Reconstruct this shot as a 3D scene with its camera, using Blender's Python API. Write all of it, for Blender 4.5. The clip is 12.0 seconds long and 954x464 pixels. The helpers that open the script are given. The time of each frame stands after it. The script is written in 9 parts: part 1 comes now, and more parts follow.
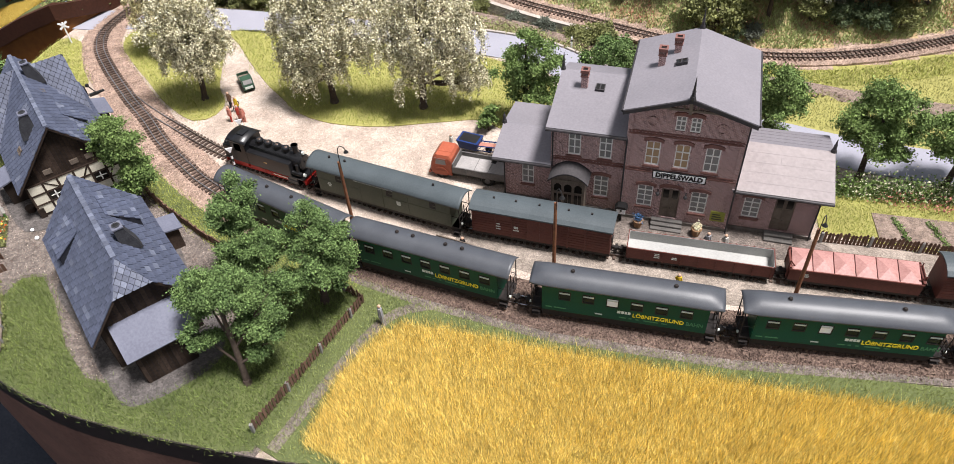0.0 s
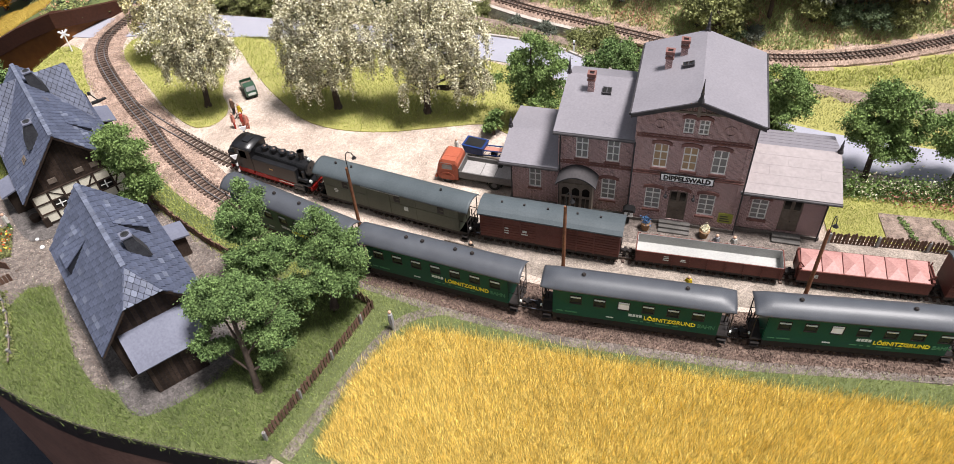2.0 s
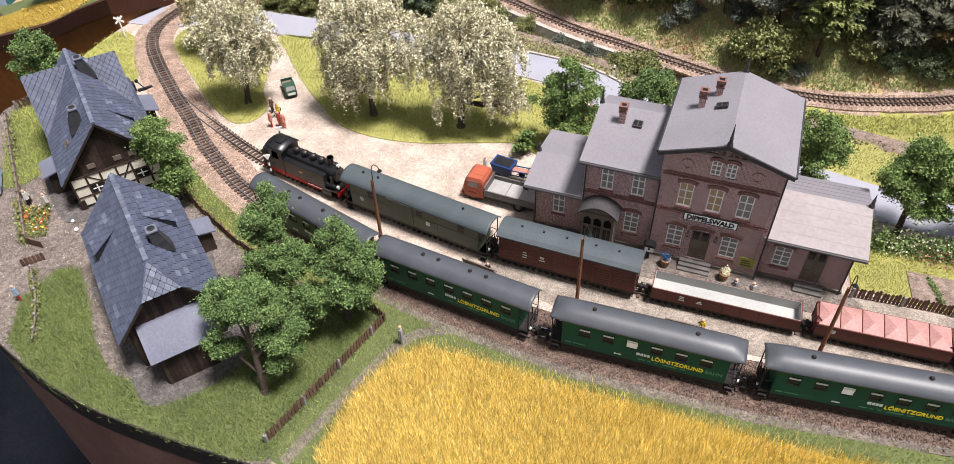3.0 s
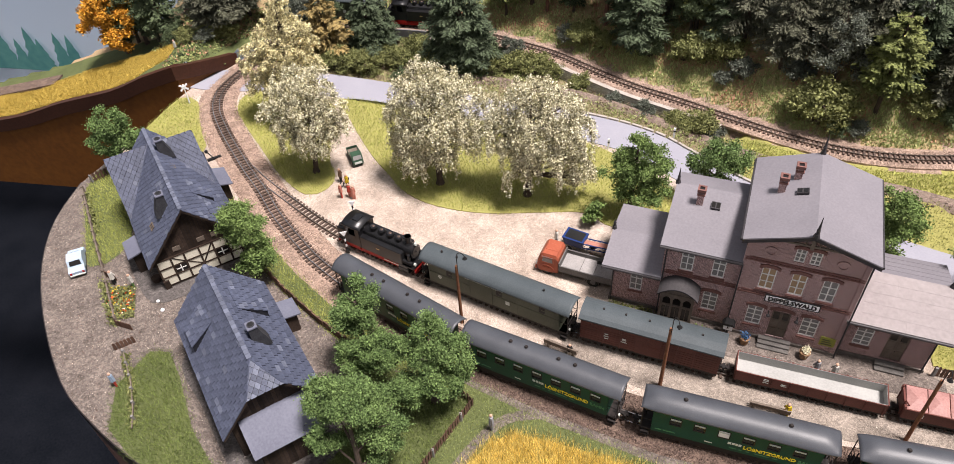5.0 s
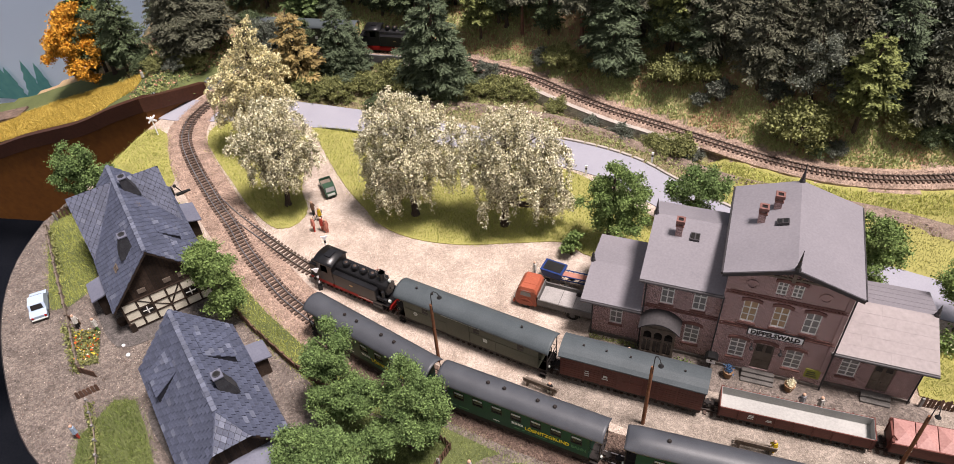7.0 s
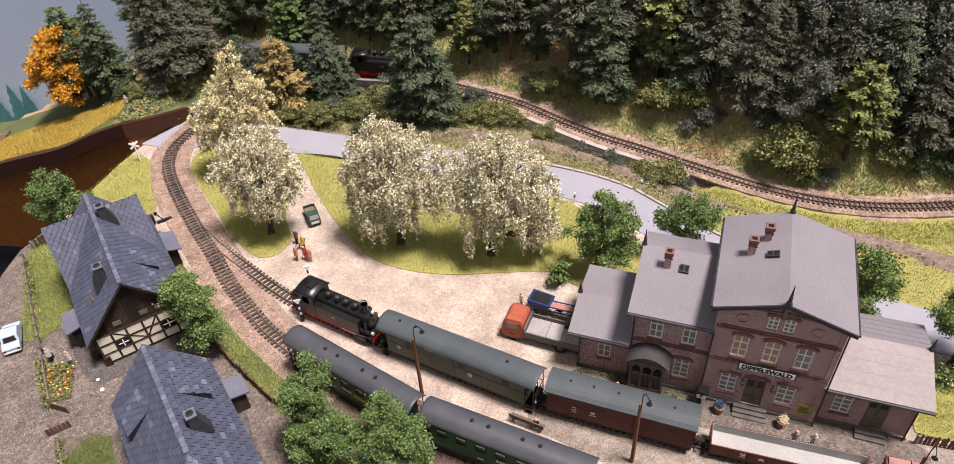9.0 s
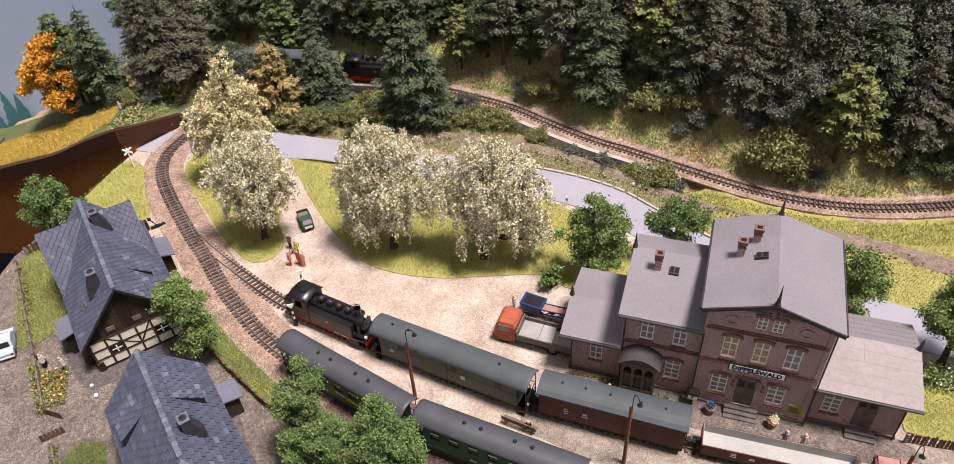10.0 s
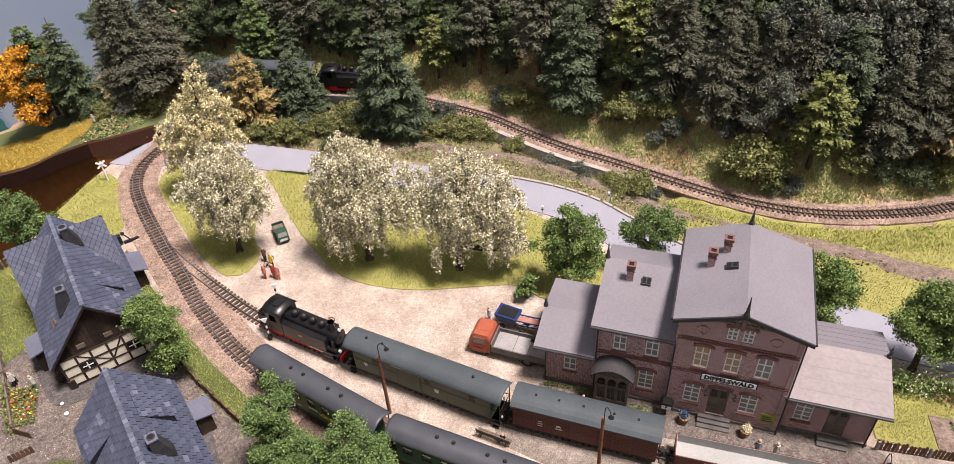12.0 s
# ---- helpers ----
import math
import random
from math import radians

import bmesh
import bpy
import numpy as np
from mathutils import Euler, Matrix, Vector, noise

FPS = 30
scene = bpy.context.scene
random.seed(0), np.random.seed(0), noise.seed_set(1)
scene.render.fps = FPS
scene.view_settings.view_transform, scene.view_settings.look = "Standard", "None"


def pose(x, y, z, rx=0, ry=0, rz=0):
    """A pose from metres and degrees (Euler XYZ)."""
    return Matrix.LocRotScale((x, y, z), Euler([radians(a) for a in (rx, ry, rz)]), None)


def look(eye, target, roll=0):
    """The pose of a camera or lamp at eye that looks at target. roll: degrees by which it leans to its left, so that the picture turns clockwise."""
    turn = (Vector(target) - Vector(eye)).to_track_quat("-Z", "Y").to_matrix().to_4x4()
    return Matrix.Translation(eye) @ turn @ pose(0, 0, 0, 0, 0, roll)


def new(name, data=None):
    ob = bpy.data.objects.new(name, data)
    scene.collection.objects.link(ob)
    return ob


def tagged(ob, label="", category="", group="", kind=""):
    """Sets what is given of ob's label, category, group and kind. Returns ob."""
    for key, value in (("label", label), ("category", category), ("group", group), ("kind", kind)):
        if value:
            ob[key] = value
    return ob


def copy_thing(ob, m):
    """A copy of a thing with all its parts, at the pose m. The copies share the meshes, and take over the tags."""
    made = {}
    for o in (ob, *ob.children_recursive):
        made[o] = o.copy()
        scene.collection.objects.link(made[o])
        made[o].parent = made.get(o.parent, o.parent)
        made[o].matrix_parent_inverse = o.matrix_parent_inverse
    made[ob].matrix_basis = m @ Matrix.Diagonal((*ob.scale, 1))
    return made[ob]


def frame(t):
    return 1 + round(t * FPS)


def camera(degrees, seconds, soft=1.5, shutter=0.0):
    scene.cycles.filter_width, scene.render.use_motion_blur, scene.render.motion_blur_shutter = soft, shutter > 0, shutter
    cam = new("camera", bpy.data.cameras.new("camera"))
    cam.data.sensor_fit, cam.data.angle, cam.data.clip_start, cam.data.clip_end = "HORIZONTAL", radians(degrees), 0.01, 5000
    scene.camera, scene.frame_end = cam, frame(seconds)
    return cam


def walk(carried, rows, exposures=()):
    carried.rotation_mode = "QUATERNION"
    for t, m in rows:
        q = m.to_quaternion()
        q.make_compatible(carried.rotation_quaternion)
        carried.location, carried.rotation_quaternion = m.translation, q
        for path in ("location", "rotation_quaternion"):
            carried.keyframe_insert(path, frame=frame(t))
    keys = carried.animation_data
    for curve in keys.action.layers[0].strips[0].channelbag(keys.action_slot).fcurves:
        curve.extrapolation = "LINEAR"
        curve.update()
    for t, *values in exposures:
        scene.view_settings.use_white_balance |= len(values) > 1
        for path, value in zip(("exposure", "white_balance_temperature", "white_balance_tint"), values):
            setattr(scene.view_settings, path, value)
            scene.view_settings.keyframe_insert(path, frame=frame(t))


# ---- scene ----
cam = camera(66.0, 12.0, 0.85)
PATH = [
    (0, (0.044, 0.087, 0.496), (-0.148, 1.503, -0.904), -4.2),
    (0.5, (0.046, 0.084, 0.496), (-0.147, 1.506, -0.897), -4.6),
    (1, (0.042, 0.081, 0.495), (-0.147, 1.503, -0.899), -5.1),
    (1.5, (0.031, 0.081, 0.491), (-0.141, 1.51, -0.898), -5.1),
    (2, (0.031, 0.087, 0.497), (-0.146, 1.511, -0.897), -4.4),
    (2.5, (0.018, 0.094, 0.503), (-0.197, 1.507, -0.896), -3.7),
    (3, (0.048, 0.101, 0.513), (-0.232, 1.511, -0.878), -2.2),
    (3.5, (0.04, 0.115, 0.544), (-0.368, 1.508, -0.831), -4.1),
    (3.7, (0.012, 0.118, 0.555), (-0.397, 1.515, -0.817), -5.2),
    (5.5, (-0.02, 0.134, 0.578), (-0.318, 1.557, -0.795), -3.5),
    (6, (-0.022, 0.142, 0.576), (-0.309, 1.574, -0.791), -3.6),
    (6.5, (-0.019, 0.156, 0.582), (-0.305, 1.589, -0.783), -4.2),
    (7, (-0.013, 0.16, 0.58), (-0.297, 1.605, -0.773), -4.3),
    (9, (-0.007, 0.18, 0.577), (-0.278, 1.663, -0.737), -3.8),
    (9.5, (-0.007, 0.177, 0.577), (-0.274, 1.668, -0.73), -3.6),
    (10, (-0.002, 0.177, 0.579), (-0.264, 1.669, -0.727), -3.9),
    (10.5, (0.001, 0.181, 0.579), (-0.259, 1.674, -0.726), -4.1),
    (11, (0.005, 0.187, 0.581), (-0.243, 1.684, -0.722), -4.1),
    (11.5, (0.009, 0.185, 0.582), (-0.231, 1.688, -0.715), -3.9),
    (12, (0.012, 0.184, 0.583), (-0.218, 1.689, -0.715), -3.7),
]
walk(cam, [(t, look(eye, target, roll)) for t, eye, target, roll in PATH],
     [(0.0, 0.28, 6300, 13), (3.0, 0.31, 6350, 14), (3.7, 0.28, 6400, 15), (5.5, 0.15, 6650, 18), (9.0, 0.08, 6750, 21), (12.0, 0.1, 6750, 21)])

# ---- light of the hall ----
world = bpy.data.worlds.new("hall")
scene.world = world
world.use_nodes = True
world.node_tree.nodes["Background"].inputs[0].default_value = (0.98, 0.985, 1.0, 1)
world.node_tree.nodes["Background"].inputs[1].default_value = 0.41
sun = new("hall_lamp", bpy.data.lights.new("hall_lamp", "SUN"))
sun.data.energy, sun.data.angle, sun.data.color = 6.9, radians(13), (1.0, 0.95, 0.90)
sun.matrix_world = look((0.8, 0.55, 2.4), (0, 0.75, 0))

U = 0.01  # all plan numbers below are centimetres of the model


# ---- materials ----
def mat(name, c1, c2=None, fine=900.0, coarse=70.0, rough=0.8, metal=0.0, bump=0.25, island=0.0, rand=0.0, spec=0.2, mix=0.5, depth=0.0004, speck=0.0, grit=800.0):
    """A surface of two colours with grain and stains, speck and grit for single grains; island and rand vary the brightness from piece to piece."""
    m = bpy.data.materials.new(name)
    m.use_nodes = True
    nt = m.node_tree
    b = nt.nodes["Principled BSDF"]
    c2 = c2 or tuple(x * 0.6 for x in c1[:3]) + (1,)
    geo = nt.nodes.new("ShaderNodeTexCoord")
    n1, n2 = nt.nodes.new("ShaderNodeTexNoise"), nt.nodes.new("ShaderNodeTexNoise")
    n1.inputs["Scale"].default_value, n2.inputs["Scale"].default_value = fine, coarse
    n1.inputs["Detail"].default_value, n2.inputs["Detail"].default_value = 5, 4
    for n in (n1, n2):
        nt.links.new(geo.outputs["Object"], n.inputs["Vector"])
    add = nt.nodes.new("ShaderNodeMath")
    add.operation = "ADD"
    nt.links.new(n1.outputs["Fac"], add.inputs[0])
    nt.links.new(n2.outputs["Fac"], add.inputs[1])
    ramp = nt.nodes.new("ShaderNodeMapRange")
    ramp.inputs[1].default_value, ramp.inputs[2].default_value = 1.0 - 0.36 * mix - 0.1, 1.0 + 0.36 * mix + 0.1
    nt.links.new(add.outputs[0], ramp.inputs[0])
    mx = nt.nodes.new("ShaderNodeMix")
    mx.data_type = "RGBA"
    mx.inputs[6].default_value, mx.inputs[7].default_value = c2, c1
    nt.links.new(ramp.outputs[0], mx.inputs[0])
    col = mx.outputs[2]
    for amount, kind, out in ((island, "ShaderNodeNewGeometry", "Random Per Island"), (rand, "ShaderNodeObjectInfo", "Random")):
        if amount:
            info = nt.nodes.new(kind)
            r = nt.nodes.new("ShaderNodeMapRange")
            r.inputs[3].default_value, r.inputs[4].default_value = 1 - amount, 1 + amount
            nt.links.new(info.outputs[out], r.inputs[0])
            v = nt.nodes.new("ShaderNodeVectorMath")
            v.operation = "SCALE"
            nt.links.new(col, v.inputs[0])
            nt.links.new(r.outputs[0], v.inputs["Scale"])
            col = v.outputs[0]
    for amount, scale in ((speck, grit), (speck * 0.7, grit * 0.4)):
        if amount:
            cell = nt.nodes.new("ShaderNodeTexVoronoi")
            cell.inputs["Scale"].default_value = scale
            nt.links.new(geo.outputs["Object"], cell.inputs["Vector"])
            lone = nt.nodes.new("ShaderNodeSeparateColor")
            nt.links.new(cell.outputs["Color"], lone.inputs[0])
            r = nt.nodes.new("ShaderNodeMapRange")
            r.inputs[3].default_value, r.inputs[4].default_value = 1 - amount, 1 + amount * 0.9
            nt.links.new(lone.outputs[0], r.inputs[0])
            v = nt.nodes.new("ShaderNodeVectorMath")
            v.operation = "SCALE"
            nt.links.new(col, v.inputs[0])
            nt.links.new(r.outputs[0], v.inputs["Scale"])
            col = v.outputs[0]
    nt.links.new(col, b.inputs["Base Color"])
    b.inputs["Roughness"].default_value, b.inputs["Metallic"].default_value = rough, metal
    b.inputs["Specular IOR Level"].default_value = spec
    if bump:
        bp = nt.nodes.new("ShaderNodeBump")
        bp.inputs["Strength"].default_value, bp.inputs["Distance"].default_value = bump, depth
        nt.links.new(n1.outputs["Fac"], bp.inputs["Height"])
        nt.links.new(bp.outputs[0], b.inputs["Normal"])
    return m


def brick_mat(name, c1, c2, mortar):
    """Small model bricks laid round upright walls."""
    m = mat(name, c1, c2, 1500, 420, 0.85, bump=0.0, mix=0.6)
    nt = m.node_tree
    b = nt.nodes["Principled BSDF"]
    old = b.inputs["Base Color"].links[0].from_socket
    geo = nt.nodes["Texture Coordinate"]
    sep, com = nt.nodes.new("ShaderNodeSeparateXYZ"), nt.nodes.new("ShaderNodeCombineXYZ")
    add = nt.nodes.new("ShaderNodeMath")
    nt.links.new(geo.outputs["Object"], sep.inputs[0])
    nt.links.new(sep.outputs[0], add.inputs[0])
    nt.links.new(sep.outputs[1], add.inputs[1])
    nt.links.new(add.outputs[0], com.inputs[0])
    nt.links.new(sep.outputs[2], com.inputs[1])
    bk = nt.nodes.new("ShaderNodeTexBrick")
    bk.inputs["Scale"].default_value = 1.0
    bk.inputs["Brick Width"].default_value, bk.inputs["Row Height"].default_value = 0.0030, 0.00095
    bk.inputs["Mortar Size"].default_value = 0.0002
    bk.inputs["Color1"].default_value, bk.inputs["Color2"].default_value = (1.1, 1.05, 1.0, 1), (0.38, 0.36, 0.38, 1)
    bk.inputs["Mortar"].default_value = mortar
    nt.links.new(com.outputs[0], bk.inputs["Vector"])
    mul = nt.nodes.new("ShaderNodeMix")
    mul.data_type, mul.blend_type = "RGBA", "MULTIPLY"
    mul.inputs[0].default_value = 1.0
    nt.links.new(old, mul.inputs[6])
    nt.links.new(bk.outputs["Color"], mul.inputs[7])
    nt.links.new(mul.outputs[2], b.inputs["Base Color"])
    bp = nt.nodes.new("ShaderNodeBump")
    bp.invert = True
    bp.inputs["Strength"].default_value, bp.inputs["Distance"].default_value = 0.5, 0.0003
    nt.links.new(bk.outputs["Fac"], bp.inputs["Height"])
    nt.links.new(bp.outputs[0], b.inputs["Normal"])
    return m


def glass_mat(name, tint, rough=0.08):
    m = mat(name, tint, tuple(x * 0.8 for x in tint[:3]) + (1,), 400, 60, rough, bump=0.0, spec=0.3)
    return m


M = {}
M["sand"] = mat("court_sand", (0.53, 0.45, 0.385, 1), (0.30, 0.24, 0.195, 1), 1000, 28, 0.95, bump=1.0, mix=0.36, depth=0.0012, speck=0.2, grit=900)
M["gravel"] = mat("grey_gravel", (0.205, 0.172, 0.15, 1), (0.095, 0.08, 0.071, 1), 900, 40, 0.95, bump=1.0, mix=0.7, depth=0.0012, speck=0.34)
M["gravel_dk"] = mat("dark_grey_grit", (0.125, 0.113, 0.107, 1), (0.07, 0.063, 0.06, 1), 900, 40, 0.95, bump=1.0, mix=0.7, depth=0.001, speck=0.3)
M["ballast"] = mat("ballast_bed", (0.19, 0.135, 0.105, 1), (0.08, 0.056, 0.045, 1), 900, 60, 0.95, bump=0.9, mix=1.0, depth=0.001, speck=0.3, grit=600)
M["ballast_pale"] = mat("pale_ballast_bed", (0.38, 0.28, 0.22, 1), (0.19, 0.135, 0.105, 1), 900, 60, 0.95, bump=0.9, mix=0.5, depth=0.001, speck=0.3, grit=600)
M["stone_pale"] = mat("pale_ballast_stone", (0.45, 0.335, 0.27, 1), (0.25, 0.18, 0.145, 1), 900, 60, 0.9, island=0.4, bump=0.2)
M["stone"] = mat("ballast_stone", (0.19, 0.132, 0.108, 1), (0.075, 0.052, 0.044, 1), 900, 60, 0.9, island=0.55, bump=0.2)
M["bank"] = mat("rough_bank", (0.19, 0.20, 0.085, 1), (0.25, 0.17, 0.12, 1), 400, 40, 0.95, bump=0.8, mix=1.0, depth=0.0015)
M["platform"] = mat("grey_beige_platform_grit", (0.325, 0.278, 0.236, 1), (0.165, 0.138, 0.115, 1), 1000, 30, 0.95, bump=1.0, mix=0.35, depth=0.0008, speck=0.22)
M["soil"] = mat("garden_soil", (0.26, 0.20, 0.165, 1), (0.14, 0.105, 0.085, 1), 900, 60, 0.95, bump=1.0, mix=0.8, depth=0.0012, speck=0.28, grit=600)
M["hill"] = mat("forest_floor", (0.26, 0.28, 0.12, 1), (0.40, 0.225, 0.155, 1), 300, 18, 0.95, bump=0.8, mix=1.0, depth=0.002)
M["meadow"] = mat("meadow_ground", (0.34, 0.325, 0.105, 1), (0.22, 0.205, 0.07, 1), 500, 30, 0.95, bump=0.6, mix=0.9)
M["grass"] = mat("grass_fibre", (0.43, 0.44, 0.12, 1), (0.24, 0.28, 0.07, 1), 600, 30, 0.8, island=0.35, bump=0, mix=0.9)
M["grass_dk"] = mat("garden_grass_fibre", (0.205, 0.25, 0.07, 1), (0.06, 0.098, 0.03, 1), 600, 14, 0.8, island=0.6, bump=0, mix=0.9)
M["lawn"] = mat("lawn_ground", (0.115, 0.135, 0.05, 1), (0.065, 0.08, 0.032, 1), 500, 22, 0.95, bump=0.5)
M["grain"] = mat("ripe_grain_fibre", (0.90, 0.755, 0.265, 1), (0.70, 0.535, 0.15, 1), 500, 25, 0.7, island=0.62, bump=0, mix=0.8)
M["grain_base"] = mat("grain_ground", (0.47, 0.34, 0.075, 1), (0.29, 0.205, 0.045, 1), 700, 40, 0.95, bump=0.6)
M["road"] = mat("grey_road_paint", (0.29, 0.29, 0.33, 1), (0.245, 0.245, 0.285, 1), 700, 20, 0.7, bump=0.1)
M["fascia_black"] = mat("dark_brown_trim", (0.030, 0.024, 0.024, 1), (0.018, 0.015, 0.015, 1), 400, 30, 0.45, bump=0.05)
M["fascia_wood"] = mat("stained_wood_panel", (0.22, 0.125, 0.10, 1), (0.075, 0.04, 0.034, 1), 300, 22, 0.55, bump=0.15, mix=1.0)
M["module_trim"] = mat("red_brown_edge_strip", (0.060, 0.024, 0.015, 1), (0.036, 0.015, 0.010, 1), 300, 14, 0.5, bump=0.08)
M["grain_far"] = mat("dull_gold_grain_fibre", (0.60, 0.45, 0.11, 1), (0.47, 0.34, 0.07, 1), 400, 14, 0.8, island=0.35, bump=0, mix=0.9)
M["panel_wood"] = mat("orange_brown_panel", (0.21, 0.085, 0.018, 1), (0.10, 0.035, 0.010, 1), 120, 6, 0.5, bump=0.05, mix=1.0)
M["cloth"] = mat("black_cloth", (0.008, 0.009, 0.012, 1), (0.004, 0.005, 0.007, 1), 200, 10, 0.95, bump=0.1, spec=0.0)
M["rail"] = mat("steel_rail", (0.16, 0.12, 0.10, 1), (0.07, 0.05, 0.04, 1), 500, 60, 0.4, metal=0.6, bump=0)
M["railtop"] = mat("polished_rail_head", (0.62, 0.58, 0.55, 1), (0.45, 0.40, 0.37, 1), 500, 60, 0.25, metal=0.9, bump=0)
M["sleeper"] = mat("brown_sleeper", (0.125, 0.088, 0.07, 1), (0.06, 0.043, 0.036, 1), 900, 100, 0.85, bump=0.3, rand=0.35)
M["sky"] = mat("painted_sky_board", (0.47, 0.63, 0.86, 1), (0.56, 0.69, 0.88, 1), 6, 2.2, 0.9, bump=0)


def fade_up(m, low, z0, z1):
    """The paint of an upright board fades from the colour low at z0 to its own at z1."""
    nt = m.node_tree
    b = nt.nodes["Principled BSDF"]
    old = b.inputs["Base Color"].links[0].from_socket
    sep, r, mx = nt.nodes.new("ShaderNodeSeparateXYZ"), nt.nodes.new("ShaderNodeMapRange"), nt.nodes.new("ShaderNodeMix")
    mx.data_type = "RGBA"
    nt.links.new(nt.nodes["Texture Coordinate"].outputs["Object"], sep.inputs[0])
    nt.links.new(sep.outputs[2], r.inputs[0])
    r.inputs[1].default_value, r.inputs[2].default_value = z0, z1
    nt.links.new(r.outputs[0], mx.inputs[0])
    mx.inputs[6].default_value = low
    nt.links.new(old, mx.inputs[7])
    nt.links.new(mx.outputs[2], b.inputs["Base Color"])


fade_up(M["sky"], (0.72, 0.85, 0.99, 1), -0.3, 0.08)


# ---- mesh helpers (centimetres in, metres out) ----
class Shape:
    def __init__(self):
        self.v, self.f = [], []

    def add(self, verts, faces, m=None):
        o = len(self.v)
        self.v += [tuple(m @ Vector(p)) for p in verts] if m is not None else [tuple(p) for p in verts]
        self.f += [tuple(i + o for i in f) for f in faces]
        return self

    def box(self, x0, x1, y0, y1, z0, z1, m=None, bevel=0.0):
        if bevel:
            c = bevel
            ring = [(x0 + c, y0), (x1 - c, y0), (x1, y0 + c), (x1, y1 - c), (x1 - c, y1), (x0 + c, y1), (x0, y1 - c), (x0, y0 + c)]
            mx, my = (x0 + x1) / 2, (y0 + y1) / 2
            top = [(min(max(x, x0 + c), x1 - c), min(max(y, y0 + c), y1 - c)) for x, y in ring]
            vs = [(x, y, z0) for x, y in ring] + [(x, y, z1 - c) for x, y in ring] + [(x, y, z1) for x, y in top]
            fs = [tuple(range(7, -1, -1)), tuple(range(16, 24))]
            for i in range(8):
                j = (i + 1) % 8
                fs += [(i, j, j + 8, i + 8), (i + 8, j + 8, j + 16, i + 16)]
            return self.add(vs, fs, m)
        vs = [(x, y, z) for z in (z0, z1) for x, y in ((x0, y0), (x1, y0), (x1, y1), (x0, y1))]
        return self.add(vs, [(3, 2, 1, 0), (4, 5, 6, 7), (0, 1, 5, 4), (1, 2, 6, 5), (2, 3, 7, 6), (3, 0, 4, 7)], m)

    def cyl(self, a, b, r0, r1=None, n=8, caps=True, m=None):
        a, b = Vector(a), Vector(b)
        r1 = r0 if r1 is None else r1
        d = (b - a).normalized()
        s = d.orthogonal().normalized()
        t = d.cross(s)
        vs = [tuple(p + (s * math.cos(6.28318 * i / n) + t * math.sin(6.28318 * i / n)) * r) for p, r in ((a, r0), (b, r1)) for i in range(n)]
        fs = [(i, (i + 1) % n, n + (i + 1) % n, n + i) for i in range(n)]
        if caps:
            fs += [tuple(range(n - 1, -1, -1)), tuple(range(n, 2 * n))]
        return self.add(vs, fs, m)

    def prism(self, poly, z0, z1, m=None):
        n = len(poly)
        area = sum(poly[i][0] * poly[(i + 1) % n][1] - poly[(i + 1) % n][0] * poly[i][1] for i in range(n))
        poly = poly if area > 0 else poly[::-1]
        vs = [(x, y, z0) for x, y in poly] + [(x, y, z1) for x, y in poly]
        fs = [tuple(range(n - 1, -1, -1)), tuple(range(n, 2 * n))] + [(i, (i + 1) % n, n + (i + 1) % n, n + i) for i in range(n)]
        return self.add(vs, fs, m)

    def slab(self, quad, thick, m=None):
        """A flat piece with the corners quad, thick below its face."""
        q = [Vector(p) for p in quad]
        nrm = (q[1] - q[0]).cross(q[2] - q[0]).normalized()
        n = len(q)
        vs = [tuple(p) for p in q] + [tuple(p - nrm * thick) for p in q]
        fs = [tuple(range(n)), tuple(range(2 * n - 1, n - 1, -1))] + [(i, n + i, n + (i + 1) % n, (i + 1) % n) for i in range(n)]
        return self.add(vs, fs, m)

    def loft(self, rings, closed=True, caps=True, m=None):
        n = len(rings[0])
        vs = [p for r in rings for p in r]
        fs = []
        for k in range(len(rings) - 1):
            for i in range(n if closed else n - 1):
                j = (i + 1) % n
                fs.append((k * n + i, k * n + j, (k + 1) * n + j, (k + 1) * n + i))
        if caps and closed:
            fs += [tuple(range(n - 1, -1, -1)), tuple(range((len(rings) - 1) * n, len(rings) * n))]
        return self.add(vs, fs, m)

    def ball(self, c, r, n=8, k=5, sz=1.0, m=None):
        rings = []
        for j in range(k + 1):
            a = -1.5708 + 3.14159 * j / k
            rr = max(math.cos(a), 0.02) * r
            rings.append([(c[0] + rr * math.cos(6.28318 * i / n), c[1] + rr * math.sin(6.28318 * i / n), c[2] + r * sz * math.sin(a)) for i in range(n)])
        return self.loft(rings, m=m)

    def mesh(self, name, material, smooth=False):
        me = bpy.data.meshes.new(name)
        me.from_pydata([(x * U, y * U, z * U) for x, y, z in self.v], [], self.f)
        me.materials.append(material)
        if smooth:
            me.polygons.foreach_set("use_smooth", [True] * len(me.polygons))
        return me


def thing(name, x=0, y=0, z=0, rz=0, label="", category="", group="", kind=""):
    ob = new(name)
    ob.empty_display_size = 0.01
    ob.matrix_basis = pose(x * U, y * U, z * U, 0, 0, rz)
    return tagged(ob, label, category, group, kind)


def part(name, shape, material, parent=None, label="", smooth=False):
    ob = new(name, shape.mesh(name, material, smooth))
    if parent:
        ob.parent = parent
    return tagged(ob, label)


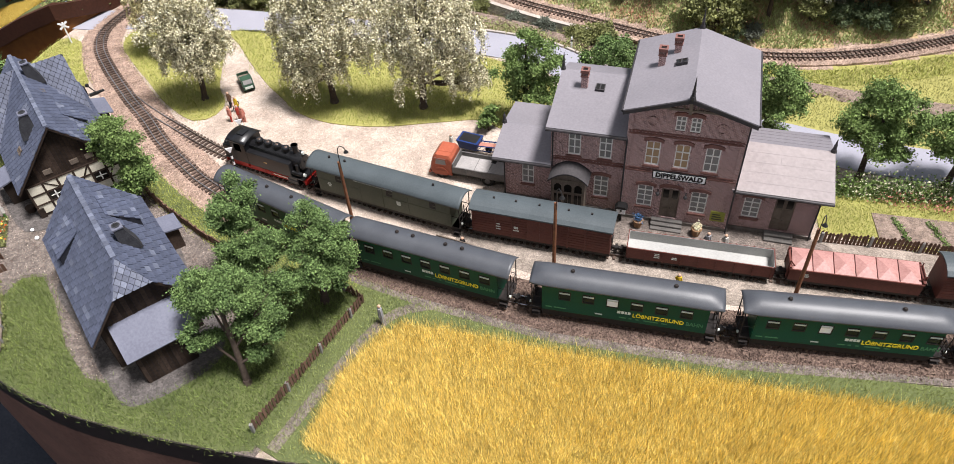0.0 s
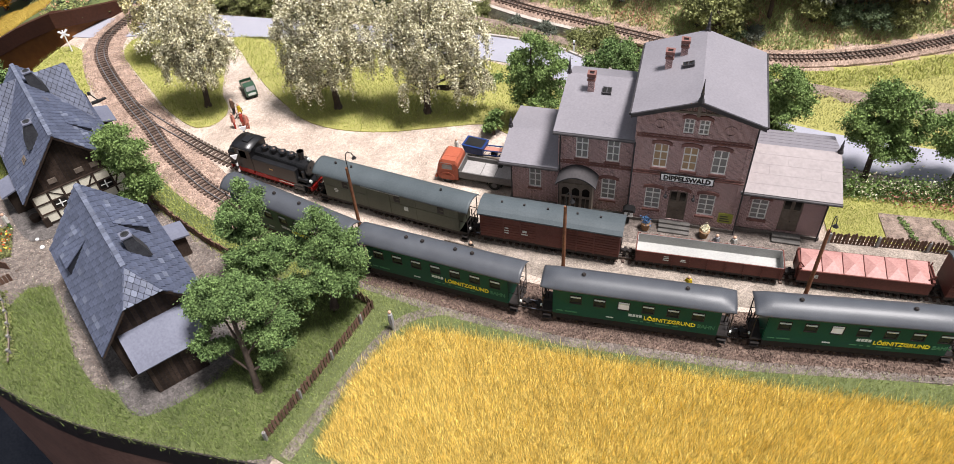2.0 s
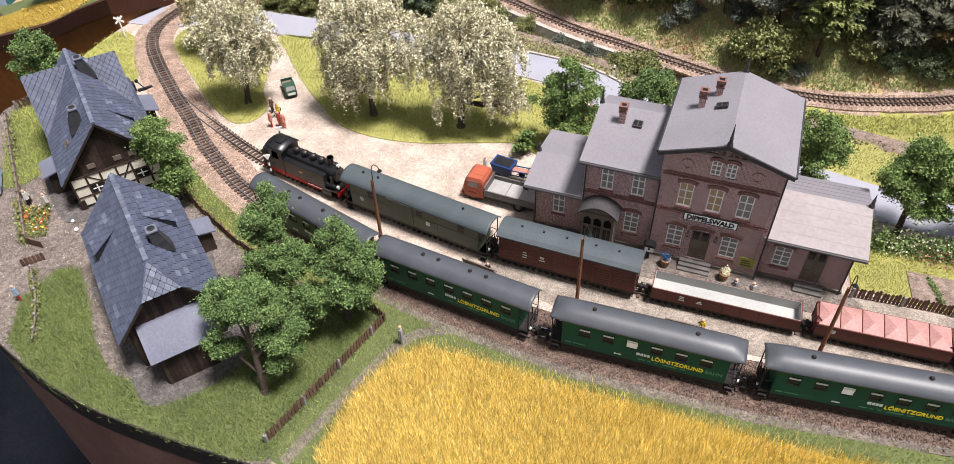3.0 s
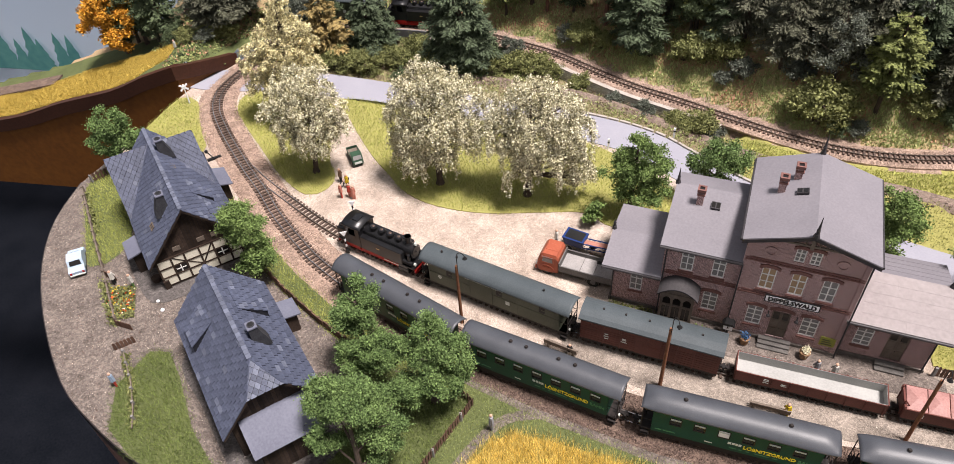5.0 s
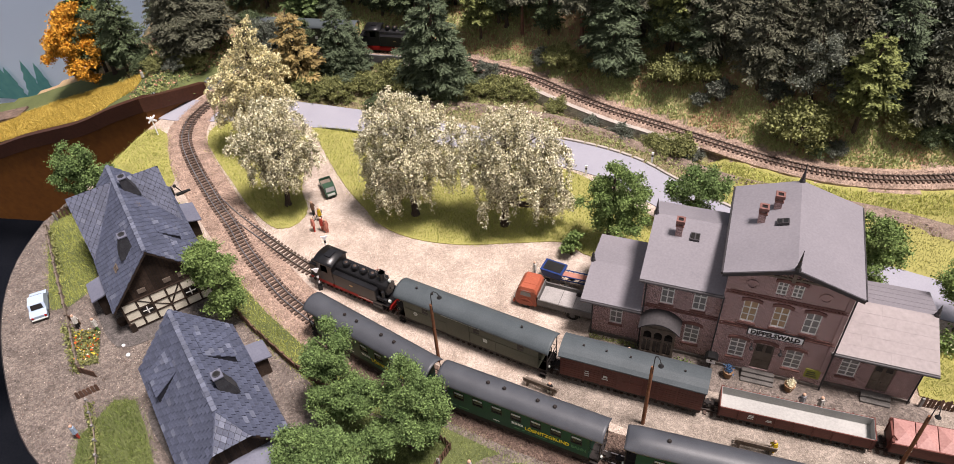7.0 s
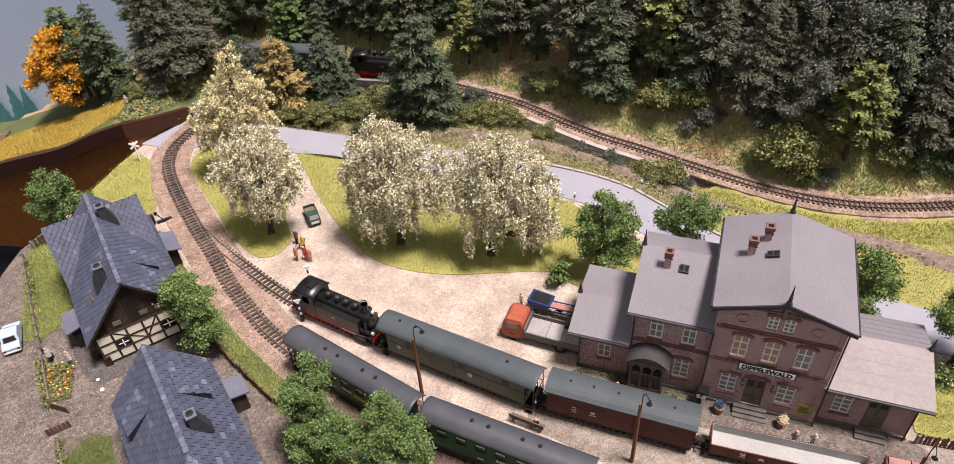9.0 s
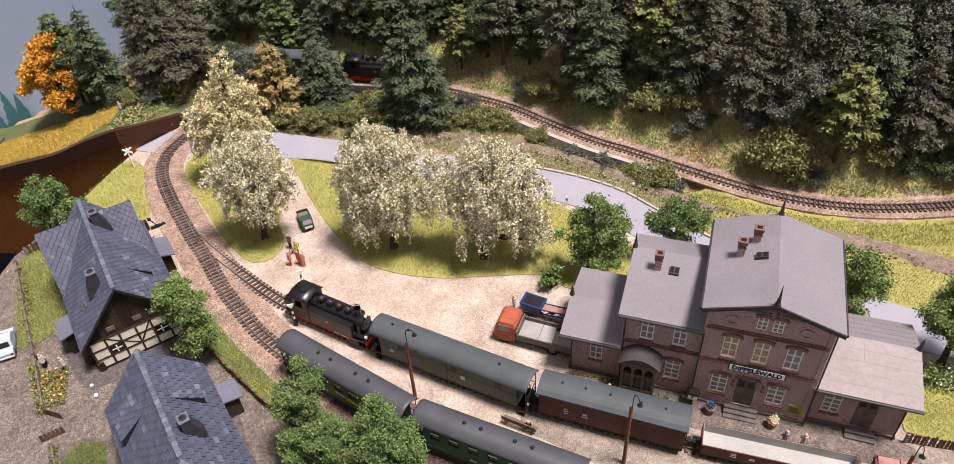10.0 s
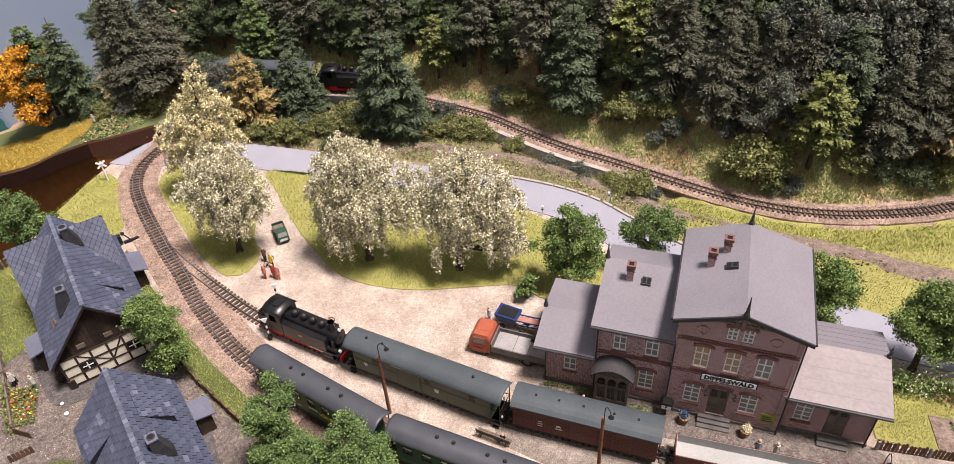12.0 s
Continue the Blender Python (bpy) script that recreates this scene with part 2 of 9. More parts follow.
def solid(name, shape, material, label="", category="", group="", kind="", smooth=False):
    return tagged(part(name, shape, material, None, "", smooth), label, category, group, kind)


def triangles(name, tris, material, parent=None):
    """One mesh out of an array of loose triangles, n x 3 x 3, in centimetres."""
    n = len(tris)
    me = bpy.data.meshes.new(name)
    me.vertices.add(3 * n)
    me.loops.add(3 * n)
    me.polygons.add(n)
    me.vertices.foreach_set("co", (np.asarray(tris, dtype=np.float32) * U).reshape(-1))
    me.loops.foreach_set("vertex_index", np.arange(3 * n, dtype=np.int32))
    me.polygons.foreach_set("loop_start", np.arange(0, 3 * n, 3, dtype=np.int32))
    me.update(calc_edges=True)
    me.materials.append(material)
    ob = new(name, me)
    if parent:
        ob.parent = parent
    return ob


def quads(name, q, material, parent=None):
    """One mesh out of an array of loose four-cornered pieces, n x 4 x 3, in centimetres."""
    n = len(q)
    me = bpy.data.meshes.new(name)
    me.vertices.add(4 * n)
    me.loops.add(4 * n)
    me.polygons.add(n)
    me.vertices.foreach_set("co", (np.asarray(q, dtype=np.float32) * U).reshape(-1))
    me.loops.foreach_set("vertex_index", np.arange(4 * n, dtype=np.int32))
    me.polygons.foreach_set("loop_start", np.arange(0, 4 * n, 4, dtype=np.int32))
    me.update(calc_edges=True)
    me.materials.append(material)
    ob = new(name, me)
    if parent:
        ob.parent = parent
    return ob


def inside(poly, x, y):
    x, y = np.asarray(x), np.asarray(y)
    hit = np.zeros(x.shape, bool)
    n = len(poly)
    for i in range(n):
        (x0, y0), (x1, y1) = poly[i], poly[(i + 1) % n]
        if y0 != y1:
            hit ^= ((y0 > y) != (y1 > y)) & (x < (x1 - x0) * (y - y0) / (y1 - y0) + x0)
    return hit


def spline(pts, step=1.0, closed=False):
    """A smooth line through the points."""
    p = [Vector(q) for q in pts]
    n = len(p)
    out = []
    for i in range(n if closed else n - 1):
        a, b, c, d = (p[(i - 1) % n], p[i], p[(i + 1) % n], p[(i + 2) % n]) if closed else (p[max(i - 1, 0)], p[i], p[i + 1], p[min(i + 2, n - 1)])
        k = max(1, int((c - b).length / step))
        for j in range(k):
            t = j / k
            out.append(0.5 * (2 * b + (c - a) * t + (2 * a - 5 * b + 4 * c - d) * t * t + (3 * b - a - 3 * c + d) * t ** 3))
    if not closed:
        out.append(p[-1])
    return out


def even(line, step):
    """Points and headings at even steps along a line."""
    out, left = [], 0.0
    for a, b in zip(line, line[1:]):
        d = (b - a).length
        while left <= d and d > 0:
            q = a + (b - a) * (left / d)
            out.append((q, math.atan2(b.y - a.y, b.x - a.x)))
            left += step
        left -= d
    return out


# ---- ground ----
EDGE = [(-10.3, 34.4), (-17, 34.8), (-25.8, 36.1), (-34.2, 37.9), (-41.0, 40.6), (-46.5, 43.4), (-51.8, 47.0), (-58.6, 54.4), (-63.6, 61.7), (-66.4, 68.6), (-67.2, 75.5)]
edge_line = spline([(95, 36.5), (45, 35.2), (10, 34.6)] + EDGE, 2.0)
FRONT = []
for i, p in enumerate(edge_line):
    t = (edge_line[min(i + 1, len(edge_line) - 1)] - edge_line[max(i - 1, 0)]).normalized()
    FRONT.append((p.x - t.y * 0.42, p.y + t.x * 0.42))
# the road behind the yard bounds the flat ground
ROAD = spline([(-66, 101.5, 0), (-58.5, 100.5, 0), (-50, 101.5, 0), (-44, 101, 0), (-34, 99.4, 0), (-20, 97.0, 0), (-5, 94.0, 0), (3, 91, 0), (8, 87.0, 0), (16, 80.8, 0), (28, 74.6, 0), (45, 69, 0), (95, 58, 0)], 1.5)
ROADX, ROADY = [p.x for p in ROAD], [p.y for p in ROAD]
BACK = [(-66.2, 82), (-65, 88), (-63.8, 96.2), (-61, 106), (-56, 107), (-51, 105)] + [(x, float(np.interp(x, ROADX, ROADY)) + 2.6) for x in range(-48, 96, 3)] + [(95, 60)]
ground = solid("ground", Shape().prism(FRONT + BACK, -2.2, 0), M["sand"], "sandy beige station yard of the model layout", "ground", kind="structure")


def fascia(line, z0, z1, thick=0.6, out=0.0):
    s = Shape()
    pts = [Vector((x, y, 0)) for x, y in line]
    rings = []
    for i, p in enumerate(pts):
        t = (pts[min(i + 1, len(pts) - 1)] - pts[max(i - 1, 0)]).normalized()
        n = Vector((-t.y, t.x, 0)) * -1
        a, b = p - n * out, p - n * (out + thick)
        rings.append([(a.x, a.y, z0), (a.x, a.y, z1), (b.x, b.y, z1), (b.x, b.y, z0)])
    return s.loft(rings)


solid("trim", fascia(FRONT, -2.6, 0.06, 0.1, 0.01), M["fascia_black"], "dark brown painted edge strip round the layout", "edge strip", kind="structure")
solid("wall_front", fascia(FRONT, -34, -2.6, 0.05, 0.0), M["fascia_wood"], "brown stained wooden side panel of the layout", "side panel", kind="structure")

# the neighbouring module on the left, with its own profile panel
PROFILE = [(-190, -12), (-140, -10.5), (-115, -9.6), (-97, -6.8), (-86, -3.2), (-76, -0.4), (-70, 2.2), (-64.2, 4.3)]


def profile_z(x):
    return float(np.interp(x, [p[0] for p in PROFILE], [p[1] for p in PROFILE]))


fine_profile = [(p.x, p.y) for p in spline(PROFILE, 2.0)]
s = Shape()
for (x0, z0), (x1, z1) in zip(fine_profile, fine_profile[1:]):
    s.add([(x0, 97, -21), (x1, 97, -21), (x1, 97, z1 - 2), (x0, 97, z0 - 2)], [(0, 1, 2, 3)])
side = [(-64.2, 97.0, 4.3), (-63.1, 99.2, 3.5), (-61.9, 101.5, 2.8), (-60.7, 103.8, 2.1), (-59.6, 106.0, 1.5)]
for (x0, y0, z0), (x1, y1, z1) in zip(side, side[1:]):
    s.add([(x0, y0, -21), (x1, y1, -21), (x1, y1, z1 - 2), (x0, y0, z0 - 2)], [(0, 1, 2, 3)])
solid("wall_module", s, M["panel_wood"], "orange-brown wooden profile panel of the next module", "side panel", kind="structure")
s = Shape()
rings = [[(x, 96.6, z - 2.1), (x, 96.6, z + 0.1), (x, 97.6, z + 0.1), (x, 97.6, z - 2.1)] for x, z in fine_profile]
rings += [[(x + 0.6, y, z - 2.1), (x + 0.6, y, z + 0.1), (x - 0.6, y, z + 0.1), (x - 0.6, y, z - 2.1)] for x, y, z in side[1:]]
solid("trim", s.loft(rings), M["module_trim"], "dark brown edge strip along the rising field", "edge strip", kind="structure")

# hall floor and the black cloth below the layout
solid("floor", Shape().box(-400, 400, -300, 500, -92, -90), M["cloth"], "dark hall floor", "floor", kind="structure")
solid("backdrop", Shape().box(-330, 190, 152, 154, -40, 130), M["sky"], "pale blue painted sky board behind the layout", "backdrop", kind="structure")

UP = spline([(-75, 121, 0.9), (-60, 119.8, 0.8), (-45, 118.9, 0.7), (-37, 118.5, 0.6), (-28, 118.0, 0.4), (-19.5, 116.2, -0.1), (-10.7, 113.4, -0.7), (-5.9, 110.8, -1.1), (-1.35, 108.3, -1.5), (3.05, 106.3, -1.9), (7.3, 104.9, -2.3),
             (15.4, 100.9, -2.5), (22.9, 97.5, -2.7), (30.2, 95.5, -2.9), (37.5, 95.1, -3.0), (45.1, 96, -3.0), (49.1, 97.0, -3.0), (60, 100.5, -3.0), (85, 110, -3.0)], 1.0)
UPX, UPY, UPZ = [p.x for p in UP], [p.y for p in UP], [p.z for p in UP]


def land(x, y):
    """Height of the country behind the road: a hollow, the ledge of the upper track, then the forest slope."""
    base = 0.0
    if x < -58:
        base = profile_z(x) if x < -64.2 else 4.3 - (x + 64.2) * 0.56
        base += 0.04 * max(0, y - 112)
    yt, zt, yr = float(np.interp(x, UPX, UPY)), float(np.interp(x, UPX, UPZ)), float(np.interp(x, ROADX, ROADY)) + 3.4
    w = min(max((x + 66) / 12, 0), 1)
    deep = float(np.interp(x, (-50, -42, 14.5, 18), (0.5, 2.2, 2.0, 0.25)))
    over = y - yt - 2.6
    if y >= yt - (0.3 if -9.5 < x < 15 else 1.3):
        right = zt - 0.05 + max(0.0, over) * 0.62
    else:
        right = (zt - deep) * min(max((y - yr) / max(yt - 2.3 - yr, 1), 0), 1) - 0.05
    if -40.5 < x < -30.5 and y < yt + 2.4:
        right = min(right, zt - 2.6)
    rough = 0.5 * noise.noise((x * 0.12, y * 0.12, 0)) * min(1, max(0, over + 1) * 0.25)
    rough += 0.14 * noise.noise((x * 0.5, y * 0.5, 3)) * min(1, max(0.0, y - yr) * 0.3, 1 if abs(y - yt) > 2.6 else 0.2)
    return base * (1 - w) + right * w + rough


s = Shape()
xs = [-190 + 2.0 * i for i in range(65)] + [-60 + 1.25 * i for i in range(126)]
ys = [58 + 1.2 * j for j in range(78)]
vs = [(x, y, land(x, y)) for y in ys for x in xs]
fs = []
for j in range(len(ys) - 1):
    for i in range(len(xs) - 1):
        x, y = xs[i], ys[j]
        if -64.4 + (y - 97) * 0.52 < x + 1.0 and x < -50 and y < 113:
            continue
        if x < -80 and y > 118 + (x + 80) * 0.3:
            continue
        if x < -50 and y < 97.2:
            continue
        if x >= -50 and y < float(np.interp(x, ROADX, ROADY)) + 1.2:
            continue
        fs.append((j * len(xs) + i, j * len(xs) + i + 1, (j + 1) * len(xs) + i + 1, (j + 1) * len(xs) + i))
s.add(vs, fs)
hs = solid("hillside", s, M["hill"], "brown and mossy forest slope behind the yard", "hillside", kind="structure", smooth=True)
for k in ("lawn", "bank", "meadow", "ballast_pale"):
    hs.data.materials.append(M[k])


def cover(x, y):
    """Which ground lies at a place: forest floor, rough lawn, scrub bank, meadow or track ledge."""
    if x < -58:
        return 1 if x < -58 and y < 113 else 0
    d = y - float(np.interp(x, UPX, UPY))
    if d > 2.2:
        return 0
    if d > -2.4:
        return 4
    return 2 if x + 2.5 * noise.noise((x * 0.3, y * 0.3, 5)) < 15 else 3


hs.data.polygons.foreach_set("material_index", [cover(*s.v[f[0]][:2]) for f in s.f])


def patch(name, pts, material, h, label, category, z=0.0, smooth=True, kind="structure"):
    poly = [(p.x, p.y) for p in spline([(x, y) + (0,) for x, y in pts], 1.2, True)] if smooth else pts
    solid(name, Shape().prism(poly, z - 0.3, z + h), material, label, category, kind=kind)
    return poly


def blades(name, poly, per_cm2, tall, width, material, label, category, lean=0.5, z=0.1, seed=1, holes=(), ragged=0.3, on_land=False):
    """Standing fibres over an area, each a thin bent triangle pair."""
    rng = np.random.default_rng(seed)
    px, py = [p[0] for p in poly], [p[1] for p in poly]
    area = (max(px) - min(px)) * (max(py) - min(py))
    n = int(area * per_cm2)
    x, y = rng.uniform(min(px), max(px), n), rng.uniform(min(py), max(py), n)
    ok = inside(poly, x, y)
    for h in holes:
        ok &= ~inside(h, x, y)
    x, y = x[ok], y[ok]
    n = len(x)
    x, y = x + rng.normal(size=n) * ragged, y + rng.normal(size=n) * ragged
    h = tall * rng.uniform(0.55, 1.15, n)
    a = rng.uniform(0, 6.283, n)
    ld = rng.uniform(0, 6.283, n)
    le = h * rng.uniform(0.1, lean, n)
    w = width * rng.uniform(0.7, 1.3, n)
    b = np.stack([x, y, np.array([land(p, q) + z for p, q in zip(x, y)]) if on_land else np.full(n, z)], 1)
    side_v = np.stack([np.cos(a), np.sin(a), np.zeros(n)], 1) * (w / 2)[:, None]
    tip = b + np.stack([np.cos(ld) * le, np.sin(ld) * le, h], 1)
    ob = triangles(name, np.stack([b - side_v, b + side_v, tip], 1), material)
    return tagged(ob, label, category, kind="stuff")


ISLAND = patch("grass_island", [(-39.7, 97.2), (-37.3, 93.5), (-34.4, 89.1), (-31, 84.5), (-28.1, 81.3), (-25, 78.1), (-20.9, 76.2), (-15.1, 75.6), (-8.4, 76.5), (-3.6, 77), (-1, 75.3), (3, 74.4), (7, 75.5), (10, 79), (6.5, 82.4),
                (1.2, 87), (-2.3, 89.6), (-6, 91.0), (-20, 94.2), (-33, 97.0)], M["meadow"], 0.1, "bright yellow-green grass island under the blossom trees", "grass")
ISLAND_L = patch("grass_island", [(-54.1, 94.2), (-50.9, 89.6), (-46.7, 84.9), (-42.2, 79.9), (-37.6, 76.5), (-35.2, 77.7), (-34.9, 80.4), (-36.7, 83.6), (-38.3, 89.6), (-39.9, 95.5), (-45, 97.5), (-53, 98)], M["meadow"], 0.1,
                 "bright grass patch between track and footpath", "grass")
CROSSING = patch("grass_patch", [(-63.6, 95.4), (-60.5, 94.6), (-58.8, 91.5), (-56.6, 87.5), (-54.4, 83.5), (-60, 80.5), (-65.0, 84), (-64.8, 89)], M["meadow"], 0.1, "grass patch beside the level crossing", "grass")
VILLAGE = patch("gravel_yard", [q for q in reversed(FRONT) if q[0] < -17] + [(-15.5, 40), (-11.5, 49), (-13.5, 51.4), (-20, 53.5), (-27, 57), (-35, 63), (-42, 70), (-50, 78), (-58, 82), (-65, 80)],
                M["gravel"], 0.06, "grey-brown gravel of the village yard", "gravel")
LAWN = patch("lawn", [(-44.4, 42.4), (-46.3, 47), (-45.0, 51.3), (-43, 51.5), (-40.5, 48.8), (-36.8, 43.7), (-33.5, 40.6), (-27, 39.2), (-23.8, 42), (-22.5, 47), (-24.5, 51.5), (-26.2, 55.0), (-20, 52.3), (-13.2, 50.8), (-11.9, 49.8), (-17.4, 34.9)] + [(x, y + 0.03) for x, y in FRONT if -42.5 < x < -17.6],
             M["lawn"], 0.1, "green garden lawn round the tree", "lawn", smooth=False)
STRIP = patch("grass_strip", [(-51.9, 80.3), (-46.2, 74.5), (-39.7, 68.4), (-34.2, 63.6), (-27.4, 58.6), (-19.7, 55.2), (-13, 52.3), (-12.6, 50.9), (-20, 52.6), (-26.5, 55.2), (-33, 59.7), (-38, 63.7), (-45, 69.5), (-52, 77)], M["lawn"], 0.1, "grass strip between fence and track", "grass", smooth=False)
LAWN_H2 = patch("lawn", [(-66.2, 74.5), (-65.2, 78.5), (-59.5, 74), (-56.5, 68.5), (-55.3, 65.5), (-56.3, 62.3), (-58.0, 61.5), (-61.5, 66.5)], M["lawn"], 0.1, "green lawn beside the slate-roofed farmhouse", "lawn")
MARGIN = patch("grass_margin", [(-17.3, 35.3), (-12.0, 49.6), (-13.0, 51.2), (-12.4, 52.2), (-9.5, 51.2), (-5.5, 49.4), (4.8, 46.3), (19.2, 44.4), (34.7, 43.0), (60, 41.5), (95, 41)] + [(x, y + 0.03) for x, y in FRONT if x > -17.0], M["lawn"], 0.108, "grass margin round the grain field", "grass", smooth=False)
GRAIN = patch("grain_field", [(-13.6, 35.6), (-12.0, 42.2), (-9.6, 46.0), (-7.6, 47.2), (-4, 46.8), (2, 45.6), (7.3, 44.7), (19.2, 42.6), (34.7, 40.4), (60, 37.6), (95, 37)] + [(x, y + 0.22) for x, y in FRONT if x > -13.0], M["grain_base"], 0.2, "ground of the ripe grain field", "field", smooth=False)
GARDEN = patch("lawn", [(29.6, 59.6), (30.2, 66.2), (36, 65.6), (45, 63.2), (60, 59.5), (95, 53), (95, 48), (60, 53.6), (45, 56.3), (38, 57.6)], M["meadow"], 0.1, "bright lawn of the station garden", "lawn", smooth=False)
BED = patch("soil_bed", [(34.6, 58.6), (34.9, 62.4), (42, 61.3), (60, 57), (60, 54), (45, 56.8)], M["soil"], 0.2, "brown vegetable bed in the station garden", "garden bed", smooth=False)



def turned(x, y, deg, pts):
    """Plan points of a house in its own axes, set down in the yard."""
    c, d = math.cos(radians(deg)), math.sin(radians(deg))
    return [(x + a * c - b * d, y + a * d + b * c) for a, b in pts]


BARN_APRON = patch("grit_apron", turned(-37.53, 54.8, -48.38, [(0.2, -5.0), (8, -5.3), (15.2, -5.1), (18.8, -4.0), (19.0, 2.6), (16, 4.6), (8, 4.9), (0.4, 4.7)]), M["gravel_dk"], 0.115, "dark grey grit round the barn walls", "gravel")
FARM_APRON = patch("grit_apron", turned(-54.87, 75.07, -49.17, [(6.6, -7.0), (11, -7.2), (16.5, -6.8), (18.6, -5.2), (18.8, 1.0), (18.6, 5.0), (9, 5.8), (7.0, -4.0)]), M["gravel_dk"], 0.125, "dark grey grit round the farmhouse walls", "gravel")
tagged(blades("grain", GRAIN, 230, 1.05, 0.046, M["grain"], "ripe golden yellow grain standing in a field", "grain", 0.38, 0.1, 3, (), 0.4))
blades("grass", LAWN, 120, 0.5, 0.042, M["grass_dk"], "green garden grass fibres", "grass", 1.0, 0.08, 4, holes=(BARN_APRON,))
M["grass_mid"] = mat("pale_margin_grass_fibre", (0.36, 0.40, 0.15, 1), (0.17, 0.21, 0.07, 1), 600, 14, 0.8, island=0.45, bump=0, mix=0.9)
blades("grass", MARGIN, 95, 0.4, 0.045, M["grass_mid"], "grass fibres beside the grain field", "grass", 1.0, 0.06, 5, holes=(GRAIN,))
blades("grass", STRIP, 90, 0.38, 0.05, M["grass"], "grass fibres along the fence", "grass", 1.0, 0.08, 6)
blades("grass", LAWN_H2, 90, 0.38, 0.05, M["grass"], "lawn fibres beside the farmhouse", "grass", 1.0, 0.08, 7, holes=(FARM_APRON,))
blades("grass", ISLAND, 60, 0.35, 0.055, M["grass"], "bright grass fibres on the island", "grass", 1.0, 0.08, 8)
blades("grass", ISLAND_L, 60, 0.35, 0.055, M["grass"], "bright grass fibres beside the track", "grass", 1.0, 0.08, 9)
blades("grass", CROSSING, 60, 0.35, 0.055, M["grass"], "grass fibres beside the crossing", "grass", 1.0, 0.08, 10)
blades("grass", GARDEN, 150, 0.26, 0.045, M["grass"], "lawn fibres of the station garden", "grass", 1.0, 0.08, 11, holes=(BED,))

PLATFORM = patch("platform_ground", [(-1, 62.6), (-5, 60.6), (-4, 56.6), (3, 53.6), (20, 50.6), (40, 48.8), (95, 47), (95, 53), (60, 53.3), (45, 56), (36, 57.5), (30, 58.4), (14, 61.5)], M["platform"], 0.03, "grey-beige gritty ground between the tracks", "gravel", smooth=False)
FORECOURT = patch("gravel_platform", [(-0.5, 63.6), (-1.0, 61.4), (6, 59.3), (15, 57.6), (26, 56), (30, 55.6), (30.2, 57.6), (29.5, 58.2), (28, 59.2), (14, 61.8)], M["gravel"], 0.05, "grey gravel in front of the station", "gravel")


def ribbon(line, half, z0, z1, shift=0.0):
    rings = []
    for i, p in enumerate(line):
        t = (line[min(i + 1, len(line) - 1)] - line[max(i - 1, 0)])
        t.z = 0
        t.normalize()
        n = Vector((-t.y, t.x, 0))
        a, b = p + n * (shift + half), p + n * (shift - half)
        rings.append([(a.x, a.y, p.z + z0), (a.x, a.y, p.z + z1), (b.x, b.y, p.z + z1), (b.x, b.y, p.z + z0)])
    return Shape().loft(rings)


solid("road", ribbon(ROAD, 2.8, -0.4, 0.1), M["road"], "smooth grey country road", "road", kind="structure")

# ---- tracks ----
MAIN = [(-50.5, 117.5, 0), (-51.4, 116, 0), (-53.2, 112.8, 0), (-55.4, 108, 0), (-57.4, 101.5, 0), (-58.0, 97, 0), (-56.6, 92.6, 0), (-53.4, 88.0, 0), (-49.3, 83.1, 0)]
LINE_L = spline(MAIN + [(-46.5, 79.9, 0), (-42.9, 76.1, 0), (-39.4, 72.0, 0), (-34.9, 67.7, 0), (-31.3, 64.7, 0), (-23.05, 59.5, 0), (-14.32, 55.37, 0), (-6.2, 52.5, 0), (2.23, 50.07, 0), (10.3, 48.55, 0), (18.84, 47.34, 0), (35.4, 45.9, 0), (60, 44.7, 0), (95, 44.1, 0)], 1.0)
LINE_S = spline(MAIN[5:] + [(-44.1, 78.6, 0), (-38.5, 74.7, 0), (-33.8, 71.6, 0), (-29.7, 69.4, 0), (-22, 66.2, 0), (-14.7, 63.5, 0), (-11.5, 62.1, 0), (-5.3, 60.1, 0), (0.4, 58.6, 0), (6.6, 57.2, 0), (18.9, 55.0, 0), (30.1, 53.3, 0), (45, 51.6, 0), (95, 48.5, 0)], 1.0)


BALLAST = patch("ballast_strip", [(-20, 55.2), (-12.4, 52.3), (-5.9, 50.0), (4.8, 46.95), (19.2, 44.85), (35.3, 44.0), (60, 42.8), (95, 42.2), (95, 45), (60, 45.6), (35.5, 46.8), (19, 48.3), (2.5, 51.1), (-6, 53.1), (-14.2, 55.6), (-22, 59)], M["ballast"], 0.15, "brown ballast along the front of the main track", "ballast", smooth=False)
VERGE = patch("gravel_verge", [(-19, 54.6), (-12.4, 51.6), (-5.9, 49.1), (4.8, 46.0), (19.2, 43.9), (35.3, 43.1), (60, 41.9), (95, 41.4), (95, 43), (60, 44), (35.5, 45), (19, 46), (2.5, 49), (-6, 51), (-14, 54)], M["gravel"], 0.12, "narrow grey gravel verge beside the ballast", "gravel", smooth=False)
SLEEPER = Shape().box(-0.14, 0.14, -0.88, 0.88, -0.1, 0.16, bevel=0.02).mesh("sleeper", M["sleeper"])


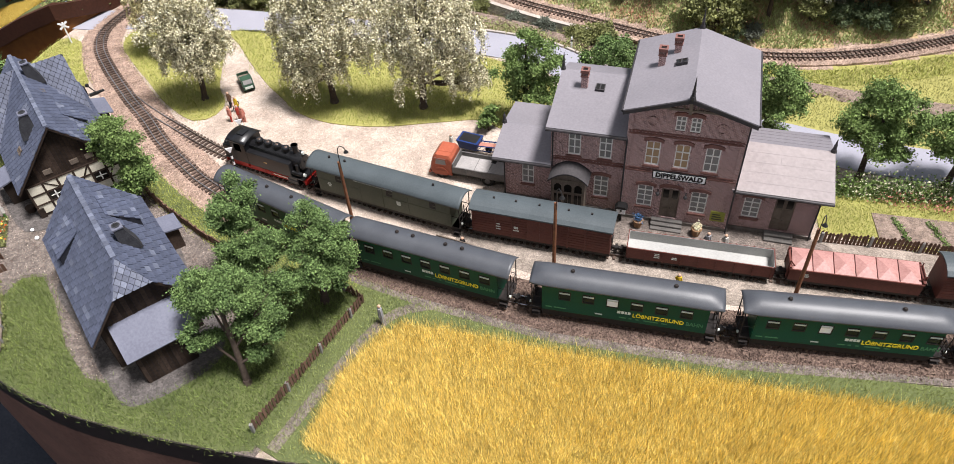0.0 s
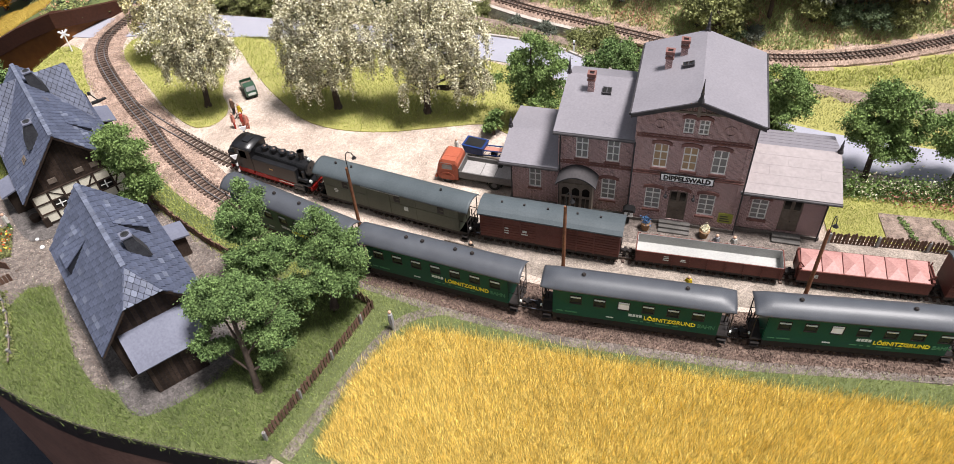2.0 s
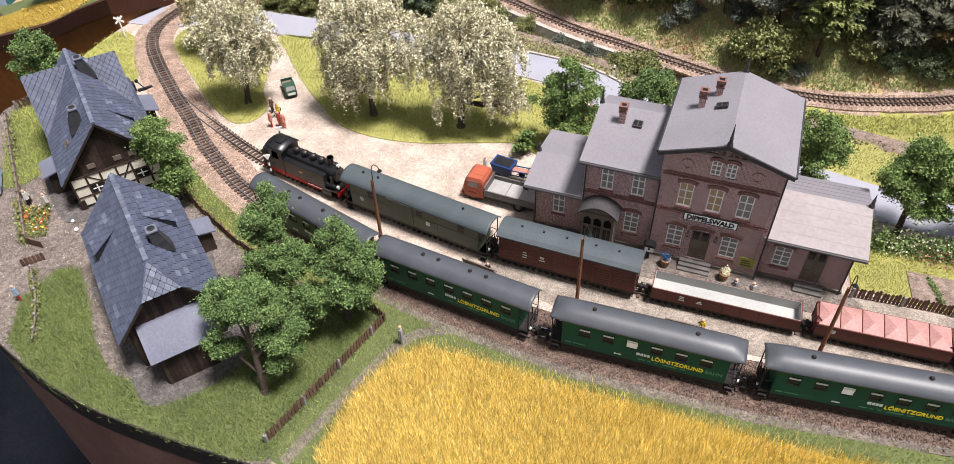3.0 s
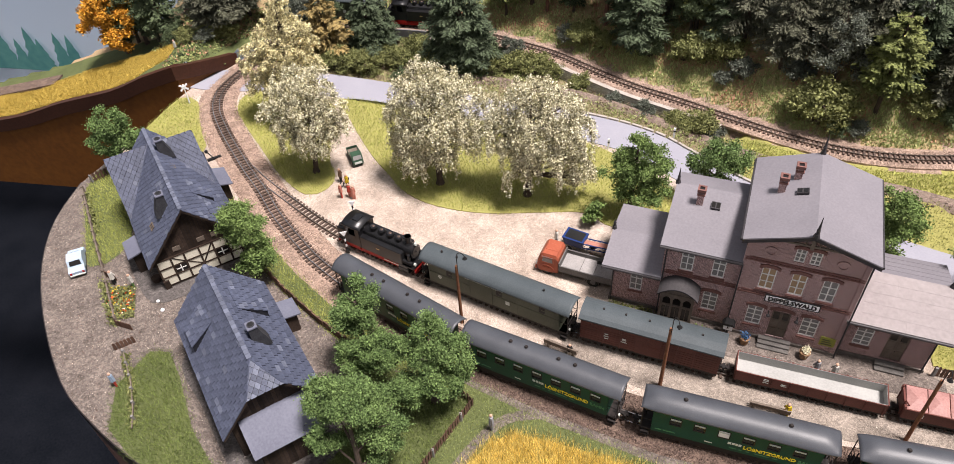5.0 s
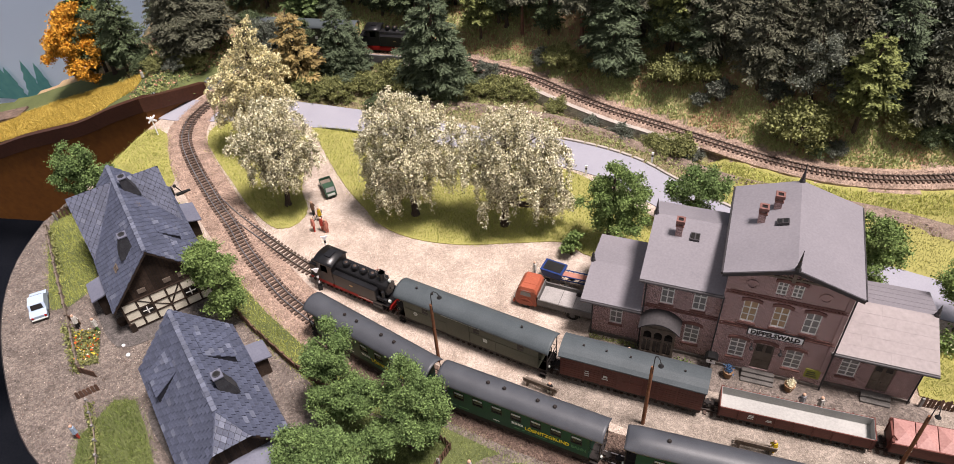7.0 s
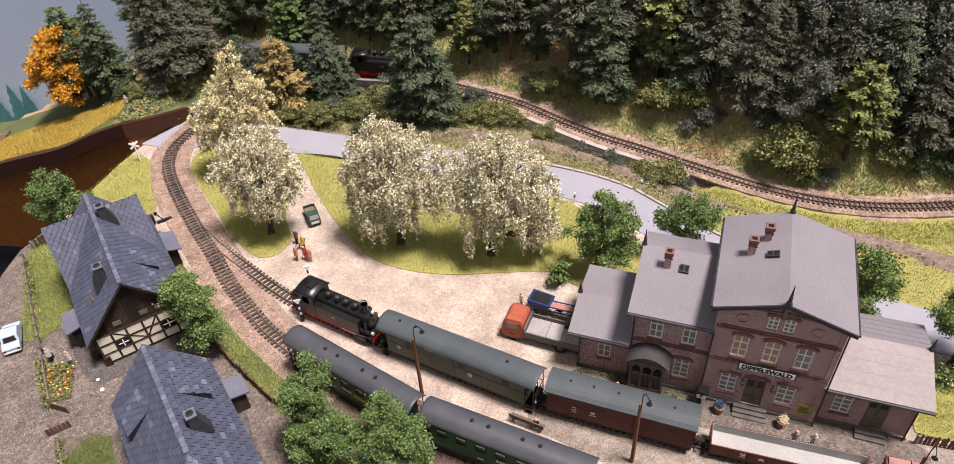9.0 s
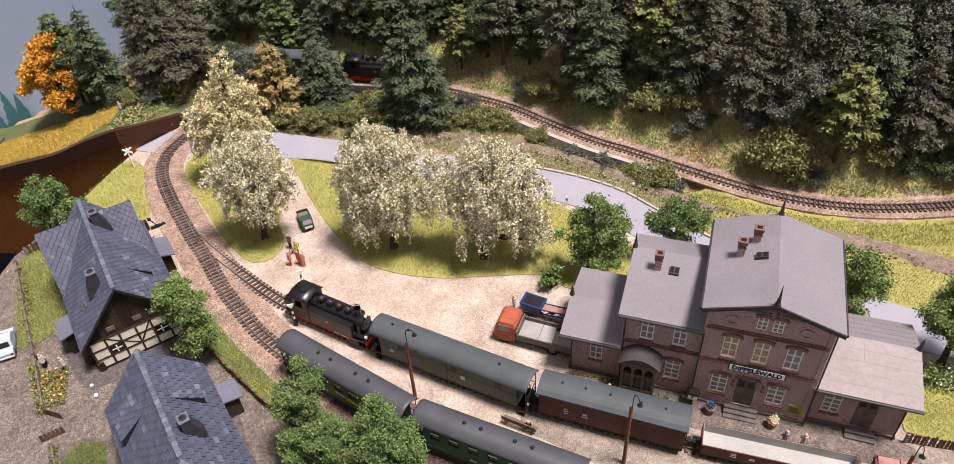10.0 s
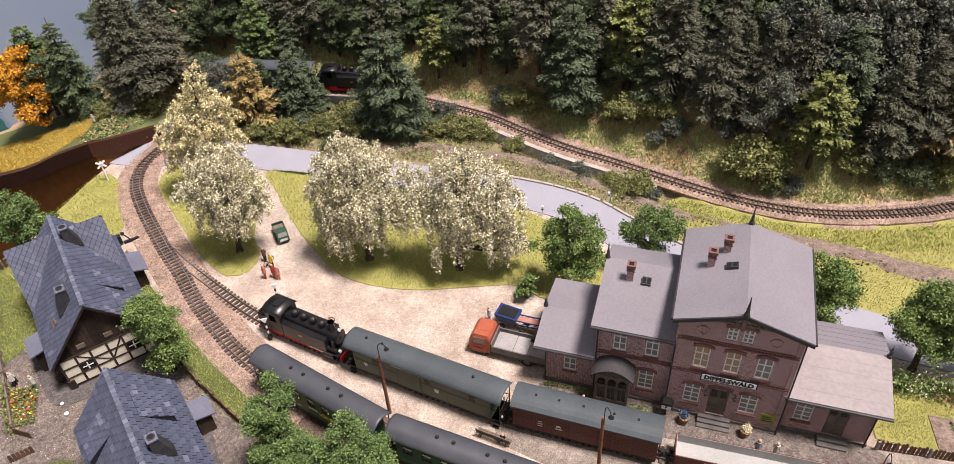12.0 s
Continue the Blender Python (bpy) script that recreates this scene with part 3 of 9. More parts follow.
def bank(line, half, top, slope=0.8):
    """A ballast bed with sloping shoulders."""
    rings = []
    for i, p in enumerate(line):
        t = line[min(i + 1, len(line) - 1)] - line[max(i - 1, 0)]
        n = Vector((-t.y, t.x, 0)).normalized()
        rings.append([(p.x + n.x * w, p.y + n.y * w, p.z + z) for w, z in ((half + slope, -0.3), (half + slope, 0.03), (half, top), (-half, top), (-half - slope, 0.03), (-half - slope, -0.3))])
    return Shape().loft(rings)


def track(name, line, z, label, bed=1.5, slope=1.5):
    th = thing(name, 0, 0, 0, 0, label, "track", kind="structure")
    if bed:
        k = next((i for i, p in enumerate(line) if p.x > -23 and p.y < 70), len(line) - 1)
        part("ballast", bank(line[:k + 1], bed, z, slope), M["ballast_pale"], th, "pale pinkish ballast")
        if k < len(line) - 1:
            part("ballast", bank(line[k:], bed, z, slope), M["ballast"], th, "brown ballast")
    for p, a in even(line, 0.62):
        o = new("sleeper", SLEEPER)
        o.parent = th
        o.matrix_basis = pose(p.x * U, p.y * U, (p.z + z + (0.06 if bed else 0.0)) * U, 0, 0, math.degrees(a) + random.uniform(-1.2, 1.2))
    for sh in (0.46, -0.46):
        r = part("rail", ribbon(line, 0.05, z + 0.1, z + 0.33, sh), M["rail"], th)
        part("rail_head", ribbon(line, 0.042, z + 0.33, z + 0.345, sh), M["railtop"], r, "shiny worn top")
    return th


track("track", LINE_L, 0.2, "narrow-gauge main track with brown ballast", 1.5, 1.3)
track("track", LINE_S, 0.03, "narrow-gauge station track bedded in sand", 0.0)
track("track", UP, 0.15, "narrow-gauge track on the hillside ledge", 1.35, 0.4)


# ---- station building ----
M["brick"] = brick_mat("model_brick", (0.315, 0.178, 0.165, 1), (0.125, 0.075, 0.076, 1), (2.7, 3.4, 3.5, 1))
M["brick_trim"] = mat("brick_trim", (0.215, 0.105, 0.09, 1), (0.12, 0.062, 0.056, 1), 1400, 200, 0.85, bump=0.3)
M["plinth"] = mat("stone_plinth", (0.17, 0.15, 0.135, 1), (0.10, 0.09, 0.08, 1), 900, 100, 0.9, bump=0.4)
M["felt"] = mat("grey_roof_card", (0.215, 0.203, 0.222, 1), (0.145, 0.138, 0.153, 1), 500, 16, 0.5, bump=0.1, mix=0.9)
M["felt_pale"] = mat("pale_roof_card", (0.305, 0.273, 0.27, 1), (0.20, 0.178, 0.178, 1), 260, 26, 0.7, bump=0.1, mix=1.0)
M["tarred"] = mat("dark_tarred_sheet", (0.058, 0.054, 0.056, 1), (0.036, 0.034, 0.036, 1), 600, 60, 0.8, bump=0.15)
M["gutter"] = mat("dark_gutter", (0.05, 0.045, 0.05, 1), (0.03, 0.03, 0.03, 1), 900, 100, 0.5, bump=0.1)
M["oldwood"] = mat("grey_brown_door_wood", (0.19, 0.155, 0.125, 1), (0.10, 0.08, 0.065, 1), 900, 120, 0.8, bump=0.3)
M["white"] = mat("white_window_paint", (0.80, 0.80, 0.78, 1), (0.64, 0.64, 0.62, 1), 900, 100, 0.6, bump=0.05)
M["pane"] = glass_mat("curtained_pane", (0.24, 0.235, 0.23, 1), 0.15)
# cream curtain, with the warmth of a lit room put into the base colour
M["pane_warm"] = glass_mat("lit_pane_with_cream_curtain", (0.40, 0.28, 0.17, 1), 0.2)
M["pane_coach"] = glass_mat("smoky_coach_pane", (0.018, 0.02, 0.019, 1), 0.25)
M["pane_dark"] = glass_mat("dark_pane", (0.016, 0.015, 0.014, 1), 0.1)
M["signwhite"] = mat("white_sign_enamel", (0.88, 0.89, 0.91, 1), (0.82, 0.83, 0.85, 1), 300, 60, 0.4, bump=0)
M["black"] = mat("black_paint", (0.012, 0.012, 0.013, 1), (0.02, 0.02, 0.02, 1), 700, 100, 0.4, bump=0.05)
M["concrete"] = mat("grey_step_stone", (0.155, 0.145, 0.135, 1), (0.085, 0.08, 0.075, 1), 900, 100, 0.9, bump=0.4)


def front_wall(x0, x1, z0, z1, holes, y, t=0.35, gable=None):
    """An upright wall along x with its face at y (facing -y), with rectangular holes (xa, xb, za, zb) right through it."""
    s = Shape()
    xs = sorted({x0, x1, *[h[0] for h in holes], *[h[1] for h in holes]})
    zs = sorted({z0, z1, *[h[2] for h in holes], *[h[3] for h in holes]})
    nx, nz = len(xs), len(zs)
    vs = [(x, yy, z) for yy in (y, y + t) for z in zs for x in xs]
    at = lambda k, i, j: k * nx * nz + j * nx + i
    full = lambda i, j: 0 <= i < nx - 1 and 0 <= j < nz - 1 and not any(h[0] < (xs[i] + xs[i + 1]) / 2 < h[1] and h[2] < (zs[j] + zs[j + 1]) / 2 < h[3] for h in holes)
    fs = []
    for i in range(nx - 1):
        for j in range(nz - 1):
            if full(i, j):
                fs += [(at(0, i, j), at(0, i + 1, j), at(0, i + 1, j + 1), at(0, i, j + 1)), (at(1, i, j), at(1, i, j + 1), at(1, i + 1, j + 1), at(1, i + 1, j))]
                for di, dj, (a, b) in ((0, -1, ((i, j), (i + 1, j))), (1, 0, ((i + 1, j), (i + 1, j + 1))), (0, 1, ((i + 1, j + 1), (i, j + 1))), (-1, 0, ((i, j + 1), (i, j)))):
                    if not full(i + di, j + dj):
                        fs.append((at(0, *a), at(1, *a), at(1, *b), at(0, *b)))
    if gable:
        gx, gz = gable
        vs += [(gx, y, gz), (gx, y + t, gz)]
        n, a, b, c, d = len(vs), at(0, 0, nz - 1), at(0, nx - 1, nz - 1), at(1, 0, nz - 1), at(1, nx - 1, nz - 1)
        fs += [(a, b, n - 2), (d, c, n - 1), (b, d, n - 1, n - 2), (a, n - 2, n - 1, c)]
    used = sorted({i for f in fs for i in f})
    new_i = {k: i for i, k in enumerate(used)}
    return s.add([vs[k] for k in used], [tuple(new_i[k] for k in f) for f in fs])


def text(body, size, material, parent, m, name="lettering", label="", bold=0.012):
    cu = bpy.data.curves.new(name, "FONT")
    cu.body, cu.size, cu.align_x, cu.align_y, cu.extrude, cu.resolution_u = body, size * U, "CENTER", "CENTER", 0.0001, 2
    cu.offset = bold * U
    tmp = bpy.data.objects.new("tmp", cu)
    me = bpy.data.meshes.new_from_object(tmp)
    bpy.data.objects.remove(tmp)
    me.materials.clear()
    me.materials.append(material)
    ob = new(name, me)
    ob.parent = parent
    ob.matrix_basis = m
    return tagged(ob, label)


def arch(cx, w, z, rise, y, h=0.32, deep=0.14, n=8):
    """A shallow brick arch over an opening."""
    lo = [(cx - w / 2 + w * i / n, z + rise * (1 - (2 * i / n - 1) ** 2)) for i in range(n + 1)]
    return Shape().loft([[(x, y, zz), (x, y, zz + h), (x, y - deep, zz + h), (x, y - deep, zz)] for x, zz in lo])


def window(parent, cx, w, z0, z1, y, pane, cols=2, rows=3, arched=True, sill=True, trim=True):
    fr = Shape()
    x0, x1 = cx - w / 2, cx + w / 2
    b = 0.09
    fr.box(x0, x0 + b, y + 0.08, y + 0.2, z0, z1)
    fr.box(x1 - b, x1, y + 0.08, y + 0.2, z0, z1)
    fr.box(x0 + b, x1 - b, y + 0.08, y + 0.2, z0, z0 + b)
    fr.box(x0 + b, x1 - b, y + 0.08, y + 0.2, z1 - b, z1)
    win = part("window", fr, M["white"], parent)
    mu = Shape()
    for i in range(1, cols):
        x = x0 + w * i / cols
        mu.box(x - 0.05, x + 0.05, y + 0.09, y + 0.17, z0 + b, z1 - b)
    for j in range(1, rows):
        z = z0 + (z1 - z0) * j / rows
        k = 0.055 if j == rows - 1 else 0.038
        mu.box(x0 + b, x1 - b, y + 0.1, y + 0.16, z - k, z + k)
    part("muntins", mu, M["white"], win)
    for i in range(cols):
        xa, xb = x0 + w * i / cols + 0.03, x0 + w * (i + 1) / cols - 0.03
        part("pane", Shape().box(xa, xb, y + 0.17, y + 0.2, z0 + 0.05, z1 - 0.05), pane, win)
    if sill:
        part("window_sill", Shape().box(x0 - 0.12, x1 + 0.12, y - 0.16, y + 0.1, z0 - 0.2, z0 - 0.02), M["brick_trim"], win, "brick sill")
    if trim:
        part("arch", arch(cx, w + 0.5, z1 - 0.02, 0.22 if arched else 0.05, y), M["brick_trim"], win, "arched brick lintel")
    return win


def door(parent, cx, w, z0, z1, y):
    dr = part("door", Shape().box(cx - w / 2, cx + w / 2, y + 0.12, y + 0.22, z0, z1), M["oldwood"], parent, "weathered double door")
    for k in (-1, 1):
        for j in range(3):
            za = z0 + 0.2 + (z1 - z0 - 0.3) * j / 3
            zb = za + (z1 - z0) / 3 - 0.25
            xa = cx + k * w / 4
            if j < 2:
                part("door_panel", Shape().box(xa - w * 0.17, xa + w * 0.17, y + 0.08, y + 0.12, za, zb), M["oldwood"], dr)
            else:
                part("pane", Shape().box(xa - w * 0.16, xa + w * 0.16, y + 0.1, y + 0.13, za, zb), M["pane_dark"], dr)
    part("door_strip", Shape().box(cx - 0.04, cx + 0.04, y + 0.06, y + 0.12, z0, z1), M["oldwood"], dr)
    part("handle", Shape().cyl((cx + 0.12, y + 0.08, z0 + 1.2), (cx + 0.12, y + 0.0, z0 + 1.2), 0.04), M["black"], dr, "dark handle")
    part("arch", arch(cx, w + 0.5, z1, 0.25, y), M["brick_trim"], dr, "arched brick lintel")
    return dr


station = thing("station_building", 0, 64.28, 0, -11.2, "dark red brick station with low grey roofs and name board", "station building")
# left annex, wing, main block, right annex: face y, holes
AL = [(1.8, 3.0, 2.1, 4.5)]
WG = [(6.25, 7.4, 6.45, 9.0), (9.1, 10.25, 6.45, 9.0), (8.85, 10.2, 1.8, 4.3)]
MN = [(13.25, 14.5, 6.75, 9.35), (15.8, 17.05, 6.75, 9.35), (18.35, 19.6, 6.75, 9.35), (13.0, 14.4, 1.75, 4.25), (15.2, 16.85, 0.66, 4.25), (17.85, 19.3, 1.75, 4.25), (15.45, 16.3, 10.8, 12.3), (16.7, 17.55, 10.8, 12.3)]
AR = [(22.55, 24.0, 1.65, 4.0), (25.2, 26.9, 0.6, 4.5)]
YM, YA = -0.45, 0.15
part("wall", front_wall(0, 4.75, 0.35, 5.2, AL, 0), M["brick"], station)
part("wall", front_wall(4.75, 11.6, 0.35, 9.6, WG, -0.1), M["brick"], station)
part("wall", front_wall(11.6, 21.3, 0.35, 12.4, MN, YM, 0.4, (16.45, 14.1)), M["brick"], station)
part("wall", front_wall(21.3, 28.9, 0.35, 5.0, AR, YA), M["brick"], station)
s = Shape().box(0, 0.35, 0.35, 8.6, 0.35, 5.2)
s.add([(0, 0.0, 5.2), (0, 8.6, 5.2), (0, 4.0, 5.75), (0.3, 0.0, 5.2), (0.3, 8.6, 5.2), (0.3, 4.0, 5.75)], [(0, 2, 1), (3, 4, 5), (0, 3, 5, 2), (1, 2, 5, 4)])
part("wall", s, M["brick"], station)
part("wall", Shape().box(4.75, 5.1, 0.25, 10.2, 0.35, 9.5).add([(4.75, -0.1, 9.5), (4.75, 10.2, 9.5), (4.75, 6.9, 10.8)], [(0, 2, 1)]), M["brick"], station)
part("wall", Shape().box(11.6, 11.95, -0.05, 10.1, 4, 12.4), M["brick"], station)
part("wall", Shape().box(20.95, 21.3, -0.05, 10.1, 4, 12.4), M["brick"], station)
part("wall", Shape().box(28.55, 28.9, 0.5, 9.0, 0.35, 5.0).add([(28.9, 0.15, 5.0), (28.9, 9.0, 5.0), (28.9, 4.7, 6.1)], [(0, 1, 2)]), M["brick"], station)
part("wall", Shape().box(0, 4.75, 8.3, 8.6, 0.35, 5.0), M["brick"], station)
part("wall", Shape().box(4.75, 11.6, 9.9, 10.2, 0.35, 9.3), M["brick"], station)
part("wall", Shape().box(21.3, 28.9, 8.7, 9.0, 0.35, 4.9), M["brick"], station)
part("wall", Shape().box(11.6, 21.3, 10.1, 10.4, 0.35, 12.4), M["brick"], station)
s = Shape()
s.box(-0.15, 4.6, -0.15, 8.7, -0.1, 0.4).box(4.6, 11.45, -0.25, 10.3, -0.1, 0.4).box(11.45, 21.45, YM - 0.15, 10.5, -0.1, 0.4).box(21.45, 29.05, YA - 0.15, 9.1, -0.1, 0.4)
part("plinth", s, M["plinth"], station, "grey stone plinth")
# string courses with dentils
for name_, xa, xb, yy, zz in (("cornice", 4.75, 11.6, -0.1, 5.75), ("cornice", 11.6, 21.3, YM, 5.95), ("cornice", 11.6, 21.3, YM, 10.05)):
    s = Shape().box(xa, xb, yy - 0.16, yy, zz, zz + 0.14).box(xa, xb, yy - 0.12, yy, zz + 0.3, zz + 0.4)
    k = int((xb - xa) / 0.3)
    for i in range(k):
        s.box(xa + 0.3 * i + 0.05, xa + 0.3 * i + 0.2, yy - 0.12, yy, zz + 0.14, zz + 0.3)
    part(name_, s, M["brick_trim"], station, "toothed brick string course")
for xx, yy, zt in ((11.7, YM, 12.3), (21.2, YM, 12.3), (4.85, -0.1, 9.5)):
    part("corner_pilaster", Shape().box(xx - 0.22, xx + 0.22, yy - 0.1, yy, 0.4, zt), M["brick"], station)
for cx, w, za, zb, yy, pane, trim in ((2.4, 1.2, 2.1, 4.5, 0, "pane", True), (6.82, 1.15, 6.45, 9.0, -0.1, "pane", False), (9.67, 1.15, 6.45, 9.0, -0.1, "pane", False), (9.52, 1.35, 1.8, 4.3, -0.1, "pane", True),
                                (13.87, 1.25, 6.75, 9.35, YM, "pane_warm", True), (16.42, 1.25, 6.75, 9.35, YM, "pane_warm", True), (18.97, 1.25, 6.75, 9.35, YM, "pane", True),
                                (13.7, 1.4, 1.75, 4.25, YM, "pane", True), (18.57, 1.45, 1.75, 4.25, YM, "pane", True), (23.27, 1.45, 1.65, 4.0, YA, "pane", True)):
    window(station, cx, w, za, zb, yy, M[pane], 2, 4 if w > 1.3 else 3, trim=trim)
for cx in (15.87, 17.12):
    window(station, cx, 0.85, 10.8, 12.3, YM, M["pane"], 2, 3, trim=True, sill=False)
for cx in (13.5, 19.3):
    s = Shape()
    ring = [(cx + 0.55 * math.cos(a * 0.5236), 11.5 + 0.55 * math.sin(a * 0.5236)) for a in range(12)]
    inner = [(cx + 0.36 * math.cos(a * 0.5236), 11.5 + 0.36 * math.sin(a * 0.5236)) for a in range(12)]
    s.loft([[(x, YM + 0.02, z) for x, z in ring], [(x, YM - 0.14, z) for x, z in ring], [(x, YM - 0.14, z) for x, z in inner], [(x, YM - 0.03, z) for x, z in inner]], caps=True)
    part("round_window", s, M["brick"], station, "round brick blind window")
door(station, 16.02, 1.65, 0.66, 4.25, YM)
door(station, 26.05, 1.7, 0.6, 4.5, YA)
s = Shape()
for i in range(3):
    s.box(14.6 - 0.0 * i, 17.5, YM - 1.35 + 0.4 * i, YM - 0.1, -0.05 + 0.0, 0.22 * (i + 1), bevel=0.04)
part("steps", s, M["concrete"], station, "grey stone door steps")
s = Shape()
for i in range(2):
    s.box(24.9, 27.4, YA - 1.2 + 0.45 * i, YA - 0.1, -0.05, 0.26 * (i + 1), bevel=0.04)
part("steps", s, M["concrete"], station, "grey stone door steps")


def roof_gable_x(x0, x1, y0, y1, ze, zr, yr, th=0.28, z_back=None):
    """Two slopes with the ridge along x at yr."""
    zb = ze if z_back is None else z_back
    return (Shape().slab([(x0, y0, ze), (x1, y0, ze), (x1, yr, zr), (x0, yr, zr)], th), Shape().slab([(x0, yr, zr), (x1, yr, zr), (x1, y1, zb), (x0, y1, zb)], th))


def eave(x0, x1, y, z):
    return Shape().cyl((x0, y, z), (x1, y, z), 0.14, n=8)


for args, material in (((-1.0, 4.75, -0.65, 8.8, 5.3, 6.1, 4.0), "felt"), ((4.2, 11.55, -0.65, 10.5, 9.6, 11.0, 7.0), "felt")):
    for a in roof_gable_x(*args):
        part("roof", a, M[material], station, "low grey roof slope")
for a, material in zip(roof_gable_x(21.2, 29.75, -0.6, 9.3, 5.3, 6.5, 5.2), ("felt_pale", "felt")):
    part("roof", a, M[material], station, "pale grey roof slope with sheet joints" if material == "felt_pale" else "low grey roof slope")
part("roof", Shape().slab([(10.95, 10.9, 12.65), (10.95, -0.95, 12.65), (16.45, -0.95, 14.5), (16.45, 10.9, 14.5)], 0.28), M["felt"], station, "low grey roof slope")
part("roof", Shape().slab([(16.45, 10.9, 14.5), (16.45, -0.95, 14.5), (22.0, -0.95, 12.65), (22.0, 10.9, 12.65)], 0.28), M["felt"], station, "low grey roof slope")
for xa, xb, y, z in ((-1.0, 4.75, -0.75, 5.15), (4.2, 11.55, -0.75, 9.45), (21.3, 29.75, -0.7, 5.15)):
    part("gutter", eave(xa, xb, y, z), M["gutter"], station, "dark gutter")
for x in (10.9, 22.05):
    part("gutter", Shape().cyl((x, -0.9, 12.5), (x, 10.85, 12.5), 0.13), M["gutter"], station, "dark gutter")
for xa, za, xb, zb in ((10.95, 12.45, 16.45, 14.3), (16.45, 14.3, 22.0, 12.45)):
    part("barge_board", Shape().add([(xa, -1.02, za - 0.25), (xb, -1.02, zb - 0.25), (xb, -1.02, zb + 0.12), (xa, -1.02, za + 0.12), (xa, -0.92, za - 0.25), (xb, -0.92, zb - 0.25), (xb, -0.92, zb + 0.12), (xa, -0.92, za + 0.12)],
                                    [(0, 1, 2, 3), (7, 6, 5, 4), (0, 4, 5, 1), (3, 2, 6, 7), (0, 3, 7, 4), (1, 5, 6, 2)]), M["gutter"], station, "dark barge board")
s = Shape().box(13.6, 19.3, -0.9, -0.75, 13.15, 13.35).box(16.3, 16.6, -0.92, -0.72, 12.9, 14.2)
for k in (-1, 1):
    for j in range(1, 5):
        x = 16.45 + k * j * 0.55
        s.box(x - 0.06, x + 0.06, -0.9, -0.76, 13.3, 14.2 - 0.335 * j * 0.55)
part("gable_truss", s, M["oldwood"], station, "carved wooden gable truss")
for x, ya in ((4.85, -0.5), (11.55, -0.7), (21.45, -0.8), (0.1, -0.2), (28.8, -0.1)):
    zt = {4.85: 9.4, 11.55: 9.4, 21.45: 12.3, 0.1: 5.1, 28.8: 5.0}[x]
    part("downpipe", Shape().cyl((x, ya, 0.1), (x, ya, zt), 0.075, n=6), M["gutter"], station, "dark downpipe")
for x0, y0, z0, z1 in ((6.7, 5.0, 10.2, 12.5), (13.4, 5.5, 13.0, 15.2), (14.6, 7.3, 13.5, 15.4)):
    ch = part("chimney", Shape().box(x0 - 0.3, x0 + 0.3, y0 - 0.3, y0 + 0.3, z0, z1 - 0.35), M["brick"], station, "red brick chimney")
    cap = [[(x0 + a * r, y0 + b * r, z) for a, b in ((-1, -1), (1, -1), (1, 1), (-1, 1))] for r, z in ((0.3, z1 - 0.8), (0.38, z1 - 0.72), (0.38, z1 - 0.6), (0.3, z1 - 0.55), (0.3, z1 - 0.35), (0.4, z1 - 0.3), (0.4, z1), (0.22, z1), (0.22, z1 - 0.3))]
    part("chimney_cap", Shape().loft(cap), M["brick_trim"], ch, "stepped brick chimney cap")
    part("flue", Shape().box(x0 - 0.21, x0 + 0.21, y0 - 0.21, y0 + 0.21, z1 - 0.32, z1 - 0.12), M["black"], ch, "black flue opening")
for x0, y0, z0, sx, sy, sl in ((8.2, 4.9, 10.64, 0.42, 0.42, 10.4), (15.15, 5.0, 14.15, 0.5, 0.34, 0)):
    sk = part("skylight", Shape().box(-sx, sx, -sy, sy, 0, 0.22), M["gutter"], station, "dark roof hatch")
    sk.matrix_basis = pose(x0 * U, y0 * U, z0 * U, sl, -18 if sl == 0 else 0, 0)
    for k in (-1, 1):
        part("pane", Shape().box(k * sx * 0.5 - sx * 0.36, k * sx * 0.5 + sx * 0.36, -sy * 0.75, sy * 0.75, 0.2, 0.24), M["pane_dark"], sk)
for x0, y0, z0, h in ((16.45, -0.9, 14.4, 2.2), (16.45, 10.8, 14.4, 2.1), (4.3, 7.0, 10.9, 1.9), (-0.9, 4.0, 6.05, 1.2), (29.6, 5.2, 6.4, 1.5)):
    part("finial", Shape().cyl((x0, y0, z0), (x0, y0, z0 + 0.35), 0.28, 0.22, 6).cyl((x0, y0, z0 + 0.35), (x0, y0, z0 + 0.75), 0.17, 0.14, 6).cyl((x0, y0, z0 + 0.75), (x0, y0, z0 + h), 0.13, 0.02, 6).ball((x0, y0, z0 + 0.8), 0.17, 6, 4), M["gutter"], station, "dark pointed roof finial")
board = part("name_board", Shape().box(14.1, 18.85, YM - 0.34, YM - 0.22, 5.55, 6.42), M["black"], station, "white name board with a black border")
part("board_face", Shape().box(14.2, 18.75, YM - 0.36, YM - 0.34, 5.65, 6.32), M["signwhite"], board, "white enamel face")
text("DIPPELSWALD", 0.72, M["black"], board, pose(16.475 * U, (YM - 0.375) * U, 5.985 * U, 90, 0, 0) @ Matrix.Diagonal((0.9, 1, 1, 1)), "lettering", "black capital letters", 0.036)
for x in (14.6, 18.3):
    part("bracket", Shape().box(x - 0.05, x + 0.05, YM - 0.22, YM, 5.9, 6.0), M["black"], board)
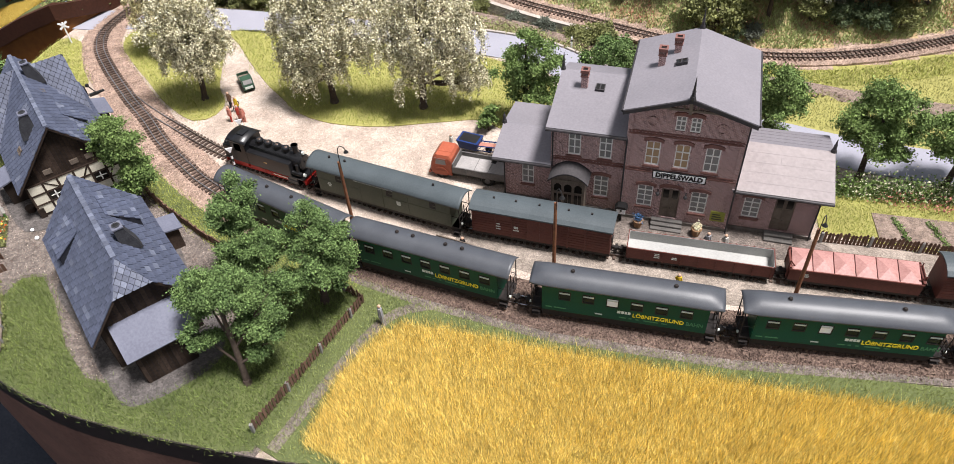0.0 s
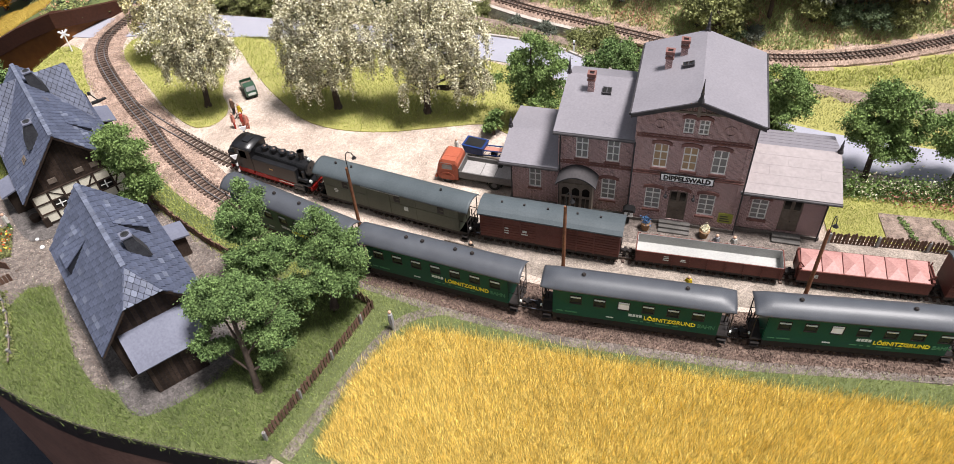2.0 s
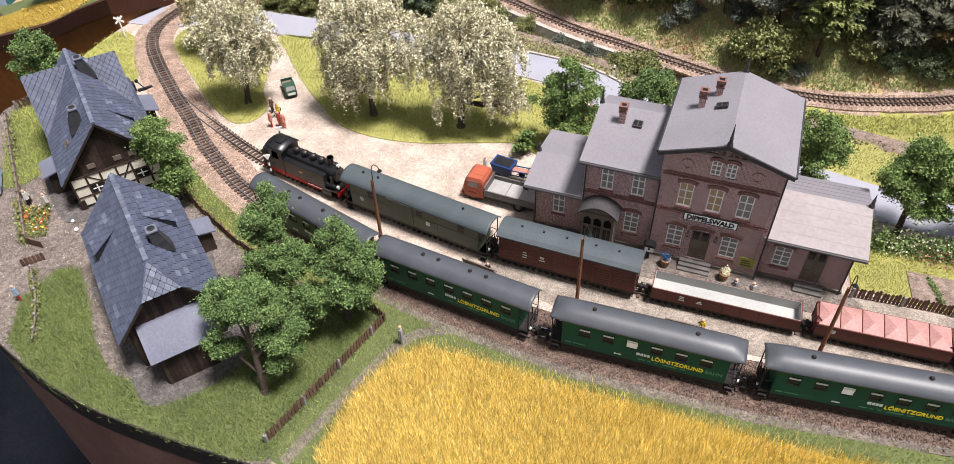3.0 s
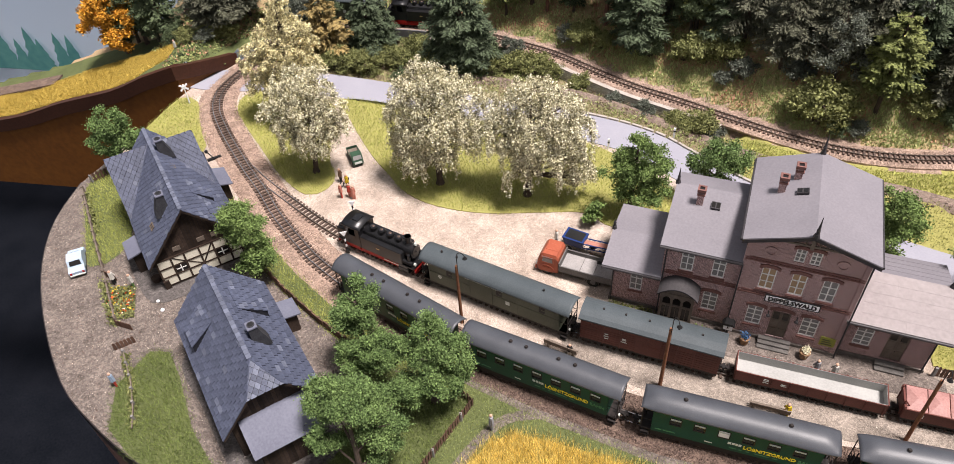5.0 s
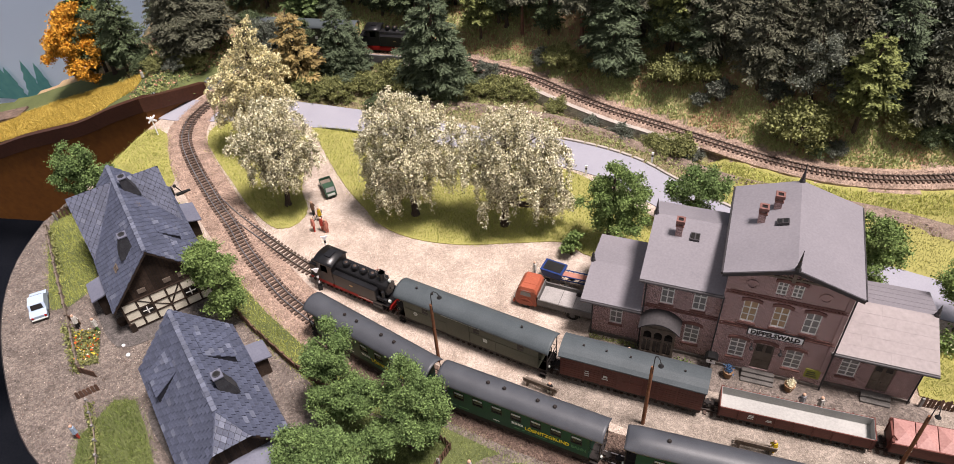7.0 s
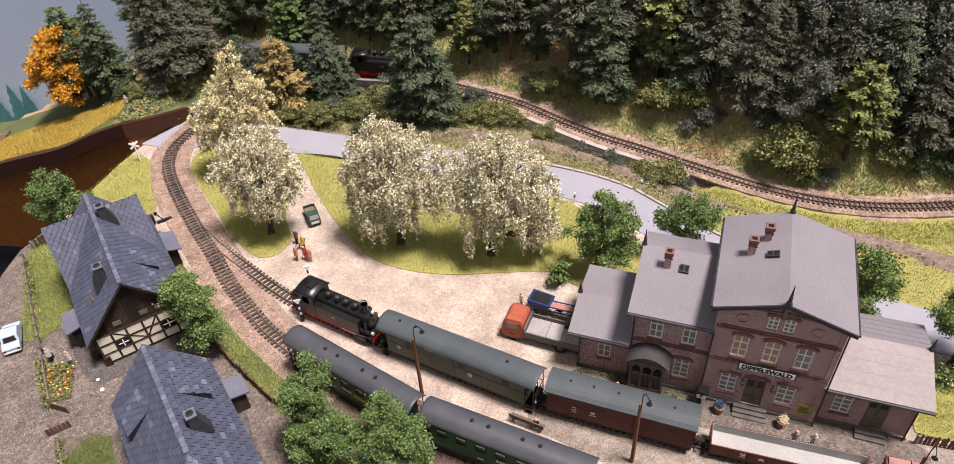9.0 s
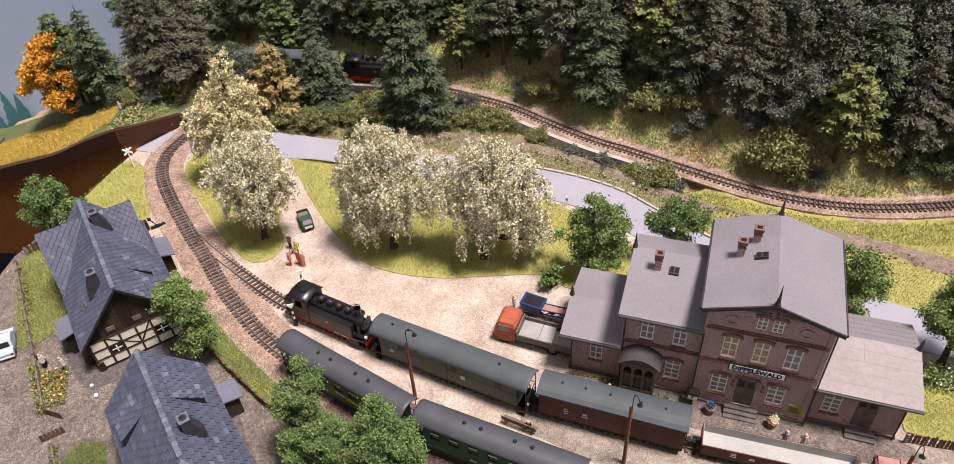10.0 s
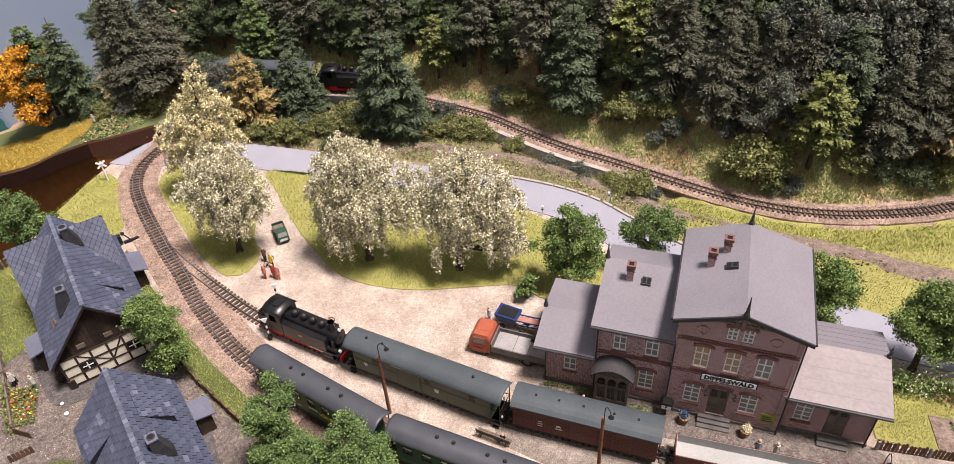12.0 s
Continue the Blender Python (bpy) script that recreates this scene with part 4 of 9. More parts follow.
# glazed porch in front of the wing
PX0, PX1, PY = 5.1, 8.2, -1.75
pr = part("porch", Shape().box(PX0, PX1, PY, -0.1, 0, 1.0).box(PX0, PX0 + 0.16, PY, -0.1, 1.0, 4.5).box(PX1 - 0.16, PX1, PY, -0.1, 1.0, 4.5), M["oldwood"], station, "glazed wooden porch with a curved roof")
s = Shape()
for i in range(4):
    x = PX0 + 0.1 + (PX1 - PX0 - 0.2) * i / 3
    s.box(x - 0.12, x + 0.12, PY - 0.04, PY + 0.14, 1.0, 4.5)
for za, zb in ((1.0, 1.18), (2.9, 3.1), (4.25, 4.6)):
    s.box(PX0, PX1, PY - 0.02, PY + 0.14, za, zb)
for i in range(3):
    xa = PX0 + 0.1 + (PX1 - PX0 - 0.2) * (i + 0.5) / 3
    s.add(arch(xa, 0.85, 3.72, 0.42, PY + 0.1, 0.35, 0.1, 6).v, arch(xa, 0.85, 3.72, 0.42, PY + 0.1, 0.35, 0.1, 6).f)
    s.box(xa - 0.03, xa + 0.03, PY + 0.02, PY + 0.1, 1.1, 2.9)
part("porch_frame", s, M["oldwood"], pr)
for i in range(3):
    xa = PX0 + 0.1 + (PX1 - PX0 - 0.2) * (i + 0.5) / 3
    part("pane", Shape().box(xa - 0.42, xa + 0.42, PY + 0.1, PY + 0.13, 1.1, 2.95), M["pane_dark"], pr)
    part("pane", Shape().box(xa - 0.42, xa + 0.42, PY + 0.1, PY + 0.13, 3.05, 4.3), M["pane_dark"], pr)
rings = []
for yy in (PY - 0.35, -0.1):
    top = [(PX0 - 0.35 + (PX1 - PX0 + 0.7) * i / 12, 4.6 + 1.05 * math.sin(3.14159 * i / 12) ** 0.8) for i in range(13)]
    rings.append([(x, yy, z) for x, z in top] + [(x, yy, z - 0.15) for x, z in reversed(top)])
part("porch_roof", Shape().loft(rings), M["tarred"], pr, "curved grey sheet roof", smooth=False)
part("wall_panel", Shape().add([(PX0, PY + 0.1, 4.5), (PX1, PY + 0.1, 4.5)] + [(PX1 - (PX1 - PX0) * i / 8, PY + 0.1, 4.5 + 0.95 * math.sin(3.14159 * i / 8) ** 0.8) for i in range(1, 8)], [tuple(range(9))]), M["oldwood"], pr)
# wall lamps, poster and climbing plant of the main front
for x in (14.85, 17.35):
    part("wall_lamp", Shape().box(x - 0.05, x + 0.05, YM - 0.35, YM, 3.95, 4.03).ball((x, YM - 0.38, 3.75), 0.2, 6, 4), M["gutter"], station, "dark wall lantern")
M["poster"] = mat("yellow_green_poster", (0.34, 0.33, 0.06, 1), (0.22, 0.24, 0.05, 1), 900, 150, 0.7, bump=0)
po = part("poster_board", Shape().box(19.85, 21.15, YM - 0.12, YM - 0.02, 1.2, 2.35), M["poster"], station, "yellow-green notice board")
s = Shape()
for j in range(3):
    s.box(20.0, 20.9 - 0.1 * j, YM - 0.14, YM - 0.12, 1.4 + 0.28 * j, 1.52 + 0.28 * j)
part("writing", s, M["gutter"], po, "dark illegible lines of writing")
# sheet joints of the pale roof and the slope behind it
for i in range(1, 5):
    f = i / 5
    part("roof_joint", Shape().box(21.4, 29.7, -0.02, 0.02, -0.02, 0.012), M["felt_pale"], station).matrix_basis = pose(0, (-0.6 + 5.8 * f) * U, (5.3 + 1.2 * f) * U, 11.7, 0, 0)
    part("roof_joint", Shape().box(21.4, 29.7, -0.035, 0.035, -0.02, 0.03), M["felt"], station).matrix_basis = pose(0, (5.2 + 4.1 * f) * U, (6.5 - 1.2 * f) * U, -16.3, 0, 0)
for x, ya, ln in ((23.6, 1.16, 2.3), (26.0, 0.0, 1.15), (25.2, 3.48, 2.3), (28.0, 2.3, 1.15)):
    part("roof_joint", Shape().box(x - 0.015, x + 0.015, ya, ya + ln, -0.02, 0.012), M["felt_pale"], station).matrix_basis = pose(0, -0.55 * U, 5.31 * U, 11.7, 0, 0)


# ---- rolling stock ----
M["coach_green"] = mat("dark_green_coach_paint", (0.005, 0.062, 0.034, 1), (0.004, 0.046, 0.026, 1), 600, 40, 0.4, bump=0.03, spec=0.22)
M["coach_roof"] = mat("grey_coach_roof", (0.062, 0.068, 0.078, 1), (0.042, 0.046, 0.055, 1), 1400, 60, 0.46, bump=0.2, spec=0.5)
M["olive"] = mat("olive_van_paint", (0.105, 0.115, 0.082, 1), (0.075, 0.084, 0.06, 1), 700, 50, 0.5, bump=0.05)
M["green_roof"] = mat("grey_green_van_roof", (0.075, 0.09, 0.098, 1), (0.052, 0.064, 0.07, 1), 900, 40, 0.5, bump=0.1)
M["oxide"] = mat("oxide_red_wagon_paint", (0.135, 0.045, 0.035, 1), (0.082, 0.029, 0.024, 1), 800, 50, 0.55, bump=0.12, mix=0.7)
M["oxide_plank"] = mat("oxide_red_wagon_plank", (0.135, 0.045, 0.035, 1), (0.082, 0.029, 0.024, 1), 800, 50, 0.55, bump=0.12, mix=0.7, rand=0.12)
M["pink"] = mat("faded_pink_hopper_lid", (0.40, 0.225, 0.205, 1), (0.28, 0.145, 0.13, 1), 500, 40, 0.45, bump=0.05)
M["grey_in"] = mat("pale_grey_wagon_inside", (0.36, 0.36, 0.345, 1), (0.28, 0.28, 0.27, 1), 600, 40, 0.7, bump=0.05)
M["chassis"] = mat("black_chassis", (0.014, 0.013, 0.013, 1), (0.028, 0.022, 0.02, 1), 800, 90, 0.6, bump=0.15)
M["loco"] = mat("black_locomotive_paint", (0.006, 0.006, 0.007, 1), (0.012, 0.012, 0.013, 1), 700, 60, 0.33, bump=0.08, spec=0.45)
M["red"] = mat("bright_red_wheel_paint", (0.42, 0.02, 0.015, 1), (0.26, 0.014, 0.01, 1), 700, 80, 0.45, bump=0.05)
M["yellow"] = mat("yellow_letter_paint", (0.80, 0.66, 0.03, 1), (0.72, 0.58, 0.03, 1), 700, 80, 0.5, bump=0)
M["letter"] = mat("pale_letter_paint", (0.62, 0.66, 0.62, 1), (0.5, 0.54, 0.5, 1), 700, 80, 0.5, bump=0)
M["dimletter"] = mat("dim_green_letter_paint", (0.07, 0.20, 0.10, 1), (0.05, 0.16, 0.08, 1), 700, 80, 0.5, bump=0)
M["brass"] = mat("brass_fitting", (0.55, 0.42, 0.2, 1), (0.4, 0.3, 0.14, 1), 700, 80, 0.35, metal=0.8, bump=0)


def wheelset(parent, x, r=0.33, material=None):
    s = Shape()
    for y in (-0.45, 0.45):
        s.cyl((x, y - 0.09, 0.52 + r), (x, y + 0.09, 0.52 + r), r, n=14)
    s.cyl((x, -0.9, 0.52 + r), (x, 0.9, 0.52 + r), 0.07, n=6)
    return part("wheelset", s, material or M["chassis"], parent)


def bogie(parent, x, span=1.5, half=0.95):
    b = part("bogie", Shape().box(x - span * 0.72, x + span * 0.72, -half, -half + 0.14, 0.72, 1.0).box(x - span * 0.72, x + span * 0.72, half - 0.14, half, 0.72, 1.0).box(x - 0.35, x + 0.35, -half, half, 0.75, 1.0), M["chassis"], parent)
    for k in (-0.5, 0.5):
        wheelset(b, x + k * span)
        for y in (-half - 0.06, half + 0.06):
            part("axle_box", Shape().box(x + k * span - 0.18, x + k * span + 0.18, y - 0.08, y + 0.08, 0.68, 1.0), M["chassis"], b)
    return b


def coupling(parent, x, d):
    part("coupling", Shape().box(min(x, x + 0.75 * d), max(x, x + 0.75 * d), -0.14, 0.14, 0.95, 1.15).box(x + 0.45 * d - 0.12, x + 0.45 * d + 0.12, -0.32, 0.32, 0.88, 1.2).cyl((x, -0.28, 0.85), (x + 0.6 * d, -0.22, 0.75), 0.05, n=6), M["chassis"], parent)


def railing(parent, x, d, half, z0, z1, roof_z):
    """End platform: floor, posts, rails, steps and brake column, reaching d beyond x."""
    xe = x + d
    k = 1 if d > 0 else -1
    p = part("end_platform", Shape().box(min(x, xe), max(x, xe), -half, half, z0 - 0.14, z0), M["chassis"], parent)
    s = Shape()
    for y in (-half + 0.06, half - 0.06, -half * 0.4, half * 0.4):
        s.cyl((xe - 0.06 * k, y, z0), (xe - 0.06 * k, y, z1 if abs(y) < half * 0.6 else roof_z), 0.05, n=5)
    for z in (z1, z0 + (z1 - z0) * 0.5):
        s.cyl((xe - 0.06 * k, -half + 0.06, z), (xe - 0.06 * k, half - 0.06, z), 0.04, n=5)
    for y in (-half + 0.06, half - 0.06):
        s.cyl((xe - 0.06 * k, y, z1), (x, y, z1), 0.035, n=5)
    s.cyl((xe - 0.3 * k, half * 0.35, z0), (xe - 0.3 * k, half * 0.35, z1 + 0.3), 0.06, n=5)
    part("railing", s, M["chassis"], p)
    for y in (-half - 0.02, half + 0.02):
        for j in range(2):
            part("step", Shape().box(min(x + 0.15 * k, xe - 0.1 * k), max(x + 0.15 * k, xe - 0.1 * k), y - 0.16, y + 0.16, z0 - 0.45 - 0.32 * j, z0 - 0.39 - 0.32 * j), M["chassis"], p)
    part("lamp", Shape().cyl((xe + 0.02 * k, -half * 0.75, z0 + 0.35), (xe + 0.16 * k, -half * 0.75, z0 + 0.35), 0.12, n=8), M["letter"], p, "small white end lamp")


def arc_roof(x0, x1, half, ze, rise, droop=0.0, n=14, th=0.12, xs=None):
    """A long arched roof; droop pulls the ends down and in."""
    rings = []
    xs = xs or ([x0, x0 + 0.25, x0 + 0.7, x0 + 1.3] + [x0 + 1.3 + (x1 - x0 - 2.6) * i / 6 for i in range(1, 6)] + [x1 - 1.3, x1 - 0.7, x1 - 0.25, x1])
    for x in xs:
        e = min(x - x0, x1 - x)
        k = droop * max(0.0, 1 - e / 1.3) ** 1.6
        h = half * (1 - 0.10 * k)
        r = rise * (1 - 0.72 * k)
        prof = []
        for i in range(n + 1):
            a = i / n * 2 - 1
            prof.append((h * a, ze + r * (1 - abs(a) ** 2.3)))
        rings.append([(x, y, z) for y, z in prof] + [(x, y, z - th) for y, z in reversed(prof)])
    return Shape().loft(rings)


def coach(name, nwin, droop, label, white=2, vents=(0.28, 0.42, 0.58, 0.72), first=-5.5, pitch=1.83, shift=0.4):
    th = thing(name, label=label, category="railway coach", group="passenger train")
    L, H, z0, z1 = 6.6, 1.17, 1.5, 4.65
    wins = []
    for i in range(nwin):
        cx = -4.75 + 1.94 * i if nwin == 6 else first + pitch * i
        wins.append((cx - 0.5, cx + 0.5, 2.96, 4.02))
    for side_ in (1, -1):
        s = front_wall(-L, L, z0, z1, wins if side_ == 1 else [(-b, -a, c, d) for a, b, c, d in wins], -H, 0.08)
        p = part("side_wall", s, M["coach_green"], th)
        if side_ == -1:
            p.matrix_basis = Matrix.Rotation(math.pi, 4, "Z")
        for i, (a, b, c, d) in enumerate(wins if side_ == 1 else [(-b, -a, c, d) for a, b, c, d in wins]):
            w = part("window", Shape().loft([[(a + e, yy, c + e), (b - e, yy, c + e), (b - e, yy, d - e), (a + e, yy, d - e)] for e, yy in ((0, -H + 0.05), (0, -H - 0.015), (0.07, -H - 0.015), (0.07, -H + 0.05))], caps=False), M["chassis"], p, "dark window frame")
            part("window_bar", Shape().box(a + 0.05, b - 0.05, -H - 0.01, -H + 0.05, d - 0.34, d - 0.22), M["letter"], w, "pale window bar")
            part("pane", Shape().box(a, b, -H + 0.05, -H + 0.07, c, d), M["signwhite"] if i == white and side_ == 1 and white >= 0 else M["pane_coach"], w)
        if side_ == 1:
            text("L\u00d6\u00dfNITZGRUND", 0.62, M["yellow"], p, pose((2.45 + shift) * U, (-H - 0.012) * U, 2.38 * U, 90, 0, 0) @ Matrix.Diagonal((0.86, 1, 1, 1)), "lettering", "yellow capital letters")
            text("BAHN", 0.58, M["dimletter"], p, pose((5.3 + shift) * U, (-H - 0.012) * U, 2.36 * U, 90, 0, 0) @ Matrix.Diagonal((0.86, 1, 1, 1)), "lettering", "dim green capital letters")
            for xa, xb in ((-0.82, -0.55), (-0.49, -0.27), (-0.22, -0.02), (0.03, 0.25)):
                part("plain_mark", Shape().box(xa + shift, xb + shift, -H - 0.012, -H, 2.4, 2.7), M["letter"], p, "white mark as a plain shape")
            for xa, xb in ((-0.2, 0.35), (0.55, 0.8), (1.1, 1.35), (1.75, 2.9), (3.15, 3.6), (-2.2, -1.6), (-6.3, -5.8), (-5.6, -4.6)):
                part("small_writing", Shape().box(xa, xb, -H - 0.01, -H, 1.85, 1.98), M["letter" if xa < -1.7 and xb > -3 else "dimletter"], p, "small illegible writing")
    part("floor", Shape().box(-L, L, -H + 0.08, H - 0.08, z0 - 0.15, z0 + 0.1), M["chassis"], th)
    part("seats", Shape().box(-L + 0.6, L - 0.6, -0.9, -0.35, z0 + 0.1, 3.3).box(-L + 0.6, L - 0.6, 0.35, 0.9, z0 + 0.1, 3.3), M["letter"], th, "pale seat rows behind the windows")
    for k in (-1, 1):
        part("end_wall", Shape().box(k * L - 0.05, k * L + 0.05, -H + 0.08, H - 0.08, z0, z1), M["coach_green"], th)
        railing(th, k * L, k * 0.95, H - 0.08, z0, 2.8, 4.58)
        bogie(th, k * (L - 2.0))
        coupling(th, k * (L + 0.95), k)
    roof = part("roof", arc_roof(-L - 1.1, L + 1.1, H + 0.14, 4.6, 0.7, droop), M["coach_roof"], th, "grey arched roof with a slight sheen", smooth=True)
    for v in vents:
        x = (v - 0.5) * 2 * (L + 1.1)
        part("roof_vent", Shape().cyl((x, 0, 5.23), (x, 0, 5.4), 0.1, n=8).cyl((x, 0, 5.38), (x, 0, 5.5), 0.19, 0.12, n=8), M["chassis"], roof, "small dark ventilator")
    part("underframe", Shape().box(-L - 0.9, L + 0.9, -1.02, 1.02, 1.28, 1.35).box(-L, L, -1.12, -1.0, 0.85, 1.5).box(-L, L, 1.0, 1.12, 0.85, 1.5).box(-2.2, 2.0, -0.98, -0.5, 0.6, 1.3).cyl((-1, 0.5, 0.75), (1, 0.5, 0.75), 0.25), M["chassis"], th)
    return th


def on_track(th, line, x, tall=1.0, wide=1.0, flip=False):
    """Stand a vehicle on a track where the track passes x."""
    for a, b in zip(line, line[1:]):
        if a.x <= x <= b.x and (a.y < 97.1 or line is UP):
            p = a + (b - a) * ((x - a.x) / max(b.x - a.x, 1e-6))
            break
    near = [q for q in line if (q - p).length < 6.5 and (q.y < 97.1 or line is UP)]
    h = math.degrees(math.atan2(near[-1].y - near[0].y, near[-1].x - near[0].x))
    rail = 0.54 if line is LINE_L else 0.49 if line is UP else 0.37
    th.matrix_basis = pose(p.x * U, p.y * U, (p.z + rail - 0.52 * tall) * U, 0, 0, h + (180 if flip else 0)) @ Matrix.Diagonal((1, wide, tall, 1))


for x, nw, dr, wh, lab in ((-20.6, 7, 0.0, -1, "dark green coach with a plain arched grey roof"), (-5.7, 7, 0.0, -1, "dark green coach with seven windows and yellow lettering"),
                           (10.75, 6, 1.0, 2, "dark green coach with drooping roof ends and one pale window"), (27.3, 7, 1.0, 2, "long dark green coach with rounded grey roof"), (44.1, 7, 1.0, -1, "dark green coach at the end of the train")):
    on_track(coach("railway_coach", nw, dr, lab, wh, (0.3, 0.4, 0.6, 0.7) if dr == 0 else (0.22, 0.75), *((-5.3, 1.93, 1.0) if x > 20 else ())), LINE_L, x)


def plank_side(parent, x0, x1, y, z0, z1, k, out):
    for j in range(k):
        za, zb = z0 + (z1 - z0) * j / k, z0 + (z1 - z0) * (j + 1) / k
        part("plank", Shape().box(x0, x1, min(y, y + 0.06 * out), max(y, y + 0.06 * out), za + 0.018, zb - 0.018), M["oxide_plank"], parent)


def chassis(th, L, H):
    part("underframe", Shape().box(-L, L, -H + 0.1, H - 0.1, 0.82, 1.15), M["chassis"], th)
    for k in (-1, 1):
        bogie(th, k * (L - 1.7), 1.3)
        coupling(th, k * L, k)


def marks(parent, y, items, material=None):
    for x, z, w in items:
        part("small_writing", Shape().box(x - w / 2, x + w / 2, y - 0.012, y, z - 0.05, z + 0.05), material or M["letter"], parent, "small illegible white writing")


def box_wagon(x, label):
    th = thing("box_wagon", label=label, category="goods wagon", group="goods train")
    L, H = 6.45, 1.3
    chassis(th, L, H)
    body = part("body", Shape().box(-L, L, -H, H, 1.15, 3.5), M["oxide"], th)
    for k in (-1, 1):
        plank_side(body, -L, -1.1, k * H, 1.18, 3.45, 9, k)
        plank_side(body, 1.1, L, k * H, 1.18, 3.45, 9, k)
        d = part("sliding_door", Shape().box(-1.15, 1.15, k * H - 0.02 if k > 0 else -H - 0.12, H + 0.12 if k > 0 else -H + 0.02, 1.2, 3.4), M["oxide"], th)
        part("door_bar", Shape().box(-0.04, 0.04, k * (H + 0.12) - 0.03, k * (H + 0.12) + 0.03, 1.2, 3.4), M["oxide"], d)
        part("door_bar", Shape().box(-0.6, 1.15, k * (H + 0.14) - 0.02, k * (H + 0.14) + 0.02, 2.2, 2.27), M["oxide"], d)
        for xx in (-4.2, -2.6, 2.6, 4.2):
            part("side_post", Shape().box(xx - 0.07, xx + 0.07, k * (H + 0.08) - 0.05, k * (H + 0.08) + 0.05, 1.15, 3.5), M["oxide"], body)
        for xx in (-3.4, 3.4):
            part("vent_flap", Shape().box(xx - 0.7, xx + 0.7, k * (H + 0.09) - 0.03, k * (H + 0.09) + 0.03, 2.85, 3.3), M["oxide"], body)
    marks(body, -H - 0.08, ((-3.9, 2.35, 0.35), (-3.9, 2.1, 0.45), (-3.9, 1.85, 0.4), (-2.2, 2.3, 0.4), (-2.2, 2.18, 0.4), (-2.2, 1.95, 0.6)))
    part("roof", arc_roof(-L - 0.2, L + 0.2, H + 0.25, 3.5, 0.42, 0, 8), M["green_roof"], th, "grey-green low arched roof")
    for v in (-4.6, -2.5, -0.3, 2.4, 4.5):
        part("roof_vent", Shape().box(v - 0.09, v + 0.09, -0.09, 0.09, 3.85, 4.02), M["chassis"], th)
    part("brake_wheel", Shape().cyl((L + 0.05, -0.5, 2.2), (L + 0.15, -0.5, 2.2), 0.32, n=10).cyl((L + 0.1, -0.5, 1.1), (L + 0.1, -0.5, 2.2), 0.05, n=5), M["chassis"], th)
    on_track(th, LINE_S, x, 1.235, 0.93)


def van(x, line=LINE_S, train="goods train"):
    th = thing("luggage_van", label="olive green luggage van with grey-green roof", category="railway van", group=train)
    L, H = 7.45, 1.35
    chassis(th, L + 0.7, H)
    body = part("body", Shape().box(-L, L, -H, H, 1.15, 3.5), M["olive"], th)
    for k in (-1, 1):
        y0 = k * H
        part("sheet_joints", Shape().box(-L, L, y0 - 0.03, y0 + 0.03, 2.38, 2.42).box(2.9, 2.94, y0 - 0.03, y0 + 0.03, 1.15, 3.5).box(-2.5, -2.46, y0 - 0.03, y0 + 0.03, 1.15, 3.5), M["olive"], body)
        part("sliding_door", Shape().box(-2.4, 0.1, min(y0, y0 + 0.08 * k), max(y0, y0 + 0.08 * k), 1.2, 3.3), M["olive"], body)
        part("door_track", Shape().box(-2.9, 1.4, min(y0, y0 + 0.2 * k), max(y0, y0 + 0.2 * k), 3.3, 3.42), M["letter"], body, "pale door runner")
        for xx in (-4.9, 0.9, 5.6):
            w = part("window", Shape().box(xx - 0.32, xx + 0.32, y0 - 0.03, y0 + 0.03, 2.55, 3.15), M["black"], body, "small dark barred window")
            part("bar", Shape().box(xx - 0.05, xx + 0.36, y0 - 0.05, y0 + 0.05, 2.82, 2.9), M["olive"], w)
    part("plain_mark", Shape().box(1.6, 2.05, -H - 0.02, -H, 1.85, 2.25), M["letter"], body, "white data panel")
    marks(body, -H, ((-6.1, 2.2, 0.35), (-6.1, 2.05, 0.5), (-6.1, 1.9, 0.3)))
    for k in (-1, 1):
        railing(th, k * L, k * 0.9, H - 0.08, 1.15, 2.2, 3.5)
    roof = part("roof", arc_roof(-L - 1.05, L + 1.05, H + 0.2, 3.45, 0.55, 0, 10), M["green_roof"], th, "grey-green low arched roof", smooth=True)
    for v in (-6.4, -4.6, 5.2):
        part("roof_vent", Shape().cyl((v, 0, 3.95), (v, 0, 4.15), 0.12, n=6), M["chassis"], roof)
    on_track(th, line, x, 1.235, 0.91)


